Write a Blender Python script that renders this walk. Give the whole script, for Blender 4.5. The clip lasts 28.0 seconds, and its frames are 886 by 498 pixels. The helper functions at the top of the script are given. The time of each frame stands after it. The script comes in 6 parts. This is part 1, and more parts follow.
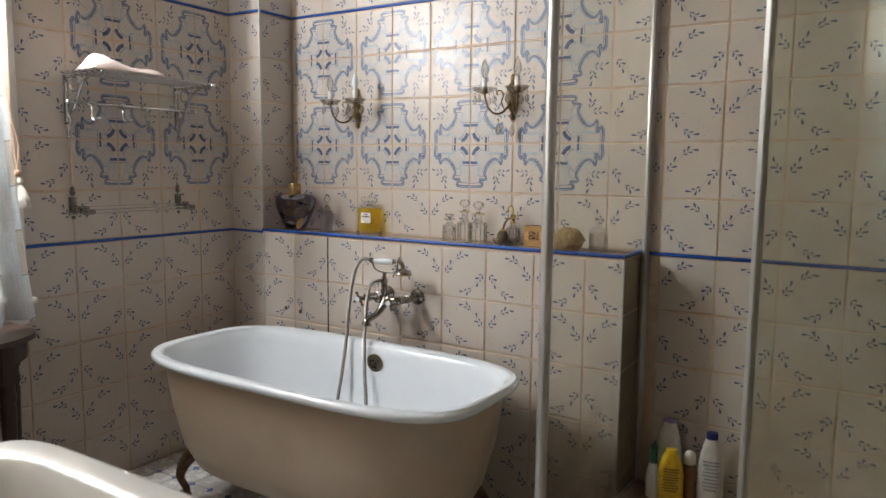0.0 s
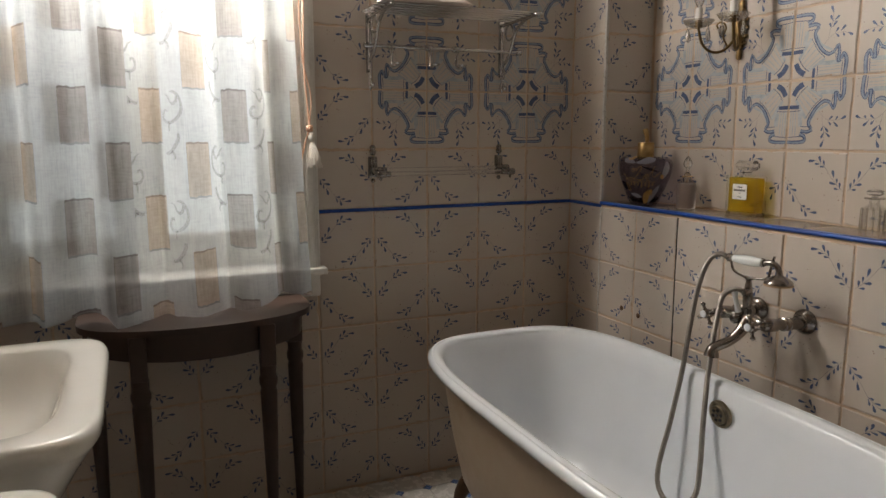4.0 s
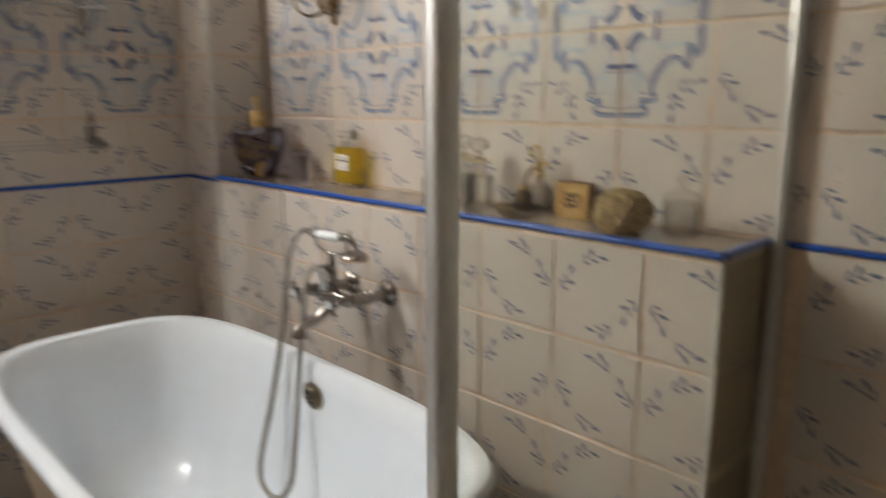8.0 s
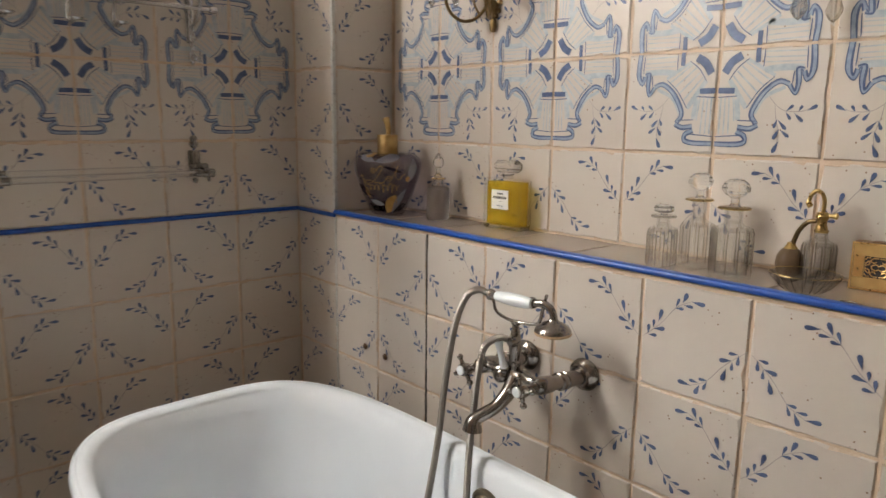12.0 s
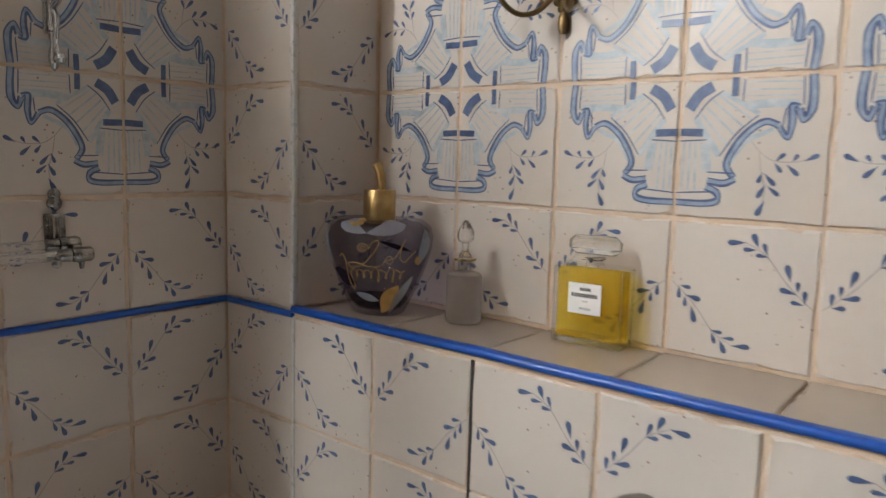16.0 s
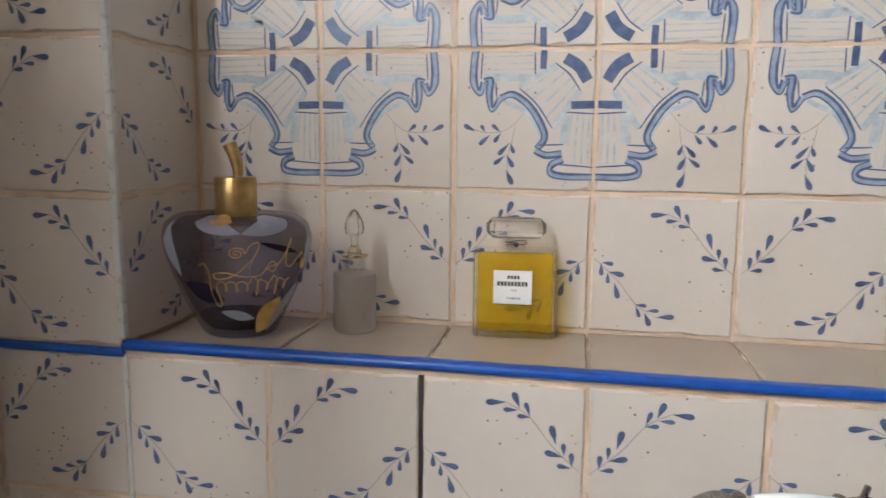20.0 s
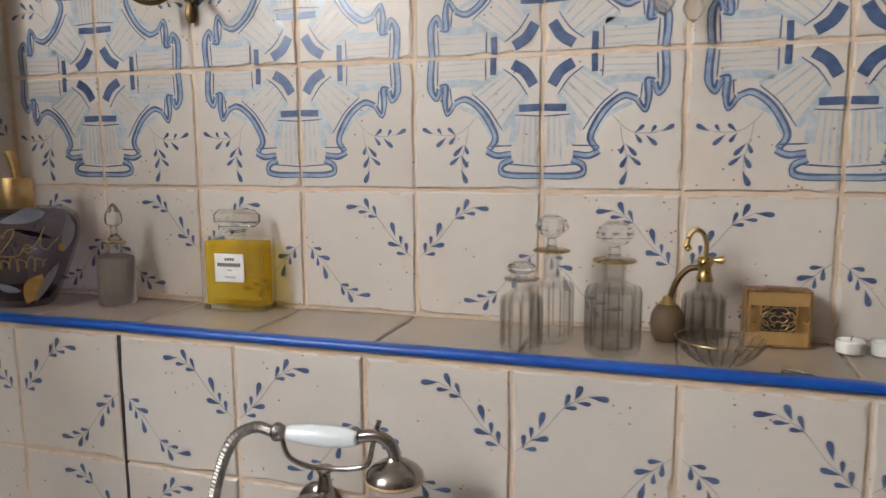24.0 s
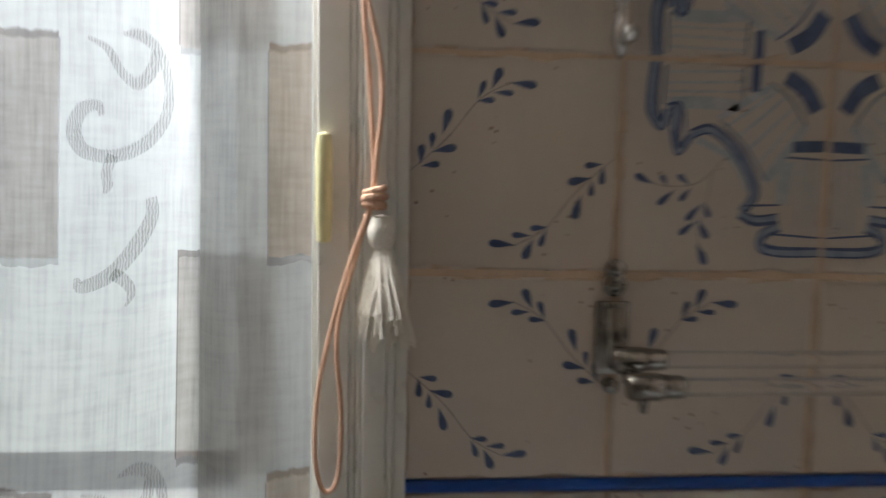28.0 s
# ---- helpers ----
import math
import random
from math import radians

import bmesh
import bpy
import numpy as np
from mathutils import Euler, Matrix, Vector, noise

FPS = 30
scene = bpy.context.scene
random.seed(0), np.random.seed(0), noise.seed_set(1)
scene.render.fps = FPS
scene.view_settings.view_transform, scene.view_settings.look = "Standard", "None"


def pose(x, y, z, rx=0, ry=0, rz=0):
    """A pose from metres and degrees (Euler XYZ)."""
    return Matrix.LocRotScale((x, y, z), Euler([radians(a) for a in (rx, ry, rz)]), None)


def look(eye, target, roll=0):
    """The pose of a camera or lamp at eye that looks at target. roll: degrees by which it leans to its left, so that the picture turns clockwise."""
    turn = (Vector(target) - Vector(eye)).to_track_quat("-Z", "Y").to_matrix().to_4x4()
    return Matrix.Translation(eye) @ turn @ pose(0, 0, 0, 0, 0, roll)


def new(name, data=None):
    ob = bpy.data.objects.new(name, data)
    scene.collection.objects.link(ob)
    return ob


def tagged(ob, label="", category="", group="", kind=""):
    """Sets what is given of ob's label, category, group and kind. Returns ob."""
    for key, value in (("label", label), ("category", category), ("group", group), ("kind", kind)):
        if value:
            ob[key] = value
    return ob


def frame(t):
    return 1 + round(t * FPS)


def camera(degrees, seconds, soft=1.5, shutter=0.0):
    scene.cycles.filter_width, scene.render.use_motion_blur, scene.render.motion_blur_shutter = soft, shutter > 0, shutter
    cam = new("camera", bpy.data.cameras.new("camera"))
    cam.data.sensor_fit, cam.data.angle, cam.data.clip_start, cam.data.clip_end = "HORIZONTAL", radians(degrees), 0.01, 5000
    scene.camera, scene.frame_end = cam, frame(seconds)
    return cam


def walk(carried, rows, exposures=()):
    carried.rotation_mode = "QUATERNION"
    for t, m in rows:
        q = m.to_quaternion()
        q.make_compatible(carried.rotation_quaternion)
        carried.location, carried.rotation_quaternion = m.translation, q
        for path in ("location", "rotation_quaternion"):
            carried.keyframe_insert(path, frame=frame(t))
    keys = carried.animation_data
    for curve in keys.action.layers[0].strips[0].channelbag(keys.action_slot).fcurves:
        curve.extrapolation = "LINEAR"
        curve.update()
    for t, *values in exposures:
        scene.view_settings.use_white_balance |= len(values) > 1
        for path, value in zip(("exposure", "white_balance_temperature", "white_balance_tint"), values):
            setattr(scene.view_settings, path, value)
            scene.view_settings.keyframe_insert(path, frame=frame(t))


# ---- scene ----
cam = camera(64.2, 28.0, shutter=0.7)
PATH = [
    (0, (2.676, -2.379, 1.314), (1.63, -0.69, 1.085), 0.6),
    (0.5, (2.641, -2.235, 1.308), (1.553, -0.572, 1.085), 0.7),
    (1, (2.57, -2.109, 1.289), (1.413, -0.493, 1.064), 0.7),
    (1.5, (2.481, -1.906, 1.319), (1.199, -0.392, 1.067), -0.1),
    (2, (2.391, -1.795, 1.272), (0.928, -0.454, 1.029), -0.1),
    (2.5, (2.355, -1.701, 1.253), (0.691, -0.617, 1.013), 0.6),
    (4.5, (2.28, -1.47, 1.262), (0.467, -0.69, 0.938), -0.2),
    (5, (2.198, -1.356, 1.276), (0.491, -0.364, 0.958), -0.4),
    (5.5, (2.156, -1.278, 1.271), (0.545, -0.132, 0.967), -0.9),
    (6, (2.208, -1.189, 1.271), (0.618, -0.008, 0.99), -1.2),
    (6.5, (2.317, -1.079, 1.281), (0.671, 0.023, 1.002), -1.0),
    (7, (2.404, -1.037, 1.284), (0.705, -0.026, 0.983), -0.3),
    (7.5, (2.437, -1.04, 1.277), (0.763, 0.003, 0.942), 0.4),
    (8, (2.421, -1.125, 1.27), (1.028, 0.249, 0.854), -0.1),
    (8.5, (2.435, -1.228, 1.23), (1.393, 0.389, 0.684), 1.0),
    (9, (2.458, -1.285, 1.213), (1.562, 0.402, 0.621), 2.7),
    (9.5, (2.457, -1.305, 1.227), (1.43, 0.31, 0.647), 2.0),
    (10, (2.422, -1.276, 1.231), (1.173, 0.206, 0.738), 2.0),
    (10.5, (2.346, -1.163, 1.263), (0.879, 0.136, 0.862), 2.8),
    (11, (2.24, -1.098, 1.263), (0.676, 0.095, 0.902), 3.1),
    (11.5, (2.046, -1.076, 1.281), (0.496, 0.134, 0.92), 1.7),
    (12, (1.88, -1.097, 1.278), (0.417, 0.217, 0.914), 0.7),
    (12.5, (1.776, -1.036, 1.276), (0.414, 0.381, 0.904), 0.2),
    (14.5, (1.435, -0.821, 1.308), (0.263, 0.776, 1.034), 1.8),
    (15, (1.343, -0.823, 1.305), (0.153, 0.763, 1.046), 1.9),
    (15.5, (1.25, -0.827, 1.309), (0.031, 0.736, 1.042), 1.6),
    (16, (1.182, -0.805, 1.288), (-0.055, 0.746, 1.036), 1.6),
    (16.5, (1.062, -0.756, 1.305), (-0.141, 0.823, 1.056), 1.2),
    (17, (0.963, -0.72, 1.305), (-0.131, 0.934, 1.047), 1.1),
    (17.5, (0.867, -0.741, 1.309), (-0.092, 0.993, 1.039), 0.8),
    (18, (0.781, -0.775, 1.308), (-0.044, 1.026, 1.031), 0.6),
    (18.5, (0.763, -0.799, 1.294), (0.055, 1.051, 1.019), 0.5),
    (19, (0.752, -0.813, 1.293), (0.19, 1.084, 1.003), 0.5),
    (19.5, (0.758, -0.812, 1.291), (0.317, 1.117, 0.998), 0.6),
    (20, (0.774, -0.808, 1.281), (0.416, 1.137, 0.984), 0.6),
    (20.5, (0.789, -0.796, 1.285), (0.464, 1.155, 0.988), 0.9),
    (21, (0.838, -0.757, 1.29), (0.483, 1.19, 0.997), 1.0),
    (21.5, (0.908, -0.712, 1.292), (0.484, 1.219, 0.985), 0.8),
    (22, (0.989, -0.69, 1.275), (0.511, 1.228, 0.964), 0.2),
    (22.5, (1.069, -0.733, 1.289), (0.59, 1.185, 0.984), -0.7),
    (24.5, (1.455, -0.858, 1.264), (0.719, 0.986, 1.029), 0.4),
    (25, (1.494, -0.881, 1.271), (0.383, 0.766, 1.035), 1.1),
    (25.5, (1.432, -0.932, 1.291), (-0.03, 0.414, 1.062), 0.8),
    (26, (1.288, -0.973, 1.304), (-0.413, 0.059, 1.102), 0.0),
    (26.5, (1.151, -1.02, 1.298), (-0.699, -0.28, 1.128), -0.3),
    (27, (1.012, -1.034, 1.306), (-0.909, -0.512, 1.114), 0.2),
    (27.5, (0.825, -1.005, 1.306), (-1.14, -0.68, 1.127), 0.5),
    (28, (0.644, -1.012, 1.297), (-1.34, -0.861, 1.099), 1.1),
]
walk(cam, [(t, look(eye, target, roll)) for t, eye, target, roll in PATH], [(0, 0.82, 6250, 10), (1.5, 0.88, 6200, 10), (2.5, 0.55, 6200, 10), (3.3, 0.35, 6500, 11), (4.5, 0.1, 7200, 14), (6, 0.58, 6600, 12), (7, 0.68, 6450, 12), (8, 0.85, 6550, 10), (9, 0.97, 6500, 10), (10, 0.98, 6550, 10), (12, 0.88, 6700, 11), (15, 0.88, 6250, 10), (18, 1.0, 6200, 10), (20.5, 1.05, 6080, 10), (22.5, 0.9, 6100, 10), (24.5, 0.88, 6150, 10), (26, 0.95, 6050, 9), (27, 0.5, 5850, 8), (28, 0.2, 6450, 10)])

# ---- light ----
world = bpy.data.worlds.new("world")
scene.world = world
world.use_nodes = True
wn = world.node_tree.nodes
sky = wn.new("ShaderNodeTexSky")
sky.sky_type, sky.sun_disc, sky.sun_elevation, sky.sun_rotation = "NISHITA", False, radians(40), radians(250)
wn["Background"].inputs[1].default_value = 0.12
world.node_tree.links.new(sky.outputs[0], wn["Background"].inputs[0])

WIN_Y0, WIN_Y1, WIN_Z0, WIN_Z1, TRANSOM = -2.0, -1.075, 0.83, 2.62, 1.88


def daylight(name, z0, z1, watts, colour, count=6):
    """The sky's light through the upper lights of the window: upright strips leaning into the room."""
    for k in range(count):
        data = bpy.data.lights.new(name, "AREA")
        data.shape, data.size, data.size_y = "RECTANGLE", 0.12, z1 - z0
        data.energy, data.color = watts / count, colour
        y, z = WIN_Y0 + 0.07 + (WIN_Y1 - WIN_Y0 - 0.27) * k / (count - 1), (z0 + z1) / 2
        new(name, data).matrix_world = look((-0.085, y, z), (-0.085 + 0.95, y + 0.28, z - 0.15))


daylight("sky_light", TRANSOM - 0.06, WIN_Z1 - 0.06, 106.0, (0.965, 0.965, 0.945))


# ---- materials ----
def material(name):
    m = bpy.data.materials.new(name)
    m.use_nodes = True
    nt = m.node_tree
    return m, nt, nt.nodes["Principled BSDF"]


def add(nt, kind, **values):
    n = nt.nodes.new(kind)
    for k, v in values.items():
        n.inputs[k].default_value = v
    return n


def coords(nt, per_object=True):
    """Object coordinates, shifted by each object's random number."""
    tc = nt.nodes.new("ShaderNodeTexCoord")
    if not per_object:
        return tc.outputs["Object"]
    info = nt.nodes.new("ShaderNodeObjectInfo")
    mul = add(nt, "ShaderNodeVectorMath")
    mul.operation = "SCALE"
    comb = add(nt, "ShaderNodeCombineXYZ")
    for k in range(3):
        nt.links.new(info.outputs["Random"], comb.inputs[k])
    mul.inputs["Scale"].default_value = 37.0
    nt.links.new(comb.outputs[0], mul.inputs[0])
    plus = add(nt, "ShaderNodeVectorMath")
    nt.links.new(tc.outputs["Object"], plus.inputs[0])
    nt.links.new(mul.outputs[0], plus.inputs[1])
    return plus.outputs[0]


def ramp(nt, source, stops):
    r = nt.nodes.new("ShaderNodeValToRGB")
    while len(r.color_ramp.elements) < len(stops):
        r.color_ramp.elements.new(0.5)
    for e, (p, c) in zip(r.color_ramp.elements, stops):
        e.position, e.color = p, (*c, 1) if len(c) == 3 else c
    nt.links.new(source, r.inputs[0])
    return r.outputs[0]


def mix(nt, fac, a, b, blend="MIX"):
    n = nt.nodes.new("ShaderNodeMix")
    n.data_type, n.blend_type = "RGBA", blend
    for socket, v in ((n.inputs[0], fac), (n.inputs[6], a), (n.inputs[7], b)):
        if isinstance(v, (int, float)):
            socket.default_value = v
        elif isinstance(v, tuple):
            socket.default_value = (*v, 1)
        else:
            nt.links.new(v, socket)
    return n.outputs[2]


def noise_tex(nt, vec, scale, detail=3.0, rough=0.55):
    n = add(nt, "ShaderNodeTexNoise", Scale=scale, Detail=detail, Roughness=rough)
    nt.links.new(vec, n.inputs["Vector"])
    return n.outputs["Fac"]


def bump(nt, bsdf, height, strength, distance):
    b = add(nt, "ShaderNodeBump", Strength=strength, Distance=distance)
    nt.links.new(height, b.inputs["Height"])
    nt.links.new(b.outputs[0], bsdf.inputs["Normal"])


def surface(name, a, b, scale, rough=0.5, metal=0.0, bump_scale=None, bump_strength=0.2, bump_depth=0.001, rough_var=0.1, coat=0.0):
    """Two tones by noise, with roughness variation and relief."""
    m, nt, p = material(name)
    v = coords(nt)
    f = noise_tex(nt, v, scale, 5)
    nt.links.new(ramp(nt, f, [(0.3, a), (0.7, b)]), p.inputs["Base Color"])
    g = noise_tex(nt, v, scale * 4, 2)
    lo, hi = max(0.02, rough - rough_var), min(1, rough + rough_var)
    nt.links.new(ramp(nt, g, [(0.3, (lo,) * 3), (0.7, (hi,) * 3)]), p.inputs["Roughness"])
    p.inputs["Metallic"].default_value = metal
    p.inputs["Coat Weight"].default_value = coat
    if bump_scale:
        bump(nt, p, noise_tex(nt, v, bump_scale, 3), bump_strength, bump_depth)
    return m


def glaze(name, tones, rough=0.2, spots=True, waves=0.13, rough_var=0.08):
    """Hand-made glazed tile: uneven tone, soft waves in the glaze, small pits."""
    m, nt, p = material(name)
    v = coords(nt)
    base = ramp(nt, noise_tex(nt, v, 5, 1), [(0.25, tones[0]), (0.75, tones[1])])
    fine = ramp(nt, noise_tex(nt, v, 120, 1), [(0.2, (0.985, 0.985, 0.985)), (0.8, (1, 1, 1))])
    col = mix(nt, 1.0, base, fine, "MULTIPLY")
    info = nt.nodes.new("ShaderNodeObjectInfo")
    tint = ramp(nt, info.outputs["Random"], [(0.0, (0.93, 0.91, 0.89)), (0.5, (1, 1, 1)), (1.0, (0.98, 0.955, 0.925))])
    col = mix(nt, 1.0, col, tint, "MULTIPLY")
    if spots:
        vor = add(nt, "ShaderNodeTexVoronoi", Scale=85.0)
        nt.links.new(v, vor.inputs["Vector"])
        dot = ramp(nt, vor.outputs["Distance"], [(0.0, (1, 1, 1)), (0.10, (1, 1, 1)), (0.17, (0, 0, 0))])
        gate = ramp(nt, noise_tex(nt, v, 16, 1), [(0.565, (0, 0, 0)), (0.60, (1, 1, 1))])
        fac = mix(nt, 1.0, dot, gate, "MULTIPLY")
        col = mix(nt, fac, col, (0.24, 0.145, 0.095))
        blush = ramp(nt, noise_tex(nt, v, 22, 2), [(0.70, (0, 0, 0)), (0.80, (0.35, 0.35, 0.35))])
        col = mix(nt, blush, col, (0.60, 0.44, 0.34))
    nt.links.new(col, p.inputs["Base Color"])
    nt.links.new(ramp(nt, noise_tex(nt, v, 45, 2), [(0.3, (rough - 0.7 * rough_var,) * 3), (0.7, (rough + 1.2 * rough_var,) * 3)]), p.inputs["Roughness"])
    p.inputs["Specular IOR Level"].default_value = 0.34
    bump(nt, p, noise_tex(nt, v, 17, 2, 0.4), waves, 0.004)
    return m


def brushed_paint(name, a, b, rough=0.30):
    """Cobalt brushwork under the glaze, thin in places."""
    m, nt, p = material(name)
    v = coords(nt)
    nt.links.new(ramp(nt, noise_tex(nt, v, 55, 4, 0.65), [(0.32, a), (0.7, b)]), p.inputs["Base Color"])
    p.inputs["Roughness"].default_value = rough
    bump(nt, p, noise_tex(nt, v, 17, 3, 0.5), 0.15, 0.004)
    return m


def glass(name, tint=(1, 1, 1), rough=0.0, ior=1.45, straight=0.0, body=0.0, tone=None, film=None):
    """Refracting glass. straight: the share that acts as a thin wall, which mirrors a little and bends nothing; body: cloudiness;
    film: dried soap from one height, where it is thick, up to another, and how thick it is."""
    m, nt, p = material(name)
    p.inputs["Base Color"].default_value = (*tint, 1)
    p.inputs["Transmission Weight"].default_value = 1.0
    p.inputs["Roughness"].default_value = rough
    p.inputs["IOR"].default_value = ior
    last = p.outputs[0]

    def blend(a, b, share):
        n = nt.nodes.new("ShaderNodeMixShader")
        if isinstance(share, float):
            n.inputs[0].default_value = share
        else:
            nt.links.new(share, n.inputs[0])
        nt.links.new(a, n.inputs[1])
        nt.links.new(b, n.inputs[2])
        return n.outputs[0]
    if straight:
        clear = nt.nodes.new("ShaderNodeBsdfTransparent")
        clear.inputs[0].default_value = (*tint, 1)
        gloss = nt.nodes.new("ShaderNodeBsdfGlossy")
        gloss.inputs["Roughness"].default_value = rough + 0.02
        lw = nt.nodes.new("ShaderNodeLayerWeight")
        lw.inputs[0].default_value = 0.5
        edge = ramp(nt, lw.outputs["Facing"], [(0.0, (0.020,) * 3), (0.60, (0.025,) * 3), (0.85, (0.055,) * 3), (1.0, (0.36,) * 3)])
        last = blend(last, blend(clear.outputs[0], gloss.outputs[0], edge), straight)
    if body:
        cloud = nt.nodes.new("ShaderNodeBsdfTranslucent")
        cloud.inputs[0].default_value = (*(tone or tint), 1)
        skin = nt.nodes.new("ShaderNodeBsdfDiffuse")
        skin.inputs[0].default_value = (*(tone or tint), 1)
        last = blend(last, blend(cloud.outputs[0], skin.outputs[0], 0.5), body)
    if film:
        where = coords(nt, False)
        split = nt.nodes.new("ShaderNodeSeparateXYZ")
        nt.links.new(where, split.inputs[0])
        low = ramp(nt, split.outputs["Z"], [(film[0], (film[2],) * 3), (film[1], (0.055,) * 3)])
        streak = ramp(nt, noise_tex(nt, where, 6, 4), [(0.30, (0.45,) * 3), (0.65, (1, 1, 1))])
        soap = nt.nodes.new("ShaderNodeBsdfDiffuse")
        soap.inputs[0].default_value = (0.42, 0.345, 0.26, 1)
        last = blend(last, soap.outputs[0], mix(nt, 1.0, low, streak, "MULTIPLY"))
    nt.links.new(last, nt.nodes["Material Output"].inputs["Surface"])
    return m


CREAM = glaze("cream_glazed_tile", ((0.560, 0.500, 0.443), (0.588, 0.529, 0.472)), 0.33)
LEDGE_TILE = glaze("plain_beige_tile", ((0.35, 0.285, 0.225), (0.41, 0.335, 0.27)), 0.13, False, 0.0, 0.0)
COBALT = brushed_paint("cobalt_brushwork", (0.042, 0.068, 0.155), (0.095, 0.135, 0.245))
MIDBLUE = brushed_paint("pale_cobalt_brushwork", (0.17, 0.225, 0.335), (0.33, 0.38, 0.45))
WASH = brushed_paint("blue_wash", (0.32, 0.37, 0.42), (0.50, 0.515, 0.515))
STEM = brushed_paint("thin_grey_stem_paint", (0.30, 0.26, 0.25), (0.45, 0.40, 0.36))
BLUE_EDGE = brushed_paint("blue_glazed_edging", (0.003, 0.055, 0.30), (0.006, 0.075, 0.38), 0.34)
WORN_EDGE = surface("worn_tile_edge", (0.46, 0.33, 0.23), (0.62, 0.50, 0.39), 60, 0.5)
# invented dark brown for the east wall, so that it bounces little light
SIDE_PAINT = surface("bounce_cutting_brown_paint", (0.15, 0.125, 0.10), (0.19, 0.155, 0.125), 4, 0.6, 0, 120, 0.15, 0.001)
GROUT = surface("brown_grout", (0.54, 0.40, 0.285), (0.65, 0.51, 0.385), 30, 0.85, 0, 200, 0.5, 0.002)
DARK_GAP = surface("open_dark_joint", (0.02, 0.017, 0.015), (0.05, 0.04, 0.035), 30, 0.9)
PLASTER = surface("terracotta_wall_paint", (0.31, 0.225, 0.175), (0.36, 0.265, 0.205), 4, 0.6, 0, 120, 0.15, 0.001)
# ceiling out of view: its tone is lowered to weaken the bounce light
CEILING = surface("darkened_ceiling_paint", (0.32, 0.29, 0.26), (0.37, 0.34, 0.305), 3, 0.7, 0, 90, 0.12, 0.001)
WHITE_WOOD = surface("white_gloss_woodwork", (0.70, 0.69, 0.64), (0.78, 0.77, 0.73), 12, 0.35, 0, 60, 0.12, 0.001)
# white enamel with the sky's blue cast put into its colour
ENAMEL = surface("white_enamel_sky_tint", (0.77, 0.81, 0.85), (0.81, 0.85, 0.89), 5, 0.22, 0, 25, 0.05, 0.002, 0.05, 0.15)
TUB_PAINT = surface("tan_tub_paint", (0.47, 0.37, 0.265), (0.53, 0.42, 0.31), 6, 0.38, 0, 60, 0.15, 0.001)
CERAMIC = surface("white_sanitary_ceramic", (0.74, 0.73, 0.68), (0.79, 0.78, 0.74), 5, 0.12, 0, 20, 0.04, 0.002, 0.04, 0.3)
BRONZE = surface("dark_bronze", (0.10, 0.055, 0.03), (0.20, 0.12, 0.07), 40, 0.45, 0.6, 80, 0.3, 0.001)
NICKEL = surface("worn_nickel", (0.31, 0.278, 0.25), (0.35, 0.318, 0.288), 6, 0.21, 1.0, rough_var=0.02)
CHROME = surface("chrome", (0.52, 0.52, 0.52), (0.60, 0.60, 0.60), 12, 0.10, 1.0, rough_var=0.04)
ALUMINIUM = surface("satin_aluminium", (0.60, 0.59, 0.57), (0.65, 0.64, 0.62), 3, 0.32, 0.6, rough_var=0.03)
OLD_CHROME = surface("tarnished_chrome", (0.20, 0.185, 0.165), (0.40, 0.385, 0.36), 60, 0.20, 1.0, rough_var=0.08)
TRIM_GREY = surface("grey_corner_trim", (0.52, 0.51, 0.48), (0.62, 0.61, 0.575), 25, 0.33, 0.1)
PORCELAIN = surface("white_porcelain", (0.74, 0.77, 0.78), (0.80, 0.83, 0.84), 10, 0.1)
BRASS = surface("gilt_brass", (0.46, 0.32, 0.125), (0.60, 0.43, 0.18), 25, 0.30, 1.0, rough_var=0.06)
BRUSHED_GILT = surface("brushed_gilt", (0.40, 0.26, 0.10), (0.60, 0.43, 0.20), 45, 0.36, 1.0, 260, 0.5, 0.0006, rough_var=0.07)
OLD_BRASS = surface("tarnished_brass", (0.17, 0.11, 0.05), (0.30, 0.205, 0.095), 25, 0.42, 1.0, rough_var=0.08)
DULL_BRASS = surface("dull_grey_brass", (0.17, 0.135, 0.09), (0.27, 0.225, 0.16), 25, 0.36, 0.9, rough_var=0.06)
GOLD_FOIL = surface("gold_foil", (0.72, 0.44, 0.17), (0.86, 0.58, 0.26), 30, 0.31, 1.0, rough_var=0.04)
HOSE_METAL = surface("dull_metal_hose", (0.25, 0.222, 0.198), (0.31, 0.28, 0.25), 40, 0.40, 0.85, rough_var=0.04)
TAN_RUBBER = surface("tan_spray_plate", (0.40, 0.25, 0.13), (0.48, 0.32, 0.18), 30, 0.5)
RUBBER = surface("brown_rubber", (0.13, 0.085, 0.045), (0.18, 0.12, 0.065), 20, 0.45)
GOLD_DULL = surface("dull_gold_card", (0.45, 0.28, 0.10), (0.55, 0.36, 0.14), 50, 0.5, 0.5)
BLACK = surface("black_card", (0.012, 0.010, 0.010), (0.03, 0.025, 0.022), 40, 0.6)
BROWN_CARD = surface("brown_card", (0.17, 0.085, 0.035), (0.24, 0.13, 0.06), 40, 0.55)
WALNUT = surface("dark_walnut", (0.040, 0.024, 0.018), (0.065, 0.038, 0.028), 9, 0.38, rough_var=0.01)
CLEAR = glass("clear_cut_glass", (0.982, 0.98, 0.974), straight=0.90)
RIDGE = glass("cut_glass_ridge", (0.85, 0.83, 0.795), straight=0.55)
BOTTLE_GLASS = glass("clear_bottle_glass", (0.992, 0.992, 0.988), straight=0.97)
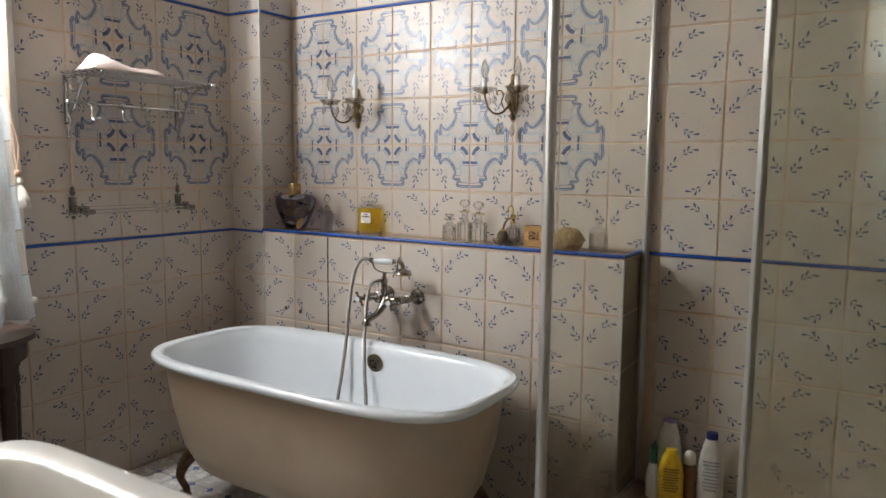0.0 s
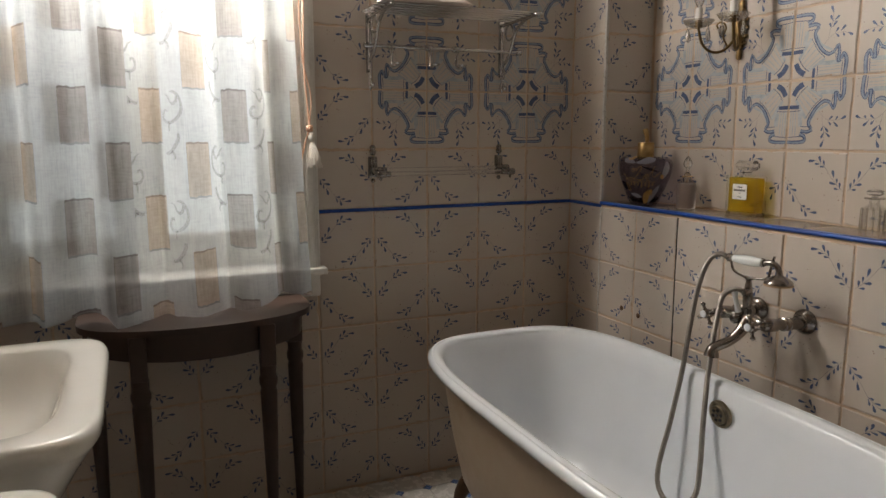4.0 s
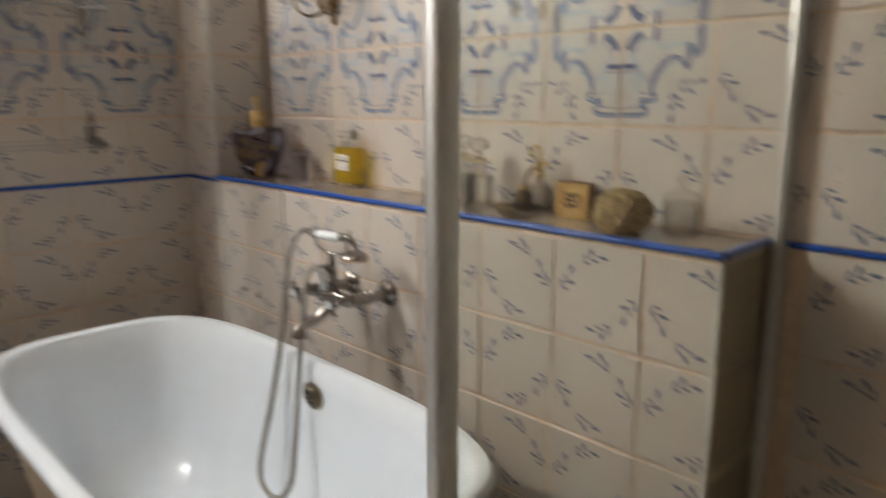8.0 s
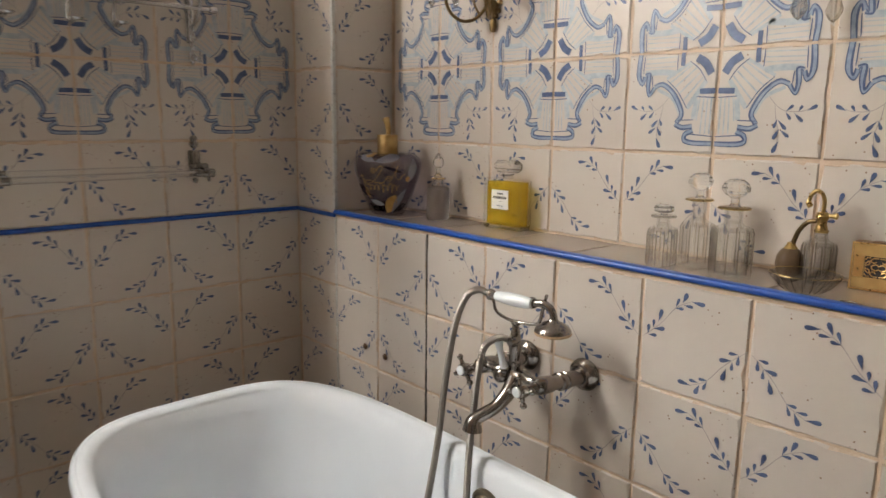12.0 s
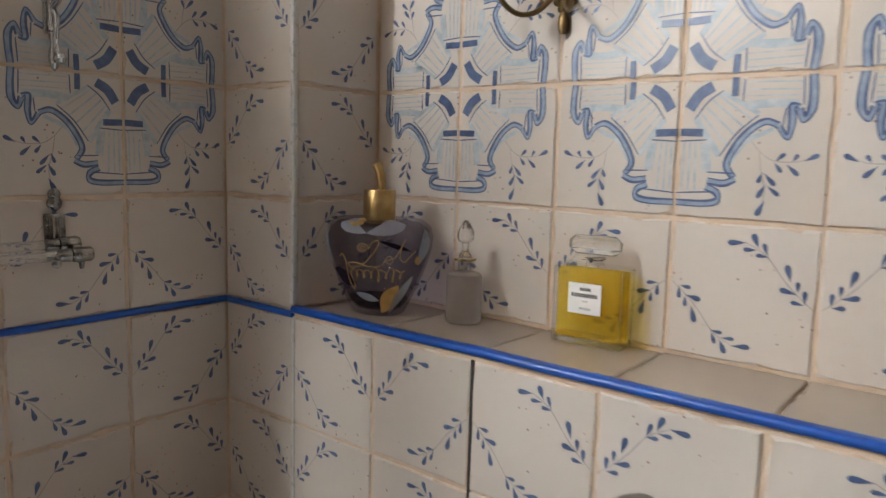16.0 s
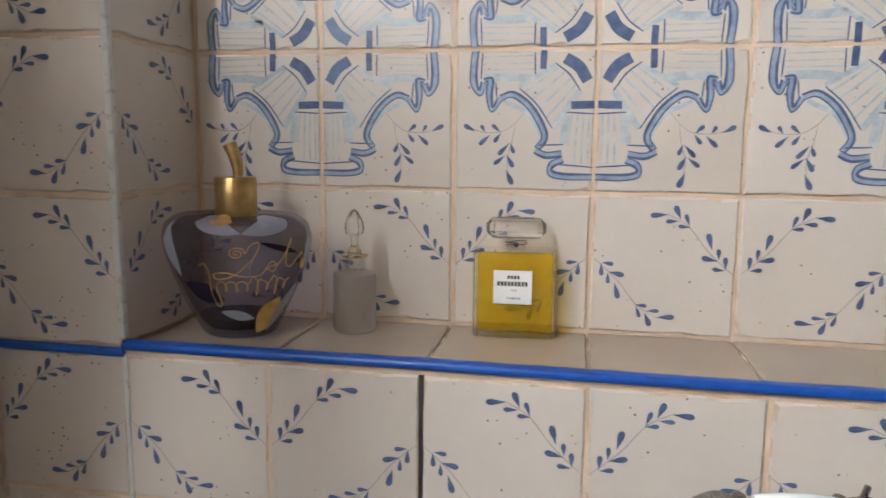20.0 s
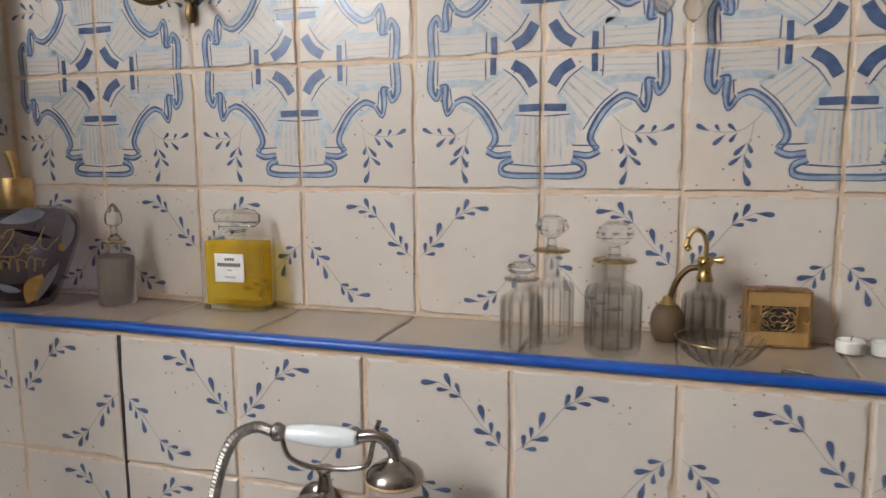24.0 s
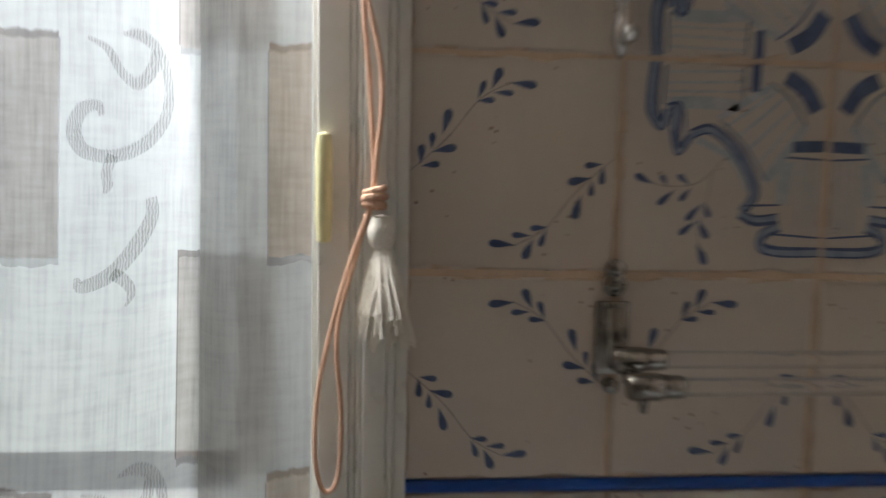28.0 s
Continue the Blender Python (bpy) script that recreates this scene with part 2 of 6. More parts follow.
CUT_GLASS = glass("hollow_cut_glass", (0.985, 0.982, 0.975), straight=0.86)
CRYSTAL = glass("solid_cut_crystal", (0.98, 0.98, 0.975), straight=0.18)
FROST = glass("frosted_glass", (0.76, 0.725, 0.69), 0.36, straight=0.22, body=0.10, tone=(0.50, 0.47, 0.44))
AMBER = glass("yellow_perfume", (1.0, 0.91, 0.36), 0.0, 1.36, 1.0, 0.30, (1.0, 0.70, 0.04))
SMOKE = glass("dark_violet_glass", (0.835, 0.82, 0.865), 0.0, 1.45, 0.88)
DARK_LIQUID = glass("dark_violet_perfume", (0.42, 0.38, 0.50), 0.0, 1.36, 0.6)
SHOWER_GLASS = glass("greenish_shower_glass", (0.957, 0.962, 0.935), straight=0.99, film=(0.05, 0.60, 0.38))
WINDOW_GLASS = glass("window_glass", (0.98, 1, 0.99))
LABEL = surface("white_paper_label", (0.80, 0.79, 0.77), (0.86, 0.85, 0.83), 40, 0.6)
INK = surface("black_ink", (0.015, 0.015, 0.018), (0.03, 0.03, 0.032), 60, 0.6)
WHITE_LEAF = glass("white_painted_glass", (0.90, 0.92, 0.95), 0.1, straight=0.9, body=0.62, tone=(0.60, 0.64, 0.70))
GOLD_INK = surface("gold_script_paint", (0.55, 0.33, 0.10), (0.70, 0.46, 0.18), 60, 0.4, 0.7)
DARK_PAINT = glass("dark_violet_painted_glass", (0.30, 0.24, 0.34), 0.1, straight=0.9, body=0.55, tone=(0.045, 0.03, 0.055))
SPONGE = surface("tan_sea_sponge", (0.25, 0.17, 0.075), (0.44, 0.32, 0.165), 70, 0.95, 0, 160, 0.9, 0.004)
WAX = surface("white_wax", (0.78, 0.77, 0.74), (0.84, 0.83, 0.80), 30, 0.45)
TOWEL = surface("pale_pink_towelling", (0.66, 0.54, 0.49), (0.76, 0.66, 0.61), 120, 0.95, 0, 500, 0.9, 0.003)
CORD = surface("salmon_cord", (0.62, 0.36, 0.24), (0.72, 0.46, 0.32), 200, 0.7, 0, 700, 0.6, 0.001)
TASSEL = surface("cream_tassel_yarn", (0.72, 0.67, 0.60), (0.82, 0.78, 0.71), 200, 0.9)
HINGE_PAINT = surface("pale_yellow_painted_hinge", (0.66, 0.62, 0.34), (0.74, 0.70, 0.42), 60, 0.4)
FLOOR_WHITE = surface("white_floor_tile", (0.46, 0.44, 0.41), (0.54, 0.52, 0.485), 9, 0.25, 0, 25, 0.15, 0.002)
FLOOR_BLUE = surface("blue_floor_inset", (0.07, 0.13, 0.30), (0.13, 0.20, 0.38), 30, 0.25)
TRAY_TILE = surface("tan_shower_base", (0.34, 0.25, 0.16), (0.44, 0.33, 0.22), 12, 0.35, 0, 30, 0.2, 0.002)
PLASTIC_WHITE = surface("white_plastic", (0.72, 0.70, 0.68), (0.77, 0.75, 0.73), 10, 0.3)
PLASTIC_YELLOW = surface("yellow_plastic", (0.75, 0.48, 0.02), (0.82, 0.56, 0.04), 20, 0.3)
PLASTIC_BLUE = surface("dark_blue_plastic", (0.015, 0.02, 0.12), (0.02, 0.03, 0.17), 20, 0.3)
PLASTIC_GREEN = surface("dark_green_plastic", (0.01, 0.05, 0.035), (0.02, 0.08, 0.05), 20, 0.3)
PLASTIC_LILAC = surface("lilac_plastic", (0.36, 0.26, 0.52), (0.42, 0.32, 0.58), 20, 0.35)
PLASTIC_RED = surface("red_print", (0.6, 0.03, 0.04), (0.65, 0.05, 0.05), 20, 0.4)
GREY_PRINT = surface("grey_print", (0.28, 0.30, 0.34), (0.36, 0.38, 0.42), 40, 0.5)


def curtain_material():
    """Sheer voile with woven taupe and tan patches in a chequer, and a faint scroll weave."""
    m, nt, p = material("sheer_patchwork_voile")
    nt.nodes.remove(p)
    out = nt.nodes["Material Output"]
    uv = nt.nodes.new("ShaderNodeUVMap")
    wob = noise_tex(nt, uv.outputs[0], 4, 4)
    amp = add(nt, "ShaderNodeMath")
    amp.operation, amp.inputs[1].default_value = "MULTIPLY", 0.10
    nt.links.new(wob, amp.inputs[0])
    comb = add(nt, "ShaderNodeCombineXYZ")
    nt.links.new(amp.outputs[0], comb.inputs[1])
    shift = add(nt, "ShaderNodeVectorMath")
    nt.links.new(uv.outputs[0], shift.inputs[0])
    nt.links.new(comb.outputs[0], shift.inputs[1])

    def checker(sx, sy, ox=0.0, dark=(0, 0, 0), light=(1, 1, 1), source=None):
        place = add(nt, "ShaderNodeMapping", Scale=(sx, sy, 0), Location=(ox, 0, 0.5))
        nt.links.new(source or shift.outputs[0], place.inputs["Vector"])
        n = add(nt, "ShaderNodeTexChecker", Scale=1.0, Color1=(*light, 1), Color2=(*dark, 1))
        nt.links.new(place.outputs[0], n.inputs["Vector"])
        return n.outputs["Color"]
    # strips of patches alternate with plain strips
    patch = mix(nt, 1.0, checker(1, 0), checker(0.5, 1), "MULTIPLY")
    tones = checker(0.25, 0, 0.0, (0.43, 0.395, 0.375), (0.60, 0.50, 0.41))
    # the ragged stitched rim of each patch
    low = add(nt, "ShaderNodeVectorMath")
    low.inputs[1].default_value = (0.012, 0.035, 0)
    nt.links.new(shift.outputs[0], low.inputs[0])
    inner = mix(nt, 1.0, checker(1, 0, 0.0, source=low.outputs[0]), checker(0.5, 1, source=low.outputs[0]), "MULTIPLY")
    rim = mix(nt, 1.0, patch, inner, "DIFFERENCE")
    weave = add(nt, "ShaderNodeTexWave", Scale=38.0, Distortion=1.5)
    nt.links.new(uv.outputs[0], weave.inputs["Vector"])
    scroll = add(nt, "ShaderNodeTexWave", Scale=0.55, Distortion=7.0, Detail=0.0)
    scroll.wave_type = "RINGS"
    nt.links.new(uv.outputs[0], scroll.inputs["Vector"])
    line = ramp(nt, scroll.outputs["Fac"], [(0.80, (0, 0, 0)), (0.92, (0.15, 0.15, 0.15))])
    dash = add(nt, "ShaderNodeTexWave", Scale=9.0, Distortion=0.6)
    nt.links.new(uv.outputs[0], dash.inputs["Vector"])
    line = mix(nt, 1.0, line, ramp(nt, dash.outputs["Fac"], [(0.3, (0.25,) * 3), (0.7, (1,) * 3)]), "MULTIPLY")
    gate = ramp(nt, noise_tex(nt, uv.outputs[0], 0.9, 1), [(0.48, (0, 0, 0)), (0.56, (1, 1, 1))])
    line = mix(nt, 1.0, line, gate, "MULTIPLY")
    cloth = mix(nt, line, (0.70, 0.725, 0.735), (0.42, 0.46, 0.48))
    col = mix(nt, patch, cloth, tones)
    col = mix(nt, rim, col, mix(nt, 1.0, col, (0.62, 0.60, 0.60), "MULTIPLY"))
    col = mix(nt, 0.10, col, ramp(nt, weave.outputs["Fac"], [(0, (0.6, 0.6, 0.6)), (1, (1, 1, 1))]), "MULTIPLY")
    # slubs: short uneven threads across the cloth, and the shade of crush creases along it, put into the colour
    threads = None
    for sx, sy, lo in ((2.2, 30.0, 0.86), (22.0, 1.6, 0.78), (7.0, 5.0, 0.88)):
        place = add(nt, "ShaderNodeMapping", Scale=(sx, sy, 1))
        nt.links.new(uv.outputs[0], place.inputs["Vector"])
        slub_crease = ramp(nt, noise_tex(nt, place.outputs[0], 1.0, 3, 0.6), [(0.36, (lo,) * 3), (0.60, (1, 1, 1))])
        col = mix(nt, 1.0, col, slub_crease, "MULTIPLY")
        threads = mix(nt, 1.0, threads, slub_crease, "MULTIPLY") if threads else slub_crease
    diff = nt.nodes.new("ShaderNodeBsdfDiffuse")
    trl = nt.nodes.new("ShaderNodeBsdfTranslucent")
    tra = nt.nodes.new("ShaderNodeBsdfTransparent")
    for n in (diff, trl):
        nt.links.new(col, n.inputs["Color"])
    a, b = nt.nodes.new("ShaderNodeMixShader"), nt.nodes.new("ShaderNodeMixShader")
    a.inputs[0].default_value = 0.78
    nt.links.new(diff.outputs[0], a.inputs[1])
    nt.links.new(trl.outputs[0], a.inputs[2])
    clear = ramp(nt, patch, [(0.0, (0.42,) * 3), (1.0, (0.25,) * 3)])
    clear = mix(nt, 1.0, clear, threads, "MULTIPLY")
    nt.links.new(clear, b.inputs[0])
    nt.links.new(a.outputs[0], b.inputs[1])
    nt.links.new(tra.outputs[0], b.inputs[2])
    nt.links.new(b.outputs[0], out.inputs["Surface"])
    return m


VOILE = curtain_material()


def scroll_material():
    """Denser grey weave with fine dashes that let light through."""
    m, nt, p = material("scroll_weave")
    nt.nodes.remove(p)
    v = coords(nt)
    dash = add(nt, "ShaderNodeTexWave", Scale=210.0, Distortion=5.0, Detail=2.0)
    dash.bands_direction = "Y"
    nt.links.new(v, dash.inputs["Vector"])
    diff, tra, blend = (nt.nodes.new("ShaderNodeBsdf" + k) if k != "Mix" else nt.nodes.new("ShaderNodeMixShader") for k in ("Diffuse", "Transparent", "Mix"))
    diff.inputs[0].default_value = (0.42, 0.46, 0.48, 1)
    nt.links.new(ramp(nt, dash.outputs["Fac"], [(0.2, (0.88,) * 3), (0.8, (0.58,) * 3)]), blend.inputs[0])
    nt.links.new(diff.outputs[0], blend.inputs[1])
    nt.links.new(tra.outputs[0], blend.inputs[2])
    nt.links.new(blend.outputs[0], nt.nodes["Material Output"].inputs["Surface"])
    return m


SCROLL_WEAVE = scroll_material()


def outdoors():
    """Overcast sky above blurred greenery, far beyond the window."""
    m, nt, p = material("overcast_garden_haze")
    nt.nodes.remove(p)
    v = coords(nt, False)
    sep = nt.nodes.new("ShaderNodeSeparateXYZ")
    nt.links.new(v, sep.inputs[0])
    wave = add(nt, "ShaderNodeMath")
    wave.operation, wave.inputs[1].default_value = "MULTIPLY_ADD", 1.6
    nt.links.new(noise_tex(nt, v, 0.5, 4), wave.inputs[0])
    nt.links.new(sep.outputs[2], wave.inputs[2])
    high = add(nt, "ShaderNodeMapRange")
    high.inputs["From Min"].default_value, high.inputs["From Max"].default_value = -0.5, 5.0
    nt.links.new(wave.outputs[0], high.inputs[0])
    em = add(nt, "ShaderNodeEmission", Strength=1.05)
    nt.links.new(ramp(nt, high.outputs[0], [(0.0, (0.76, 0.83, 0.80)), (0.35, (0.82, 0.89, 0.92)), (0.55, (0.87, 0.94, 1.0))]), em.inputs[0])
    nt.links.new(em.outputs[0], nt.nodes["Material Output"].inputs["Surface"])
    return m


OUTDOORS = outdoors()


# ---- building helpers ----
def finish(bm, name, mats, smooth=40):
    me = bpy.data.meshes.new(name)
    bm.to_mesh(me)
    bm.free()
    for m in mats if isinstance(mats, (list, tuple)) else (mats,):
        me.materials.append(m)
    if smooth:
        for f in me.polygons:
            f.use_smooth = True
        me.set_sharp_from_angle(angle=radians(smooth))
    return me


def thing(name, at, label, category, group="", kind="", rz=0):
    """An empty at the base of a thing."""
    ob = new(name)
    ob.empty_display_size = 0.05
    ob.matrix_world = pose(*at, 0, 0, rz)
    return tagged(ob, label, category, group, kind)


def part(name, bm, mats, parent, label="", at=None, smooth=40):
    ob = new(name, finish(bm, name, mats, smooth))
    ob.parent = parent
    if at:
        ob.location = at
    if label:
        ob["label"] = label
    return ob


def single(name, bm, mats, label, category, kind="", smooth=40, m=None, group=""):
    ob = new(name, finish(bm, name, mats, smooth))
    if m:
        ob.matrix_world = m
    return tagged(ob, label, category, group, kind)


def box(bm, x0, x1, y0, y1, z0, z1, bevel=0.0, seg=2):
    vs = [bm.verts.new(c) for c in ((x0, y0, z0), (x1, y0, z0), (x1, y1, z0), (x0, y1, z0), (x0, y0, z1), (x1, y0, z1), (x1, y1, z1), (x0, y1, z1))]
    fs = [bm.faces.new([vs[k] for k in q]) for q in ((3, 2, 1, 0), (4, 5, 6, 7), (0, 1, 5, 4), (1, 2, 6, 5), (2, 3, 7, 6), (3, 0, 4, 7))]
    if bevel:
        es = list({e for f in fs for e in f.edges})
        bmesh.ops.bevel(bm, geom=es, offset=bevel, segments=seg, affect="EDGES", profile=0.5, clamp_overlap=True)
    return bm


def boxes(*rows, bevel=0.0):
    bm = bmesh.new()
    for r in rows:
        box(bm, *r, bevel=bevel)
    return bm


def catmull(pts, steps=6):
    p = [Vector(q) for q in pts]
    p = [2 * p[0] - p[1]] + p + [2 * p[-1] - p[-2]]
    out = []
    for k in range(1, len(p) - 2):
        for s in range(steps):
            t = s / steps
            a, b, c, d = p[k - 1:k + 3]
            out.append(0.5 * (2 * b + (c - a) * t + (2 * a - 5 * b + 4 * c - d) * t * t + (3 * b - a - 3 * c + d) * t ** 3))
    out.append(p[-2])
    return out


def tube(bm, pts, radius, seg=10, caps=True):
    """A round bar along pts; radius is a number or one for each point."""
    pts = [Vector(p) for p in pts]
    n = len(pts)
    rad = [radius] * n if isinstance(radius, (int, float)) else list(radius)
    rings, up = [], None
    for k in range(n):
        d = (pts[min(k + 1, n - 1)] - pts[max(k - 1, 0)]).normalized()
        if up is None:
            up = d.orthogonal().normalized()
        up = (up - d * up.dot(d)).normalized()
        side = d.cross(up)
        rings.append([bm.verts.new(pts[k] + rad[k] * (math.cos(a) * up + math.sin(a) * side)) for a in (2 * math.pi * j / seg for j in range(seg))])
    for r, q in zip(rings, rings[1:]):
        for j in range(seg):
            bm.faces.new((r[j], r[(j + 1) % seg], q[(j + 1) % seg], q[j]))
    if caps:
        bm.faces.new(rings[0][::-1])
        bm.faces.new(rings[-1])
    return bm


def lathe(bm, profile, seg=28, at=(0, 0, 0), axis="z", scale=(1, 1)):
    """Turns (radius, height) pairs; a radius of 0 closes the end."""
    at = Vector(at)

    def place(r, h, a):
        c, s = r * math.cos(a) * scale[0], r * math.sin(a) * scale[1]
        return at + Vector({"z": (c, s, h), "y": (c, -h, s), "x": (h, c, s)}[axis])
    rings = []
    for r, h in profile:
        rings.append([bm.verts.new(place(0, h, 0))] if r <= 1e-6 else [bm.verts.new(place(r, h, 2 * math.pi * j / seg)) for j in range(seg)])
    faces = []
    for a, b in zip(rings, rings[1:]):
        for j in range(seg):
            k = (j + 1) % seg
            if len(a) == 1 and len(b) > 1:
                faces.append(bm.faces.new((a[0], b[k], b[j])))
            elif len(b) == 1 and len(a) > 1:
                faces.append(bm.faces.new((a[j], a[k], b[0])))
            elif len(a) > 1:
                faces.append(bm.faces.new((a[j], a[k], b[k], b[j])))
    if len(rings[0]) > 1:
        faces.append(bm.faces.new(rings[0][::-1]))
    if len(rings[-1]) > 1:
        faces.append(bm.faces.new(rings[-1]))
    bmesh.ops.recalc_face_normals(bm, faces=faces)
    return bm


def turned(profile, **kw):
    return lathe(bmesh.new(), profile, **kw)


def bar(pts, radius, **kw):
    return tube(bmesh.new(), pts, radius, **kw)


# ---- painted tiles ----
T = 0.2
TILE, THICK = 0.1950, 0.009
PAINT_LIFT = 0.00035


def leaf(bm, base, tip, width, slot, flip):
    """A teardrop brush mark, thick near its tip."""
    b, t = Vector((*base, 0)), Vector((*tip, 0))
    d = t - b
    side = Vector((-d.y, d.x, 0)).normalized() * width
    shape = [(0, 0), (0.25, 0.35), (0.55, 0.85), (0.78, 1.0), (0.93, 0.7), (1.0, 0.0), (0.93, -0.7), (0.78, -1.0), (0.55, -0.85), (0.25, -0.35)]
    paint_face(bm, [b + d * u + side * v * 0.5 for u, v in shape], slot, flip)


def paint_face(bm, pts, slot, flip):
    vs = [bm.verts.new(((1 - p.x if flip[0] else p.x) * TILE - TILE / 2, (1 - p.y if flip[1] else p.y) * TILE - TILE / 2, PAINT_LIFT + 0.00012 * (5 - slot))) for p in pts]
    f = bm.faces.new(vs)
    f.normal_update()
    if f.normal.z < 0:
        f.normal_flip()
    f.material_index = slot


def stroke(bm, pts, width, slot, flip, taper=0.6):
    """A brush stroke along a smooth line."""
    p = catmull([(*q, 0) for q in pts], 5)
    n = len(p)
    edge = []
    for k, q in enumerate(p):
        d = (p[min(k + 1, n - 1)] - p[max(k - 1, 0)]).normalized()
        w = width * 0.5 * (1 - (1 - taper) * abs(2 * k / (n - 1) - 1) ** 3)
        s = Vector((-d.y, d.x, 0)) * w
        edge.append(((q + s), (q - s)))
    for (a, b), (c, d) in zip(edge, edge[1:]):
        paint_face(bm, [Vector((min(1, max(0, v.x)), min(1, max(0, v.y)), 0)) for v in (a, b, d, c)], slot, flip)


def shifted(pts, d):
    """The same line, moved sideways."""
    p = [Vector((*q, 0)) for q in pts]
    out = []
    for k, q in enumerate(p):
        t = (p[min(k + 1, len(p) - 1)] - p[max(k - 1, 0)]).normalized()
        out.append((q.x - t.y * d, q.y + t.x * d))
    return out


def sprig(bm, turn, mirror):
    """Two leaf clusters on a curved stem across a corner of the tile."""
    flip = (turn != mirror, turn)
    stroke(bm, [(0.51, 0.885), (0.66, 0.80), (0.79, 0.64), (0.88, 0.55), (0.985, 0.46)], 0.009, 4, flip)
    for b, t, w in (((0.525, 0.878), (0.395, 0.868), 0.040), ((0.608, 0.845), (0.566, 0.945), 0.042), ((0.672, 0.795), (0.640, 0.885), 0.030),
                    ((0.600, 0.832), (0.505, 0.829), 0.030), ((0.678, 0.790), (0.592, 0.797), 0.030),
                    ((0.832, 0.632), (0.800, 0.752), 0.042), ((0.882, 0.560), (0.878, 0.642), 0.030), ((0.932, 0.490), (0.927, 0.586), 0.034),
                    ((0.880, 0.553), (0.764, 0.577), 0.040), ((0.930, 0.487), (0.842, 0.497), 0.032)):
        leaf(bm, b, t, w, 1, flip)


def medallion(bm, flip):
    """A quarter of the strapwork medallion; its centre lies at the tile's upper right corner."""
    for pts, w in ((((0.2, 0.955), (0.56, 0.965)), 0.012), (((0.2, 0.905), (0.56, 0.915)), 0.012), (((0.2, 0.865), (0.57, 0.87)), 0.010),
                   (((0.21, 0.81), (0.40, 0.815), (0.56, 0.80)), 0.060),
                   (((0.745, 0.885), (0.62, 0.79), (0.50, 0.705)), 0.016), (((0.785, 0.85), (0.67, 0.75), (0.555, 0.655)), 0.016),
                   (((0.825, 0.80), (0.72, 0.70), (0.61, 0.595)), 0.016), (((0.86, 0.755), (0.76, 0.64), (0.66, 0.525)), 0.016),
                   (((0.895, 0.72), (0.80, 0.58), (0.71, 0.45)), 0.050), (((0.72, 0.90), (0.60, 0.83), (0.46, 0.745)), 0.034),
                   (((0.845, 0.55), (0.825, 0.40), (0.82, 0.33)), 0.016), (((0.885, 0.55), (0.875, 0.35), (0.87, 0.20)), 0.016),
                   (((0.925, 0.55), (0.92, 0.35), (0.92, 0.20)), 0.016), (((0.965, 0.55), (0.965, 0.35), (0.965, 0.20)), 0.016),
                   (((0.81, 0.54), (0.79, 0.42), (0.785, 0.34)), 0.050), (((0.36, 0.64), (0.54, 0.55), (0.63, 0.40)), 0.035)):
        stroke(bm, pts, w, 3, flip, 0.9)
    for pts, w, side in ((((0.14, 1.0), (0.128, 0.87), (0.133, 0.765), (0.175, 0.705), (0.205, 0.775)), 0.052, 1),
                         (((0.205, 0.785), (0.252, 0.795), (0.245, 0.68), (0.268, 0.585), (0.325, 0.660)), 0.044, 1),
                         (((0.325, 0.665), (0.42, 0.69), (0.54, 0.605), (0.628, 0.47), (0.652, 0.380), (0.60, 0.300)), 0.046, 1),
                         (((0.585, 0.292), (0.667, 0.258), (0.78, 0.272)), 0.046, -1), (((0.79, 0.228), (0.71, 0.190), (0.705, 0.130), (0.80, 0.106), (1.0, 0.106)), 0.046, 1)):
        stroke(bm, pts, w, 2, flip, 0.85)
        for off, thin in ((0.40, 0.020), (-0.46, 0.011)):
            stroke(bm, shifted(pts, side * off * w), thin, 1, flip, 0.6)
    for pts, w in ((((0.785, 0.945), (0.88, 0.885), (0.945, 0.785)), 0.082), (((0.633, 1.0), (0.63, 0.87)), 0.047), (((0.835, 0.615), (1.0, 0.62)), 0.056)):
        stroke(bm, pts, w, 1, flip, 0.95)
    for pts in (((0.713, 0.912), (0.815, 0.833), (0.898, 0.716)), ((0.463, 0.735), (0.593, 0.618), (0.707, 0.45)), ((0.806, 0.565), (1.0, 0.555)),
                ((0.57, 0.985), (0.574, 0.833)), ((0.61, 0.330), (0.787, 0.335)), ((0.73, 0.195), (1.0, 0.176)), ((0.192, 0.985), (0.182, 0.80)), ((0.29, 0.78), (0.30, 0.67))):
        stroke(bm, pts, 0.011, 1, flip, 0.7)
    stroke(bm, [(0.50, 0.56), (0.43, 0.48), (0.34, 0.425), (0.20, 0.42), (0.12, 0.45)], 0.008, 4, flip)
    stroke(bm, [(0.44, 0.49), (0.42, 0.36), (0.385, 0.22), (0.40, 0.10)], 0.008, 4, flip)
    for b, t, w in (((0.15, 0.425), (0.06, 0.472), 0.036), ((0.222, 0.418), (0.188, 0.472), 0.028), ((0.333, 0.42), (0.27, 0.476), 0.030), ((0.26, 0.405), (0.176, 0.327), 0.034),
                    ((0.337, 0.416), (0.285, 0.346), 0.030), ((0.405, 0.347), (0.435, 0.268), 0.030), ((0.40, 0.343), (0.318, 0.254), 0.034), ((0.377, 0.265), (0.432, 0.165), 0.036),
                    ((0.374, 0.255), (0.287, 0.186), 0.032), ((0.378, 0.15), (0.427, 0.04), 0.042)):
        leaf(bm, b, t, w, 1, flip)


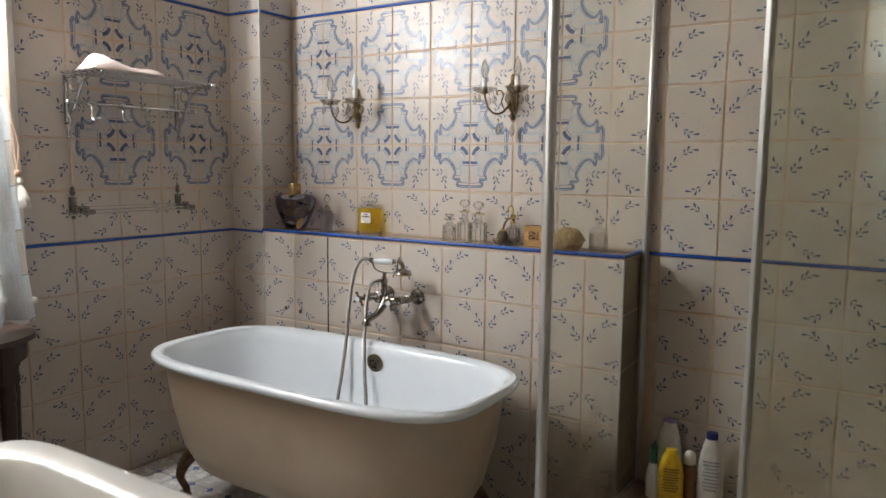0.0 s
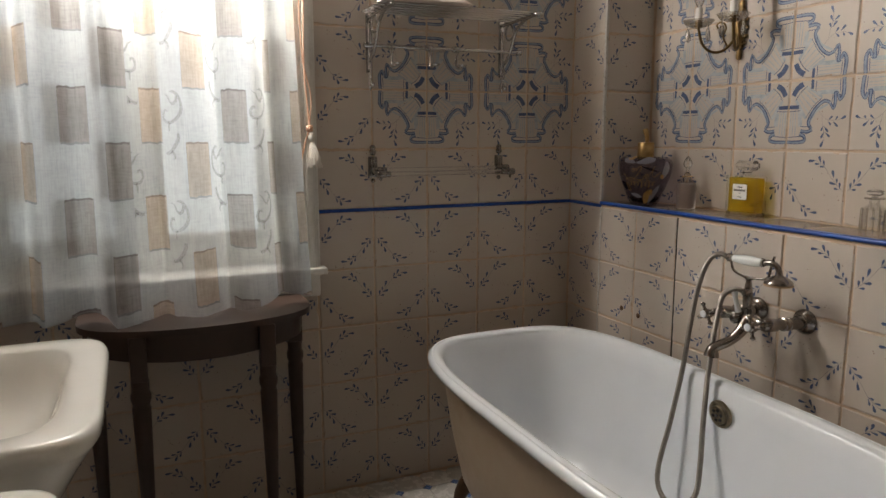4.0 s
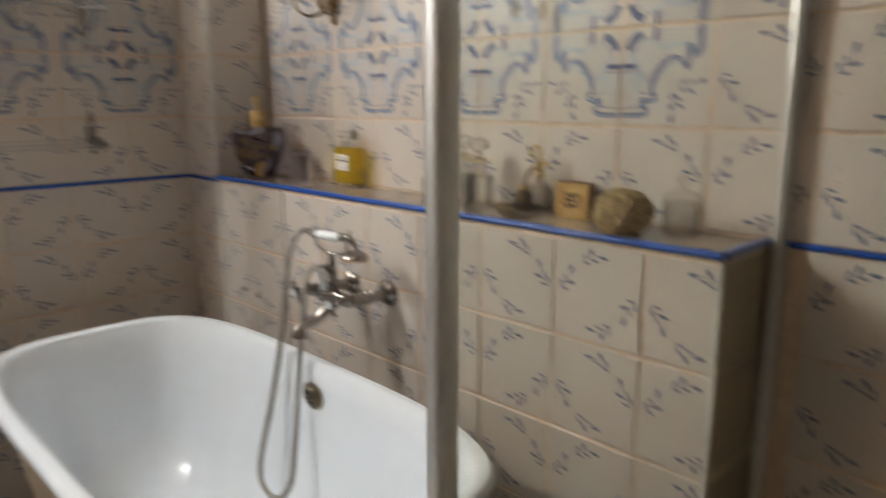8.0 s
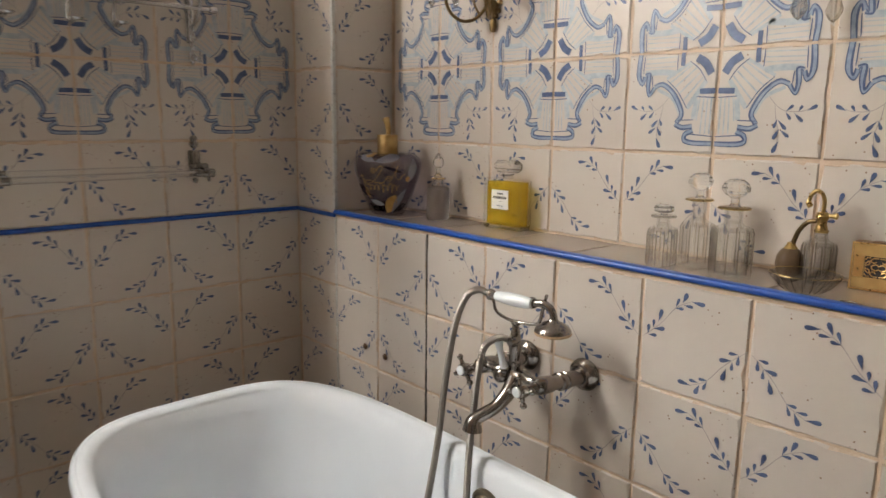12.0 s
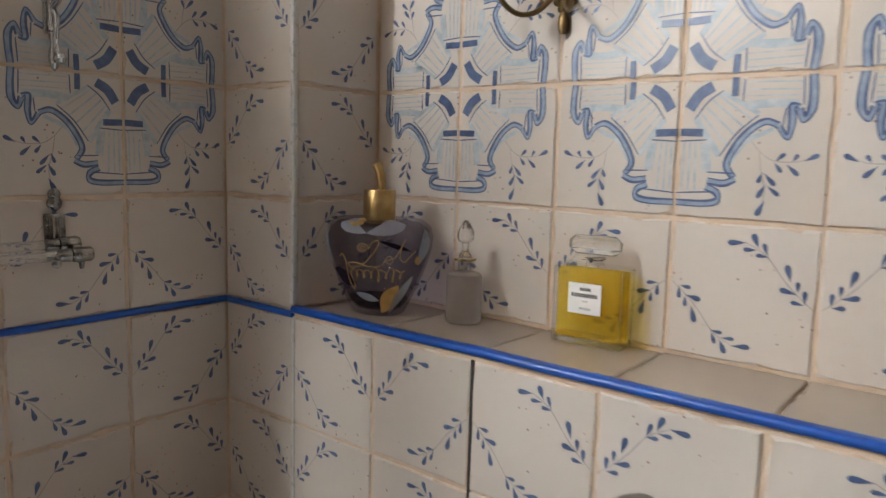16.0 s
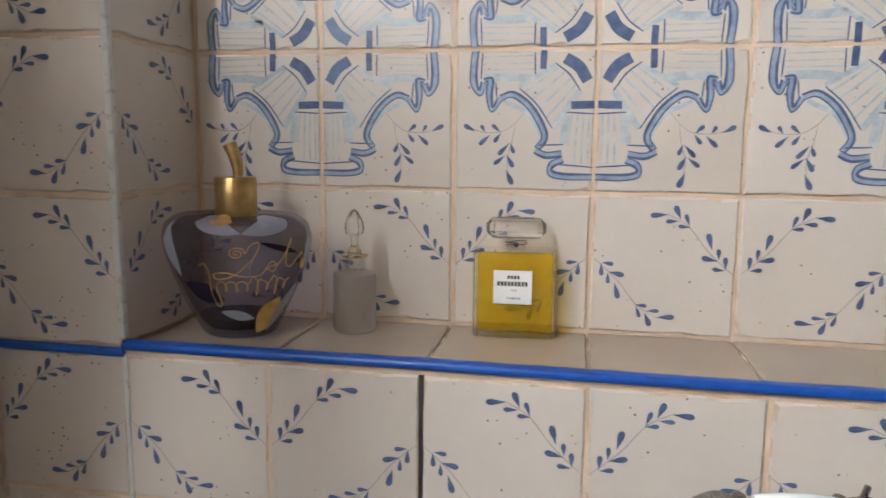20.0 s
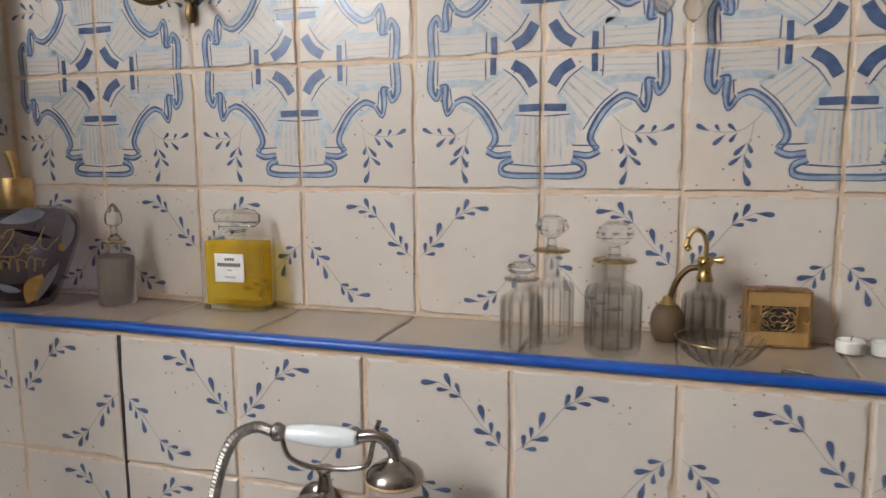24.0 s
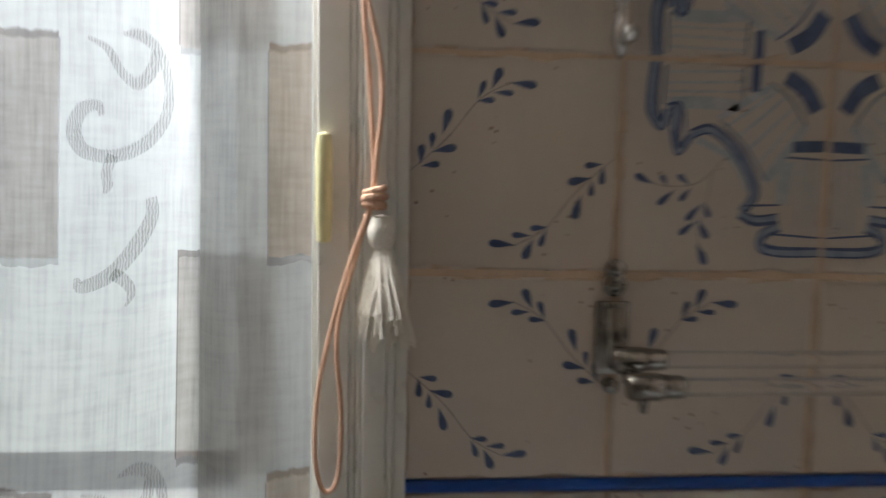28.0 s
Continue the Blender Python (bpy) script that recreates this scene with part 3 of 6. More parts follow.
def tile_body(bm, w, h, seed, worn=0):
    """A hand-cut slab with a soft, slightly ragged rim."""
    rng = random.Random(seed)
    ring = []
    n = 9
    for x0, y0, x1, y1 in ((-1, -1, 1, -1), (1, -1, 1, 1), (1, 1, -1, 1), (-1, 1, -1, -1)):
        for k in range(n):
            t = k / n
            ring.append(((x0 + (x1 - x0) * t) * w / 2, (y0 + (y1 - y0) * t) * h / 2))
    jit = [rng.uniform(-0.0010, 0.0006) - (0.0022 if rng.random() < 0.05 else 0) for _ in ring]

    chips = [rng.uniform(0.0015, 0.0042) if rng.random() < 0.10 else 0.0 for _ in ring]

    def loop(inset, z):
        out = []
        for (x, y), j, chip in zip(ring, jit, chips):
            j = j - chip if z == 0 else j
            sx, sy = (w / 2 - inset + j) / (w / 2), (h / 2 - inset + j) / (h / 2)
            out.append(bm.verts.new((x * sx, y * sy, z)))
        return out
    low, mid, top = loop(0, -THICK), loop(0, -0.0022), loop(0.0024, 0)
    for a, b in ((low, mid), (mid, top)):
        for k in range(len(a)):
            j = (k + 1) % len(a)
            bm.faces.new((a[k], a[j], b[j], b[k])).material_index = worn if a is low or rng.random() < 0.4 else 0
    bm.faces.new(top)


TILE_MATS = (CREAM, COBALT, MIDBLUE, WASH, STEM, WORN_EDGE)
_tiles = {}


def tile_mesh(kind, variant=0, width=1.0):
    key = (kind, variant, width)
    if key not in _tiles:
        bm = bmesh.new()
        tile_body(bm, TILE, TILE, hash_seed(kind, variant), 0 if kind == "plain" else 5)
        if kind in "AB":
            sprig(bm, False, kind == "B")
            sprig(bm, True, kind == "B")
        elif kind[0] == "M":
            medallion(bm, (kind[1] == "r", kind[2] == "t"))
        if width < 1:
            bmesh.ops.bisect_plane(bm, geom=bm.verts[:] + bm.edges[:] + bm.faces[:], plane_co=((width - 0.5) * TILE, 0, 0), plane_no=(1, 0, 0), clear_outer=True)
        _tiles[key] = finish(bm, "wall_tile", (LEDGE_TILE,) if kind == "plain" else TILE_MATS, 0)
    return _tiles[key]


def hash_seed(kind, variant):
    return sum(ord(c) * (7 + 3 * k) for k, c in enumerate(kind)) + 101 * variant


def wall_frame(origin, right):
    """Pose of a tile at a place on a wall whose horizontal runs along right."""
    x = Vector(right)
    z = x.cross(Vector((0, 0, 1)))
    m = Matrix((x, (0, 0, 1), z)).transposed().to_4x4()
    m.translation = origin
    return m


def row_z(r, shift=0.0):
    return shift + 1.0145 + T * (r + 0.5) + (0.0125 if r >= 5 else 0) if r >= 0 else 1.0025 + T * (r + 0.5)


tile_rng = random.Random(5)


def put_tile(parent, kind, place, right, width=1.0):
    ob = new("wall_tile", tile_mesh(kind, tile_rng.randrange(4), width))
    ob.parent = parent
    jitter = pose(tile_rng.uniform(-0.0007, 0.0007), tile_rng.uniform(-0.0007, 0.0007), tile_rng.uniform(-0.0006, 0.0006),
                  tile_rng.uniform(-0.35, 0.35), tile_rng.uniform(-0.35, 0.35), tile_rng.uniform(-0.2, 0.2))
    ob.matrix_world = wall_frame(place, right) @ jitter
    return ob


# ---- structure ----
NICHE, LOW_END, SOUTH, EAST, HIGH = 0.212, 1.937, -2.22, 3.02, 2.95
CASE_Y = -0.995
DOOR_X0, DOOR_X1 = 2.22, 2.98


def setting(name, bm, mats, label, category):
    return single(name, bm, mats, label, category, "structure", 0)


floor = setting("floor", boxes((0, EAST, -4.2, NICHE + 0.02, -0.12, -0.004)), GROUT, "floor of white tiles with small blue insets", "floor")
ceiling = setting("ceiling", boxes((-0.3, EAST + 0.2, -4.2, NICHE + 0.2, HIGH, HIGH + 0.12)), CEILING, "plain painted ceiling, darkened to cut bounced light", "ceiling")
wall_west = setting("wall_west", boxes((-0.3, -0.003, CASE_Y - 0.004, NICHE + 0.2, -0.12, HIGH), (-0.3, -0.003, -4.2, WIN_Y0 - 0.08, -0.12, HIGH),
                                       (-0.3, -0.003, WIN_Y0 - 0.08, CASE_Y - 0.004, -0.12, 0.80), (-0.3, -0.003, WIN_Y0 - 0.08, CASE_Y - 0.004, WIN_Z1 + 0.06, HIGH)),
                    GROUT, "window wall of hand-painted cream and blue tiles", "wall")
wall_north = setting("wall_north", boxes((-0.003, EAST + 0.2, NICHE + 0.003, NICHE + 0.2, -0.12, HIGH)), GROUT, "niche wall of cream tiles with blue strapwork medallions", "wall")
wall_pilaster = setting("wall_pilaster", boxes((-0.003, 0.197, 0.003, NICHE + 0.003, -0.12, HIGH)), GROUT, "tiled pilaster beside the niche", "wall")
wall_low = setting("wall_low", boxes((0.197, LOW_END - 0.003, 0.003, NICHE + 0.003, -0.12, 1.0065)), GROUT, "low tiled wall carrying a ledge behind the bathtub", "wall")
wall_south = setting("wall_south", boxes((-0.003, DOOR_X0, SOUTH - 0.12, SOUTH, -0.12, HIGH), (DOOR_X1, EAST, SOUTH - 0.12, SOUTH, -0.12, HIGH), (DOOR_X0, DOOR_X1, SOUTH - 0.12, SOUTH, 2.06, HIGH)),
                     PLASTER, "plain terracotta wall with the doorway", "wall")
wall_east = setting("wall_east", boxes((EAST, EAST + 0.2, -4.2, NICHE + 0.003, -0.12, HIGH)), SIDE_PAINT, "plain side wall, made dark brown to cut bounced light", "wall")
# added cream reflector: bounces daylight onto the low wall's end
wall_shower = setting("wall_shower", boxes((EAST - 0.012, EAST - 0.002, -0.66, NICHE - 0.012, 0.146, 2.25)), CREAM, "added cream slab that bounces light into the shower", "wall")
wall_passage = setting("wall_passage", boxes((-0.3, EAST + 0.2, -4.35, -4.2, -0.12, HIGH)), PLASTER, "plain terracotta wall of the passage", "wall")

# blue edging strips
def edging(x0, x1, y0, y1, z, along, label, name="trim", r=0.006, back=0.006):
    """A half-round glazed strip, proud of the tiles."""
    bm = bmesh.new()
    n = 8
    prof = [(-r * math.sin(math.pi * k / n), -r * math.cos(math.pi * k / n)) for k in range(n + 1)]
    length = (x1 - x0) if along == "x" else (y1 - y0)
    steps = max(2, int(length / 0.1))
    rng = random.Random(int(1000 * length + 100 * z))
    rings = []
    for s in range(steps + 1):
        t = s / steps
        dz = rng.uniform(-0.0007, 0.0007)
        if along == "x":
            rings.append([bm.verts.new((x0 + length * t, y0 + a * 0.9, z + b + dz)) for a, b in prof] + [bm.verts.new((x0 + length * t, y0 + back, z + r + dz)), bm.verts.new((x0 + length * t, y0 + back, z - r + dz))])
        else:
            rings.append([bm.verts.new((x0 - a * 0.9, y0 + length * t, z + b + dz)) for a, b in prof] + [bm.verts.new((x0 - back, y0 + length * t, z + r + dz)), bm.verts.new((x0 - back, y0 + length * t, z - r + dz))])
    m = len(rings[0])
    for a, b in zip(rings, rings[1:]):
        for k in range(m):
            bm.faces.new((a[k], a[(k + 1) % m], b[(k + 1) % m], b[k]))
    bm.faces.new(rings[0])
    bm.faces.new(rings[-1])
    bmesh.ops.recalc_face_normals(bm, faces=bm.faces)
    return single(name, bm, BLUE_EDGE, label, "trim", "structure", 50)


LINE, TOP_LINE, LINE_WEST, NOSE = 1.0085, 2.0188, 1.0055, 1.0145
edging(0, 0, CASE_Y, -0.001, LINE_WEST, "y", "flat blue glazed border strip")
edging(0, 0, CASE_Y, -0.001, TOP_LINE, "y", "flat blue glazed border strip")
edging(0, 0.2, 0, 0, LINE_WEST - 0.001, "x", "blue glazed border strip on the pilaster")
edging(0, 0.2, 0, 0, TOP_LINE, "x", "blue glazed border strip on the pilaster")
edging(0.2, LOW_END, -0.001, -0.001, NOSE, "x", "rounded blue glazed edge of the ledge", r=0.0060, back=0.012)
edging(LOW_END + 0.001, LOW_END + 0.001, 0.013, NICHE - 0.002, NOSE - 0.0008, "y", "rounded blue glazed edge of the ledge's end", r=0.0062, back=0.012)
edging(0.2, 0.2, 0.006, NICHE - 0.002, TOP_LINE, "y", "blue glazed border strip in the niche")
edging(0.206, EAST, NICHE, NICHE, TOP_LINE, "x", "blue glazed border strip")
edging(LOW_END + 0.008, EAST, NICHE, NICHE, LINE, "x", "blue glazed border strip in the shower")

# corner trims of the pilaster and the low wall's end
trim_up = boxes((0.1935, 0.2045, -0.0035, 0.0075, 1.0235, HIGH - 0.002), bevel=0.003)
single("trim", trim_up, TRIM_GREY, "grey rounded corner trim on the pilaster edge", "trim", "structure")
trim_low = boxes((0.1965, 0.2035, -0.0012, 0.006, 0.0, 1.0005), bevel=0.002)
single("trim", trim_low, TRIM_GREY, "grey joint strip below the pilaster edge", "trim", "structure")
trim_end = boxes((LOW_END - 0.007, LOW_END + 0.003, -0.003, 0.007, 0.0, 1.0005), bevel=0.0025)
single("trim", trim_end, TRIM_GREY, "grey rounded corner trim on the low wall", "trim", "structure")
gap = boxes((0.5968, 0.6032, 0.0008, 0.006, 0.402, 1.0012))
single("open_joint", gap, DARK_GAP, "dark open joint between two tiles", "joint", "structure", 0)

# window
win = boxes((-0.16, -0.10, WIN_Y0, WIN_Y0 + 0.05, WIN_Z0, WIN_Z1), (-0.16, -0.10, WIN_Y1 - 0.05, WIN_Y1, WIN_Z0, WIN_Z1),
            (-0.16, -0.10, WIN_Y0 + 0.05, WIN_Y1 - 0.05, WIN_Z0, WIN_Z0 + 0.06), (-0.16, -0.10, WIN_Y0 + 0.05, WIN_Y1 - 0.05, WIN_Z1 - 0.05, WIN_Z1),
            (-0.155, -0.105, -1.565, -1.51, WIN_Z0 + 0.06, WIN_Z1 - 0.05), bevel=0.004)
window = single("window_1", win, WHITE_WOOD, "white painted casement window behind a sheer curtain", "window", "structure")
for y0, y1 in ((WIN_Y0 + 0.052, -1.567), (-1.508, WIN_Y1 - 0.052)):
    sash = boxes((-0.150, -0.108, y0, y0 + 0.045, WIN_Z0 + 0.062, WIN_Z1 - 0.052), (-0.150, -0.108, y1 - 0.045, y1, WIN_Z0 + 0.062, WIN_Z1 - 0.052), bevel=0.004)
    for z0, z1 in ((WIN_Z0 + 0.062, WIN_Z0 + 0.112), (WIN_Z1 - 0.097, WIN_Z1 - 0.052)):
        box(sash, -0.150, -0.108, y0 + 0.0455, y1 - 0.0455, z0, z1, 0.004)
    part("sash", sash, WHITE_WOOD, window, "white painted casement sash")
    for z0, z1 in ((WIN_Z0 + 0.06, TRANSOM - 0.03), (TRANSOM + 0.03, WIN_Z1 - 0.05)):
        pane = part("pane", boxes((-0.133, -0.127, y0 + 0.001, y1 - 0.001, z0 - 0.012, z1 + 0.012)), WINDOW_GLASS, window, smooth=0)
        pane.visible_shadow = False
    for z, h in ((TRANSOM, 0.03),):
        part("glazing_bar", boxes((-0.145, -0.115, y0, y1, z - h, z + h), bevel=0.003), WHITE_WOOD, window)
part("window_reveal", boxes((-0.3, -0.005, WIN_Y1, CASE_Y - 0.074, WIN_Z0 - 0.03, WIN_Z1 + 0.03), (-0.3, -0.005, WIN_Y0 - 0.03, WIN_Y0, WIN_Z0 - 0.03, WIN_Z1 + 0.03),
                            (-0.3, -0.005, WIN_Y0, WIN_Y1, WIN_Z1, WIN_Z1 + 0.03)), WHITE_WOOD, window, smooth=0)


def casing(y_out, direction):
    """An upright architrave with stepped mouldings."""
    bm = bmesh.new()
    for a, b, d in ((0.000, 0.012, 0.016), (0.012, 0.019, 0.024), (0.019, 0.040, 0.029), (0.040, 0.046, 0.022), (0.046, 0.052, 0.018), (0.052, 0.080, 0.021)):
        y0, y1 = y_out + direction * a, y_out + direction * b
        box(bm, -0.004, d, min(y0, y1), max(y0, y1), 0.823, WIN_Z1 + 0.06, 0.0025)
    return bm


part("casing", casing(CASE_Y, -1), WHITE_WOOD, window)
part("casing", casing(WIN_Y0 - 0.08, 1), WHITE_WOOD, window)
part("casing", boxes((-0.004, 0.026, WIN_Y0, WIN_Y1, WIN_Z1, WIN_Z1 + 0.07), bevel=0.004), WHITE_WOOD, window)
part("window_sill", boxes((-0.13, 0.048, WIN_Y0 - 0.105, CASE_Y + 0.018, 0.80, 0.823), bevel=0.006), WHITE_WOOD, window)
part("apron", boxes((0.001, 0.017, WIN_Y0 - 0.08, CASE_Y - 0.002, 0.722, 0.80), bevel=0.004), WHITE_WOOD, window)
for z in (1.265, 0.955):
    part("hinge", turned([(0.0, 0), (0.006, 0.002), (0.0075, 0.02), (0.0075, 0.082 if z > 1.2 else 0.045), (0.006, 0.094 if z > 1.2 else 0.055), (0, 0.096 if z > 1.2 else 0.058)], seg=12, at=(0.027, -1.069, z - 0.026)), HINGE_PAINT if z > 1.2 else WHITE_WOOD, window, "pale yellow painted hinge barrel" if z > 1.2 else "")

# what lies beyond the window
haze = bmesh.new()
haze.faces.new([haze.verts.new(c) for c in ((-9, -16, -2.5), (-9, 10, -2.5), (-9, 10, 11), (-9, -16, 11))])
single("backdrop", haze, OUTDOORS, "pale overcast sky over blurred green garden", "backdrop", "structure", 0)

# door frame behind the camera
single("door_frame", boxes((DOOR_X0 - 0.06, DOOR_X0, SOUTH - 0.14, SOUTH + 0.015, 0, 2.12), (DOOR_X1, DOOR_X1 + 0.03, SOUTH - 0.14, SOUTH + 0.015, 0, 2.12), (DOOR_X0, DOOR_X1, SOUTH - 0.14, SOUTH + 0.015, 2.06, 2.12), bevel=0.003),
       WHITE_WOOD, "white painted frame of the open doorway", "door frame", "structure")

# shower base
single("shower_base", boxes((LOW_END + 0.002, EAST, -0.66, NICHE - 0.012, -0.002, 0.145), bevel=0.008), TRAY_TILE, "raised tan shower base", "shower base", "structure")


# ---- bathtub ----
TUB_X, TUB_Y, TUB_Z = 0.998, -0.478, 0.617


def oval(hx, hy, z, power, seg=72, cx=0.0):
    out = []
    for k in range(seg):
        a = 2 * math.pi * k / seg
        c, s = math.cos(a), math.sin(a)
        out.append((cx + hx * math.copysign(abs(c) ** (2 / power), c), hy * math.copysign(abs(s) ** (2 / power), s), z))
    return out


def skin(bm, loops, close_end=True):
    rings = [[bm.verts.new(p) for p in loop] for loop in loops]
    n = len(rings[0])
    for a, b in zip(rings, rings[1:]):
        for k in range(n):
            bm.faces.new((a[k], a[(k + 1) % n], b[(k + 1) % n], b[k]))
    if close_end:
        bm.faces.new(rings[-1])
    return bm


tub = thing("bathtub", (TUB_X, TUB_Y, 0), "freestanding claw-foot bathtub, white enamel inside, tan outside", "bathtub")
HX, HY, PW = 0.708, 0.347, 3.8
inner = [oval(HX - 0.010, HY - 0.010, TUB_Z - 0.0005, PW), oval(HX - 0.030, HY - 0.030, TUB_Z - 0.004, PW), oval(HX - 0.043, HY - 0.043, TUB_Z - 0.018, PW), oval(HX - 0.053, HY - 0.052, TUB_Z - 0.06, PW),
         oval(HX - 0.085, HY - 0.075, 0.40, PW), oval(HX - 0.125, HY - 0.10, 0.27, PW), oval(HX - 0.18, HY - 0.145, 0.19, PW), oval(HX - 0.27, HY - 0.21, 0.165, 2.6), oval(0.1, 0.04, 0.158, 2.3)]
bm = skin(bmesh.new(), inner)
part("basin_lining", bm, ENAMEL, tub, "white enamel lining", smooth=60)
rim = bmesh.new()
loops = [oval(HX - 0.021 + 0.021 * math.cos(math.radians(150 - 300 * k / 14)), HY - 0.021 + 0.021 * math.cos(math.radians(150 - 300 * k / 14)), TUB_Z - 0.018 + 0.018 * math.sin(math.radians(150 - 300 * k / 14)), PW, 96) for k in range(15)]
part("rim", skin(rim, loops, False), ENAMEL, tub, "rolled white enamel rim", smooth=60)
outer = [oval(HX - 0.032, HY - 0.032, TUB_Z - 0.018, PW, 96), oval(HX - 0.040, HY - 0.040, TUB_Z - 0.045, PW, 96), oval(HX - 0.068, HY - 0.060, 0.40, PW, 96), oval(HX - 0.108, HY - 0.085, 0.25, PW, 96),
         oval(HX - 0.15, HY - 0.12, 0.17, PW, 96), oval(HX - 0.22, HY - 0.18, 0.135, 2.6, 96), oval(HX - 0.35, HY - 0.28, 0.128, 2.4, 96)]
part("shell", skin(bmesh.new(), outer), TUB_PAINT, tub, "tan painted outside", smooth=60)


def claw_foot(sx, sy):
    bm = bmesh.new()
    path = catmull([(0.0, 0.0, 0.215), (0.035 * sx, 0.028 * sy, 0.165), (0.052 * sx, 0.042 * sy, 0.105), (0.035 * sx, 0.028 * sy, 0.052), (0.045 * sx, 0.036 * sy, 0.018)], 5)
    n = len(path)
    tube(bm, path, [0.034 - 0.020 * min(1, k / (n * 0.55)) + (0.010 if k > n * 0.8 else 0) for k in range(n)], 10)
    lathe(bm, [(0, 0), (0.018, 0.002), (0.025, 0.012), (0.021, 0.026), (0, 0.032)], 12, (0.047 * sx, 0.038 * sy, 0))
    for a in (-0.6, 0, 0.6):
        d = Vector((sx * math.cos(a) * 0.75 - sy * math.sin(a) * 0.6, sy * math.cos(a) * 0.6 + sx * math.sin(a) * 0.75, 0)).normalized()
        p = Vector((0.047 * sx, 0.038 * sy, 0))
        tube(bm, [p + d * 0.012 + Vector((0, 0, 0.028)), p + d * 0.026 + Vector((0, 0, 0.020)), p + d * 0.031 + Vector((0, 0, 0.004))], [0.006, 0.006, 0.003], 6)
    return bm


for sx in (-1, 1):
    for sy in (-1, 1):
        part("claw_foot", claw_foot(sx, sy), BRONZE, tub, "dark bronze claw foot", (sx * 0.525, sy * 0.15, 0))
over = part("overflow", turned([(0, -0.004), (0.037, -0.003), (0.0375, 0.001), (0.036, 0.005), (0.030, 0.0075), (0.0265, 0.0055), (0.0255, 0.0075), (0.0235, 0.011), (0, 0.0135)], seg=36, axis="y"), DULL_BRASS, tub, "round dull brass overflow grille", (1.008 - TUB_X, -0.192 - TUB_Y, 0.540))
over.rotation_euler = (radians(7), 0, 0)
# black discs on the face stand in for the shade inside the holes
for k in range(6):
    a = math.pi / 3 * k + 0.3
    part("grille_hole", turned([(0.0046, 0.0105), (0.0046, 0.0138), (0, 0.0138)], seg=10, axis="y", at=(0.0142 * math.cos(a), 0, 0.0142 * math.sin(a))), BLACK, over)
part("grille_screw", turned([(0.0050, 0.012), (0.0045, 0.0155), (0, 0.016)], seg=12, axis="y"), NICKEL, over)

# ---- tap with hand shower ----
tap = thing("bath_mixer_tap", (1.003, 0.0, 0.79), "worn nickel wall bath mixer with cross handles and hand shower", "tap")


def tpart(name, bm, mat=NICKEL, label="", smooth=40):
    bmesh.ops.translate(bm, verts=bm.verts, vec=(-1.003, 0, -0.79))
    return part(name, bm, mat, tap, label, smooth=smooth)


def skewed(bm):
    """The mixer juts out a little to one side."""
    for v in bm.verts:
        v.co.x = (v.co.x - 1.003) * 1.03 + 1.0095 + 0.19 * v.co.y
    return bm


for x in (0.9295, 1.0765):
    tpart("wall_flange", skewed(turned([(0.0, 0.0), (0.031, 0.0), (0.033, 0.004), (0.031, 0.009), (0.024, 0.013), (0.0205, 0.016), (0.0195, 0.02), (0, 0.02)], seg=32, axis="y", at=(x, -0.0005, 0.786))))
    tpart("supply_arm", skewed(turned([(0.0155, 0.012), (0.0155, 0.050), (0.0175, 0.051), (0.0175, 0.056), (0.0160, 0.057), (0.0160, 0.062), (0.0180, 0.063), (0.0180, 0.069), (0.0145, 0.071), (0.0135, 0.084), (0.0165, 0.090), (0.0175, 0.105), (0.0165, 0.120), (0.0120, 0.126), (0, 0.127)], seg=24, axis="y", at=(x, 0, 0.783))))
body = bmesh.new()
lathe(body, [(0, 0.925), (0.010, 0.925), (0.0115, 0.945), (0.0105, 0.958), (0.0145, 0.964), (0.0165, 0.972), (0.0150, 0.980), (0.0185, 0.986), (0.0215, 1.000), (0.0185, 1.015), (0.0150, 1.021), (0.0165, 1.029), (0.0145, 1.038), (0.0105, 1.044), (0.0115, 1.058), (0.010, 1.08), (0, 1.08)], 24, (0, -0.108, 0.783), "x")
lathe(body, [(0, 0.0), (0.012, 0.0), (0.0125, 0.018), (0.0140, 0.020), (0.0140, 0.026), (0.0100, 0.030), (0.0060, 0.0305), (0.0045, 0.033), (0, 0.0335)], 20, (0.997, -0.110, 0.783), "y")
tpart("mixer_body", skewed(body))


def cross_handle(x, turn):
    """A four-armed handle facing the room, with balls at the tips."""
    bm = bmesh.new()
    lathe(bm, [(0, 0.120), (0.0105, 0.120), (0.0110, 0.128), (0.0080, 0.132), (0.0080, 0.144), (0.0115, 0.147), (0.0135, 0.153), (0.0135, 0.162), (0.0115, 0.166), (0, 0.167)], 20, (x, 0, 0.781), "y")
    for k in range(4):
        a = math.pi / 2 * k + turn
        d = Vector((math.cos(a), 0, math.sin(a)))
        c = Vector((x, -0.157, 0.781))
        tube(bm, [c, c + d * 0.014, c + d * 0.021, c + d * 0.0235], [0.0055, 0.0045, 0.0034, 0.0034], 10)
        lathe(bm, [(0, -0.0062), (0.0035, -0.0052), (0.0058, -0.0022), (0.0062, 0), (0.0058, 0.0022), (0.0035, 0.0052), (0, 0.0062)], 12, c + d * 0.0275, "z")
    return skewed(bm)


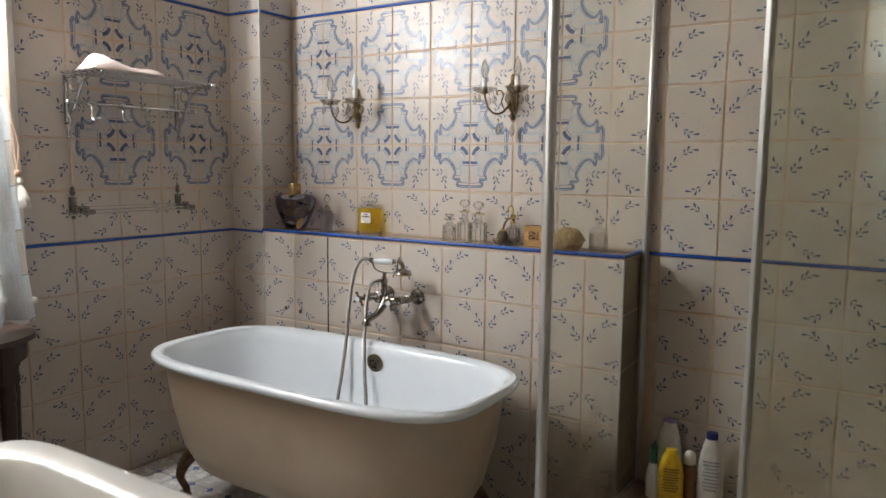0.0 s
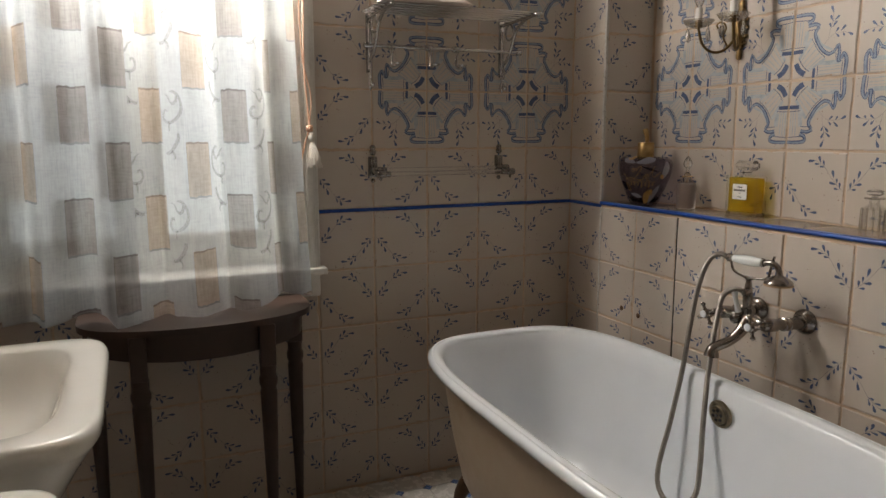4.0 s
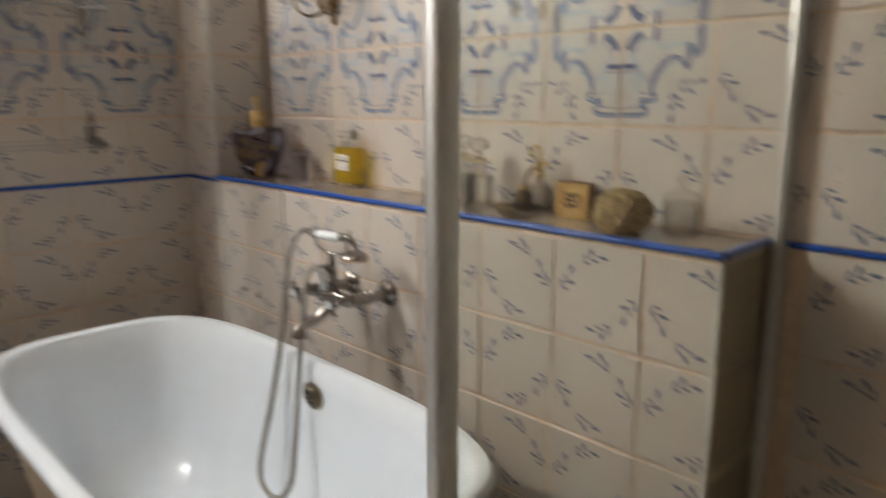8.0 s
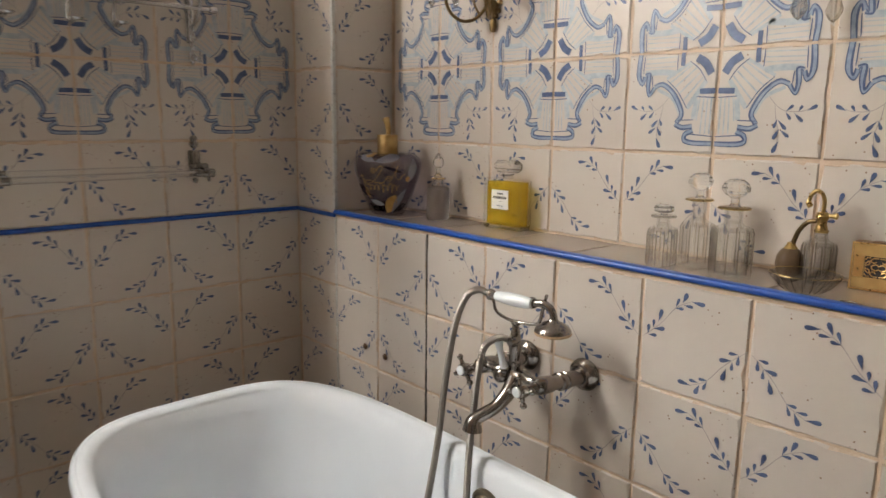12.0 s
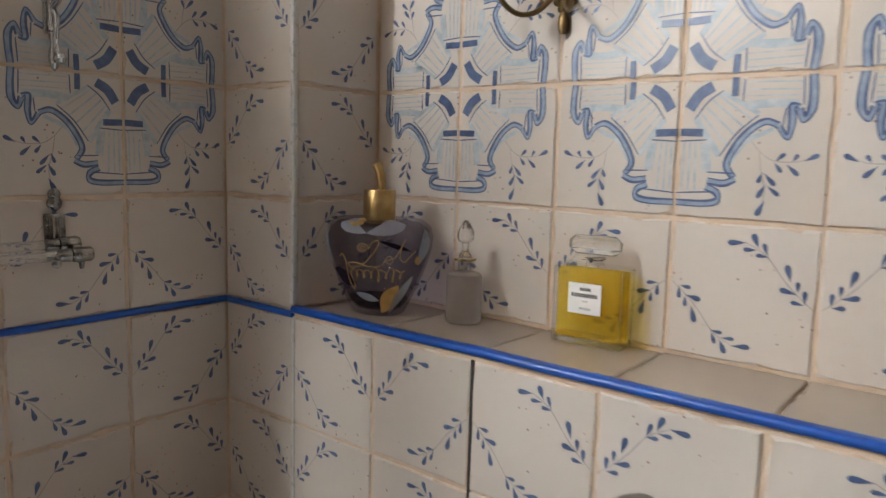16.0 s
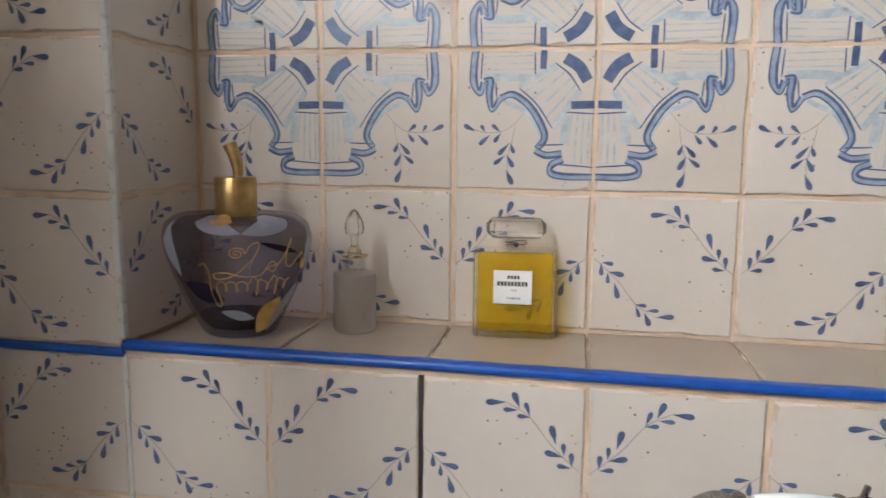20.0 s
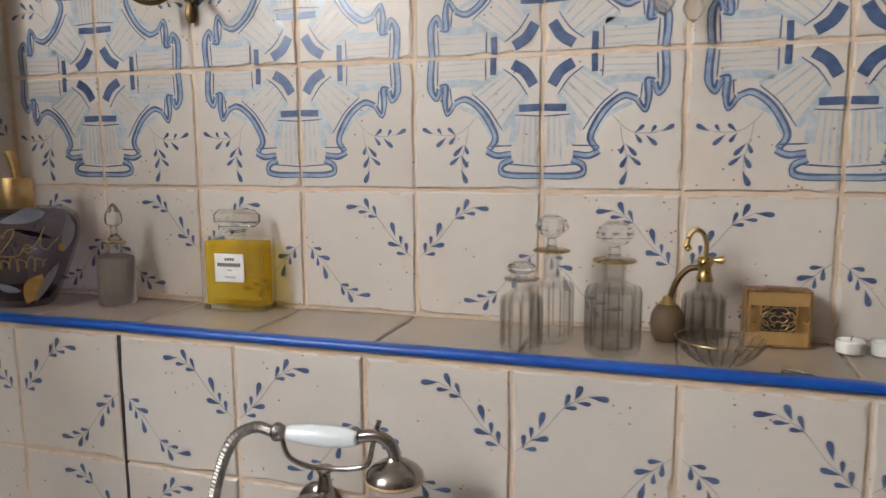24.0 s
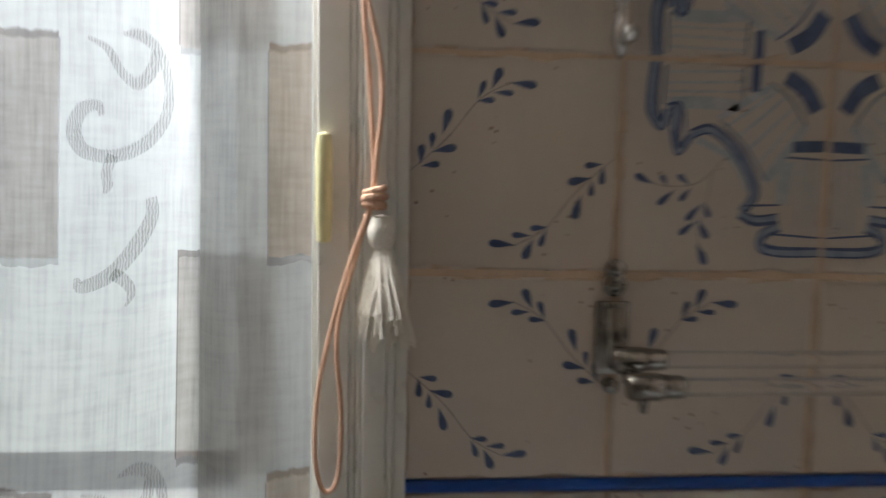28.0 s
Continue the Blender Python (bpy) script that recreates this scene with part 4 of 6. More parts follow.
for x, turn in ((0.9295, 0.55), (1.0765, 0.25)):
    tpart("cross_handle", cross_handle(x, turn))
    tpart("index_button", skewed(turned([(0.0100, 0.1675), (0.0092, 0.1695), (0.004, 0.1708), (0, 0.171)], seg=18, axis="y", at=(x, 0, 0.781))), PORCELAIN, "white porcelain button")
lever = catmull([(0.986, -0.130, 0.803), (0.984, -0.134, 0.818), (0.980, -0.137, 0.838), (0.977, -0.139, 0.856)], 4)
tpart("diverter_lever", bar(lever, [0.0060 + 0.0030 * (abs(k / 6 - 1) ** 1.5) for k in range(len(lever))], seg=14), PORCELAIN, "white porcelain diverter lever")
tpart("lever_collar", turned([(0, -0.002), (0.0095, 0), (0.0105, 0.006), (0.008, 0.011), (0, 0.012)], seg=14, at=(0.986, -0.128, 0.793)))
tpart("lever_cap", turned([(0, 0), (0.0088, 0.0), (0.0090, 0.003), (0.006, 0.006), (0, 0.007)], seg=14, at=(0.9765, -0.139, 0.8565)))
spout = catmull([(1.003, -0.115, 0.782), (1.000, -0.132, 0.755), (0.992, -0.158, 0.730), (0.980, -0.186, 0.716), (0.974, -0.198, 0.706), (0.973, -0.201, 0.688)], 5)
tpart("spout", bar(spout, [0.0175 - 0.0045 * min(1, k / 10) + 0.0065 * max(0, (k - 17) / (len(spout) - 18)) for k in range(len(spout))], seg=20))
cradle = bmesh.new()
lathe(cradle, [(0, 0.797), (0.0140, 0.798), (0.0145, 0.812), (0.0110, 0.815), (0.0128, 0.838), (0.0118, 0.855), (0.0085, 0.874), (0.0068, 0.884), (0.0100, 0.889), (0.0110, 0.893), (0, 0.894)], 22, (0.993, -0.108, 0))
tpart("cradle_post", cradle)
fork = bmesh.new()
tube(fork, catmull([(0.945, -0.124, 0.934), (0.953, -0.122, 0.908), (0.975, -0.116, 0.896), (0.998, -0.109, 0.893), (1.028, -0.106, 0.895), (1.048, -0.104, 0.902), (1.055, -0.104, 0.926), (1.060, -0.104, 0.945), (1.064, -0.104, 0.958)], 5), 0.0032, 10)
tpart("cradle_fork", fork)
hand = tpart("shower_handle", turned([(0, 0), (0.0085, 0), (0.0100, 0.006), (0.0125, 0.030), (0.0130, 0.052), (0.0115, 0.074), (0.0085, 0.086), (0, 0.086)], seg=18, axis="x", at=(0.947, -0.122, 0.9395)), PORCELAIN, "white porcelain hand shower grip")
hand.rotation_euler = (0, 0, radians(4))
for x0, s in ((0.936, 1), (1.031, 1)):
    tpart("ferrule", turned([(0, 0), (0.009, 0), (0.0115, 0.003), (0.0115, 0.007), (0.009, 0.012), (0, 0.013)], seg=16, axis="x", at=(x0, -0.126 if x0 < 1 else -0.112, 0.939)))
neck = catmull([(1.043, -0.112, 0.9395), (1.062, -0.110, 0.942), (1.077, -0.108, 0.935), (1.084, -0.107, 0.922), (1.084, -0.107, 0.912)], 5)
tpart("shower_neck", bar(neck, 0.0075, seg=14))
tpart("shower_rose", turned([(0, 0.918), (0.0080, 0.918), (0.0100, 0.914), (0.019, 0.910), (0.028, 0.904), (0.0335, 0.898), (0.0345, 0.8935), (0, 0.8935)], seg=32, at=(1.084, -0.107, 0)))
tpart("rose_plate", turned([(0, 0.8885), (0.0340, 0.8885), (0.0352, 0.8905), (0.0342, 0.8932), (0, 0.8932)], seg=32, at=(1.084, -0.107, 0)), TAN_RUBBER, "tan spray plate")


def ribbed_hose(pts, r):
    p = catmull(pts, 16)
    dense, rad = [], []
    total = 0
    for a, b in zip(p, p[1:]):
        n = max(1, int((b - a).length / 0.0018))
        for k in range(n):
            dense.append(a.lerp(b, k / n))
            rad.append(r * (1.0 if total % 2 else 0.88))
            total += 1
    return bar(dense, rad, seg=8)


hose = ribbed_hose([(0.937, -0.127, 0.939), (0.915, -0.134, 0.945), (0.887, -0.142, 0.925), (0.869, -0.155, 0.86), (0.861, -0.172, 0.74), (0.866, -0.195, 0.62), (0.874, -0.235, 0.48), (0.878, -0.272, 0.36), (0.900, -0.289, 0.305),
                    (0.948, -0.292, 0.280), (0.998, -0.289, 0.297), (1.024, -0.276, 0.345), (1.012, -0.255, 0.42), (0.982, -0.224, 0.50), (0.956, -0.192, 0.625), (0.949, -0.174, 0.72), (0.951, -0.166, 0.79), (0.958, -0.158, 0.842), (0.978, -0.140, 0.862), (0.996, -0.118, 0.857)], 0.0076)
tpart("shower_hose", hose, HOSE_METAL, "ribbed metal hose looping into the tub", smooth=25)
tpart("hose_nut", turned([(0, 0), (0.010, 0.0), (0.011, 0.008), (0.0085, 0.018), (0, 0.019)], seg=12, axis="y", at=(0.998, -0.112, 0.856)))
chain = bmesh.new()
for strand_x, count in ((0.948, 18), (0.959, 17)):
    for k in range(count):
        c = Vector((strand_x + 0.0025 * math.sin(k * 0.45), -0.293 - 0.0002 * k, 0.276 - k * 0.0056))
        side = Vector((0.0030, 0.0008, 0)) if k % 2 else Vector((0.0008, 0.0030, 0))
        link = [c + side * math.cos(a) + Vector((0, 0, 0.0046 * math.sin(a))) for a in (2 * math.pi * j / 8 for j in range(9))]
        tube(chain, link, 0.0011, 5, False)
tpart("plug_chain", chain, OLD_CHROME, "short link chain hung over the hose")
for x, z in ((0.345, 0.655), (0.435, 0.648)):
    single("wall_plug_hole", turned([(0, 0.0), (0.008, 0.0005), (0.0095, 0.003), (0.006, 0.006), (0, 0.0065)], seg=12, axis="y", at=(x, -0.0005, z)),
           BRONZE, "rusty brown screw head in the tiled wall", "screw")


# ---- things on the ledge ----
LEDGE = 1.0122


def fluted(profile, n, depth, seg_per=4, **kw):
    """A turned vessel whose wall has n flat flutes."""
    bm = bmesh.new()
    seg = n * seg_per
    rings = []
    for r, h, f in profile:
        ring = []
        for j in range(seg):
            a = 2 * math.pi * j / seg
            flute = 1 - f * depth * (0.5 - 0.5 * math.cos(2 * math.pi * j / seg_per))
            ring.append(bm.verts.new((r * flute * math.cos(a), r * flute * math.sin(a), h)))
        rings.append(ring)
    for a, b in zip(rings, rings[1:]):
        for j in range(seg):
            k = (j + 1) % seg
            bm.faces.new((a[j], a[k], b[k], b[j]))
    bm.faces.new(rings[0][::-1])
    bm.faces.new(rings[-1])
    bmesh.ops.recalc_face_normals(bm, faces=bm.faces)
    return bm


def vessel(r, body, neck_r, neck):
    """The wall from the foot to the lip."""
    wall = 0.0028
    return [(r * 0.93, 0, 0), (r, 0.004, 1), (r, body - 0.006, 1), (r * 0.95, body, 0.6), (neck_r + 0.004, body + 0.005, 0), (neck_r, body + 0.010, 0), (neck_r, neck - 0.002, 0), (neck_r - 0.0015, neck, 0),
            (neck_r - wall, neck - 0.002, 0), (neck_r - wall, body + 0.008, 0), (neck_r + 0.001, body + 0.002, 0), (r * 0.93 - wall, body - 0.005, 0), (r - wall * 1.25, body - 0.012, 0), (r - wall * 1.25, 0.014, 0), (r * 0.80, 0.0085, 0)]


def flute_ridges(r, body, n, parent, thin=0.0012):
    """The upright ridges between the flutes."""
    one = bar([(r * 0.985, 0, 0.009), (r * 0.997, 0, 0.013), (r * 0.997, 0, body - 0.008), (r * 0.93, 0, body - 0.001)], [0.0006, thin, thin, 0.0006], seg=6)
    mesh = finish(one, "flute_ridge", RIDGE)
    for k in range(n):
        ob = new("flute_ridge", mesh)
        ob.parent = parent
        ob.rotation_euler = (0, 0, 2 * math.pi * k / n)


def decanter(at, r, body, neck, total, knob_r, rz, label, gilt=True, stem=0.42):
    t = thing("glass_decanter", at, label, "perfume bottle", "cut glass toilet bottles on the ledge", rz=rz)
    neck_r = r * 0.42
    part("bottle", fluted(vessel(r, body, neck_r, neck), 12, 0.06), CUT_GLASS, t, smooth=22)
    flute_ridges(r, body, 12, t)
    part("flange", turned([(neck_r - 0.001, neck - 0.0015), (neck_r + 0.011, neck), (neck_r + 0.012, neck + 0.002), (neck_r + 0.010, neck + 0.0035), (neck_r - 0.001, neck + 0.003)], seg=28), RIDGE, t)
    if gilt:
        part("gilt_band", turned([(neck_r + 0.0120, neck - 0.0002), (neck_r + 0.0132, neck + 0.001), (neck_r + 0.0120, neck + 0.0024)], seg=32), BRASS, t, "thin gilt line on the lip")
    h, z0 = total - neck - 0.004, neck + 0.004
    knob = turned([(neck_r * 0.72, z0), (neck_r * 0.50, z0 + h * 0.10), (neck_r * 0.50, z0 + h * (stem - 0.12)), (knob_r * 0.70, z0 + h * stem), (knob_r * 0.97, z0 + h * (stem + 0.14)), (knob_r, z0 + h * 0.66), (knob_r * 0.86, z0 + h * 0.84), (knob_r * 0.50, z0 + h * 0.97), (knob_r * 0.22, z0 + h)], seg=10)
    part("stopper", knob, CRYSTAL, t, "faceted glass stopper", smooth=12)
    return t


decanter((1.203, 0.047, LEDGE), 0.0268, 0.0745, 0.095, 0.119, 0.0185, 8, "small fluted clear glass bottle with faceted stopper", False, 0.24)
decanter((1.230, 0.122, LEDGE), 0.0305, 0.0805, 0.123, 0.174, 0.0225, 3, "tall fluted clear glass bottle with faceted stopper")
decanter((1.317, 0.080, LEDGE), 0.0360, 0.0860, 0.119, 0.171, 0.0240, 14, "wide fluted clear glass bottle with gilt lip and stopper")

# heart-shaped display bottle
apple = thing("apple_perfume_bottle", (0.316, 0.098, LEDGE), "large smoky violet apple-shaped perfume bottle with gilt stalk", "perfume bottle")
APPLE = [(0, 0.004), (0.042, 0.002), (0.047, 0.006), (0.055, 0.022), (0.070, 0.055), (0.083, 0.090), (0.0915, 0.120), (0.0935, 0.142), (0.0895, 0.158), (0.076, 0.169), (0.054, 0.170), (0.034, 0.162), (0.024, 0.157)]
SX, SY = 1.11, 0.90
bm = bmesh.new()
lathe(bm, APPLE + [(0.020, 0.157), (0.030, 0.155), (0.052, 0.164), (0.072, 0.163), (0.084, 0.153), (0.0885, 0.140), (0.087, 0.119), (0.078, 0.090), (0.065, 0.056), (0.050, 0.024), (0.040, 0.012), (0, 0.011)], 48, scale=(SX, SY))
part("bottle", bm, SMOKE, apple, smooth=50)
part("perfume", turned([(0, 0.0125), (0.039, 0.0135), (0.049, 0.0255), (0.0515, 0.029), (0, 0.029)], seg=40, scale=(SX, SY)), DARK_LIQUID, apple, "dark violet perfume in the foot")
part("gilt_cap", turned([(0.0, 0.162), (0.0275, 0.162), (0.0285, 0.165), (0.0285, 0.217), (0.0272, 0.220), (0, 0.220)], seg=36), BRUSHED_GILT, apple, "brushed gilt cap")
stalk = catmull([(0.004, 0, 0.217), (0.004, 0, 0.232), (0.000, 0, 0.248), (-0.007, 0, 0.264)], 5)
part("gilt_stalk", bar(stalk, [0.0062 + 0.0035 * k / (len(stalk) - 1) for k in range(len(stalk))], seg=14), BRUSHED_GILT, apple, "curved gilt stalk")


def on_apple(u, h, lift=0.0012):
    """A place on the bottle's skin: u turns from the front, in degrees."""
    r = np.interp(h, [p[1] for p in APPLE[1:8]], [p[0] for p in APPLE[1:8]]) if h < 0.14 else np.interp(h, [0.140, 0.156, 0.167, 0.1681], [0.093, 0.088, 0.074, 0.052])
    a = radians(u + 15 - 90)
    return Vector(((r + lift) * math.cos(a) * SX, (r + lift) * math.sin(a) * SY, h))


def leaf_on_apple(u0, h0, u1, h1, width, mat, label):
    """A painted leaf laid over the curved glass."""
    bm = bmesh.new()
    n = 12
    rows = []
    for k in range(n + 1):
        t = k / n
        w = width * math.sin(math.pi * min(1, t * 1.02)) ** 0.8
        bend = 0.25 * width * math.sin(math.pi * t)
        u, h = u0 + (u1 - u0) * t, h0 + (h1 - h0) * t
        du, dh = (h1 - h0) * 700, -(u1 - u0) * 0.0014
        ln = math.hypot(du * 0.0015, dh) + 1e-6
        rows.append([bm.verts.new(on_apple(u + du / ln * (s * w) * 1.0 + bend * 60, h + dh / ln * s * w)) for s in (-1, 0, 1)])
    for a, b in zip(rows, rows[1:]):
        for j in (0, 1):
            bm.faces.new((a[j], a[j + 1], b[j + 1], b[j]))
    bmesh.ops.recalc_face_normals(bm, faces=bm.faces)
    part("painted_leaf", bm, mat, apple, label)


leaf_on_apple(-60, 0.166, -46, 0.090, 0.012, WHITE_LEAF, "white painted leaf")
leaf_on_apple(-34, 0.169, 10, 0.151, 0.009, WHITE_LEAF, "white painted leaf")
leaf_on_apple(10, 0.151, 60, 0.168, 0.010, WHITE_LEAF, "white painted leaf")
leaf_on_apple(84, 0.160, 72, 0.095, 0.014, WHITE_LEAF, "white painted leaf")
leaf_on_apple(-12, 0.044, 24, 0.033, 0.007, WHITE_LEAF, "white painted leaf")
leaf_on_apple(70, 0.078, 44, 0.010, 0.011, WHITE_LEAF, "white painted leaf")
leaf_on_apple(30, 0.010, 50, 0.062, 0.020, GOLD_INK, "gilt painted leaf")
leaf_on_apple(-20, 0.1685, 4, 0.165, 0.006, GOLD_INK, "gilt painted leaf")
leaf_on_apple(66, 0.112, 74, 0.098, 0.007, GOLD_INK, "gilt painted leaf")
leaf_on_apple(-44, 0.082, -6, 0.060, 0.014, DARK_PAINT, "dark violet painted leaf")
leaf_on_apple(22, 0.140, 58, 0.122, 0.004, DARK_PAINT, "dark violet painted stem")


def flourish(pts, thick=0.00065):
    """A gilt handwritten line, too faint to read."""
    line = catmull([(u, h * 1000, 0) for u, h in pts], 7)
    return bar([on_apple(p.x, p.y / 1000, 0.0011) for p in line], thick, seg=6)


SPIRAL = [(6 + 6.5 * (1 - k / 22) * math.cos(k * 0.62), 0.126 + 0.0085 * (1 - k / 22) * math.sin(k * 0.62)) for k in range(21)][::-1]
part("gilt_scrollwork", flourish(SPIRAL + [(16, 0.136), (22, 0.140), (21, 0.128), (12, 0.108), (2, 0.095), (-10, 0.091), (-12, 0.098), (-2, 0.100), (10, 0.095), (24, 0.096), (30, 0.106)]), GOLD_INK, apple, "gilt script flourish")
part("gilt_scrollwork", flourish([(28, 0.104), (33, 0.114), (38, 0.108), (35, 0.100), (31, 0.106), (40, 0.112), (48, 0.136), (50, 0.142), (46, 0.128), (46, 0.110), (52, 0.104), (58, 0.114), (64, 0.122)]), GOLD_INK, apple, "gilt script flourish")
WAVES = [(-8 + 62 * k / 56 + 2.6 * math.sin(math.pi * k / 4), 0.081 + (0.007 + 0.006 * (k // 8 in (3, 5))) * math.cos(math.pi * k / 4)) for k in range(57)]
part("gilt_scrollwork", flourish([(-24, 0.108), (-19, 0.112), (-16, 0.098), (-17, 0.070), (-13, 0.052), (-9, 0.058), (-12, 0.078)] + WAVES), GOLD_INK, apple, "gilt script flourish")

# small frosted bottle
fro = thing("frosted_bottle", (0.469, 0.150, LEDGE), "small frosted glass bottle with a clear pointed stopper", "perfume bottle")
part("bottle", turned([(0, 0.001), (0.0275, 0.0), (0.0305, 0.004), (0.0305, 0.076), (0.0288, 0.083), (0.0205, 0.0865), (0, 0.0865)], seg=40), FROST, fro, "frosted body")
part("neck", turned([(0.0180, 0.0872), (0.0165, 0.090), (0.0160, 0.103), (0.0172, 0.1065), (0.0185, 0.1075), (0.0185, 0.1095), (0.0125, 0.1105), (0.0120, 0.0885)], seg=28), CLEAR, fro)
part("gilt_band", turned([(0.0187, 0.1070), (0.0200, 0.1085), (0.0187, 0.1100)], seg=32), BRASS, fro, "thin gilt lip")
part("stopper", turned([(0.0115, 0.1110), (0.0095, 0.117), (0.0056, 0.122), (0.0050, 0.132), (0.0062, 0.136), (0.0128, 0.140), (0.0148, 0.147), (0.0136, 0.156), (0.0090, 0.166), (0.0042, 0.173), (0.0, 0.1755)], seg=8), CRYSTAL, fro, "faceted spire stopper", smooth=15)

# square bottle of yellow perfume
sq = thing("square_perfume_bottle", (0.697, 0.176, LEDGE), "square clear glass bottle of yellow perfume with cut stopper", "perfume bottle", rz=3)
W, D, H = 0.0585, 0.0245, 0.1225


def slab(w, d, z0, z1, cut):
    """A block with chamfered upright edges."""
    bm = bmesh.new()
    ring = [(-w + cut, -d), (w - cut, -d), (w, -d + cut), (w, d - cut), (w - cut, d), (-w + cut, d), (-w, d - cut), (-w, -d + cut)]
    a, b = [bm.verts.new((x, y, z0)) for x, y in ring], [bm.verts.new((x, y, z1)) for x, y in ring]
    for k in range(8):
        bm.faces.new((a[k], a[(k + 1) % 8], b[(k + 1) % 8], b[k]))
    bm.faces.new(a[::-1])
    bm.faces.new(b)
    return bm


shell = slab(W, D, 0, H, 0.006)
bmesh.ops.bevel(shell, geom=[e for e in shell.edges if abs(e.verts[0].co.z - e.verts[1].co.z) < 1e-6], offset=0.003, segments=2, affect="EDGES", profile=0.6)
part("bottle", shell, BOTTLE_GLASS, sq, smooth=25)
part("perfume", slab(W - 0.0061, D - 0.0050, 0.0101, H - 0.0080, 0.0045), AMBER, sq, "clear yellow perfume", smooth=25)
part("glass_base", slab(W - 0.0012, D - 0.0012, 0.0008, 0.0094, 0.005), CRYSTAL, sq, "thick clear glass base", smooth=20)
# added rods imitate the light and dark lines refracted along the bottle's edges
for sx in (-1, 1):
    for sy in (-1, 1):
        part("glass_corner", bar([(sx * (W - 0.0036), sy * (D - 0.0034), 0.0098), (sx * (W - 0.0036), sy * (D - 0.0034), H - 0.004)], 0.0021, seg=8), CRYSTAL, sq)
part("neck", turned([(0.015, H + 0.0008), (0.0135, H + 0.003), (0.0125, H + 0.010), (0.0135, H + 0.014), (0, H + 0.014)], seg=24), CLEAR, sq)
part("thread_seal", bar([(0.0152 * math.cos(a), 0.0152 * math.sin(a), H + 0.0095 + 0.0015 * math.sin(2 * a)) for a in (k * math.pi / 12 for k in range(25))], 0.0007, seg=6), INK, sq, "black thread seal round the neck")
part("seal_knot", turned([(0, 0), (0.003, 0.001), (0.0036, 0.003), (0.002, 0.005), (0, 0.0055)], seg=10, axis="y", at=(0.001, -0.0145, H + 0.0085)), INK, sq, "black wax seal")
part("thread_end", bar([(0.004, -0.0165, H + 0.009), (0.010, -0.0165, H + 0.0078)], 0.0006, seg=5), INK, sq)
part("thread_end", bar([(-0.002, -0.0165, H + 0.009), (-0.014, -0.0160, H + 0.0075)], 0.0006, seg=5), INK, sq)
st = slab(0.0415, 0.015, H + 0.0165, H + 0.0455, 0.011)
bmesh.ops.bevel(st, geom=[e for e in st.edges if abs(e.verts[0].co.z - e.verts[1].co.z) < 1e-6], offset=0.0085, segments=1, affect="EDGES")
bmesh.ops.translate(st, verts=st.verts, vec=(0.0, 0, -0.001))
part("stopper", st, CRYSTAL, sq, "emerald-cut glass stopper", smooth=5)
part("label", boxes((-0.029, 0.024, -D - 0.0012, -D - 0.0004, 0.049, 0.096)), LABEL, sq, "white paper label with worn print", smooth=0)
for x0, x1, z, h in ((-0.010, 0.008, 0.0845, 0.0045), (-0.0235, 0.019, 0.0745, 0.0060)):
    n = max(3, int((x1 - x0) / 0.0045))
    for k in range(n):
        a = x0 + (x1 - x0) * k / n
        part("print_bar", boxes((a, a + (x1 - x0) / n * 0.72, -D - 0.0016, -D - 0.0011, z, z + h)), INK, sq, smooth=0)


def word(text, x, z, height):
    """Flat lettering on the label, centred at x."""
    cu = bpy.data.curves.new("lettering", "FONT")
    cu.body, cu.size, cu.align_x, cu.extrude = text, height / 0.7, "CENTER", 0.0001
    ob = bpy.data.objects.new("lettering", cu)
    me = bpy.data.meshes.new_from_object(ob)
    bpy.data.objects.remove(ob)
    me.materials.clear()
    me.materials.append(INK)
    t = new("lettering", me)
    t.parent = sq
    t.matrix_local = Matrix.Translation((x, -D - 0.0014, z)) @ Matrix.Rotation(radians(90), 4, "X")
    t["label"] = "printed word " + text


word("PARIS", -0.001, 0.0672, 0.0025)
word("PARFUM", -0.001, 0.0552, 0.0035)

# atomizer with bulb
ato = thing("perfume_atomizer", (1.431, 0.160, LEDGE), "fluted glass atomizer with gilt tube and rubber bulb", "perfume bottle")
part("bottle", fluted(vessel(0.0275, 0.066, 0.0115, 0.0835), 12, 0.07), CUT_GLASS, ato, smooth=22)
flute_ridges(0.0275, 0.066, 12, ato)
part("collar", turned([(0, 0.0845), (0.0110, 0.0845), (0.0112, 0.089), (0.0098, 0.090), (0.0098, 0.093), (0.0085, 0.096), (0.0075, 0.104), (0.0095, 0.108), (0.0115, 0.112), (0.0095, 0.117), (0.006, 0.119), (0, 0.1195)], seg=22), BRASS, ato, "gilt collar")
tubep = catmull([(0, 0, 0.117), (0.0005, 0, 0.136), (-0.004, 0, 0.149), (-0.013, 0, 0.154), (-0.021, 0, 0.147), (-0.0245, 0, 0.133), (-0.0205, 0, 0.126)], 6)
part("spray_tube", bar(tubep, [0.0034] * (len(tubep) - 8) + [0.0042, 0.005, 0.005, 0.0042, 0.005, 0.005, 0.0048, 0.004], seg=12), BRASS, ato, "curved gilt spray tube")
part("knob", turned([(0, 0), (0.003, 0.001), (0.004, 0.008), (0.0055, 0.010), (0.0055, 0.014), (0, 0.016)], seg=12, axis="x", at=(0.009, 0, 0.114)), BRASS, ato)
hosea = catmull([(-0.009, 0, 0.103), (-0.022, 0.0, 0.100), (-0.034, 0.0, 0.086), (-0.040, 0, 0.072), (-0.044, 0, 0.056)], 5)
part("bulb_tube", bar(hosea, 0.0040, seg=10), OLD_BRASS, ato)
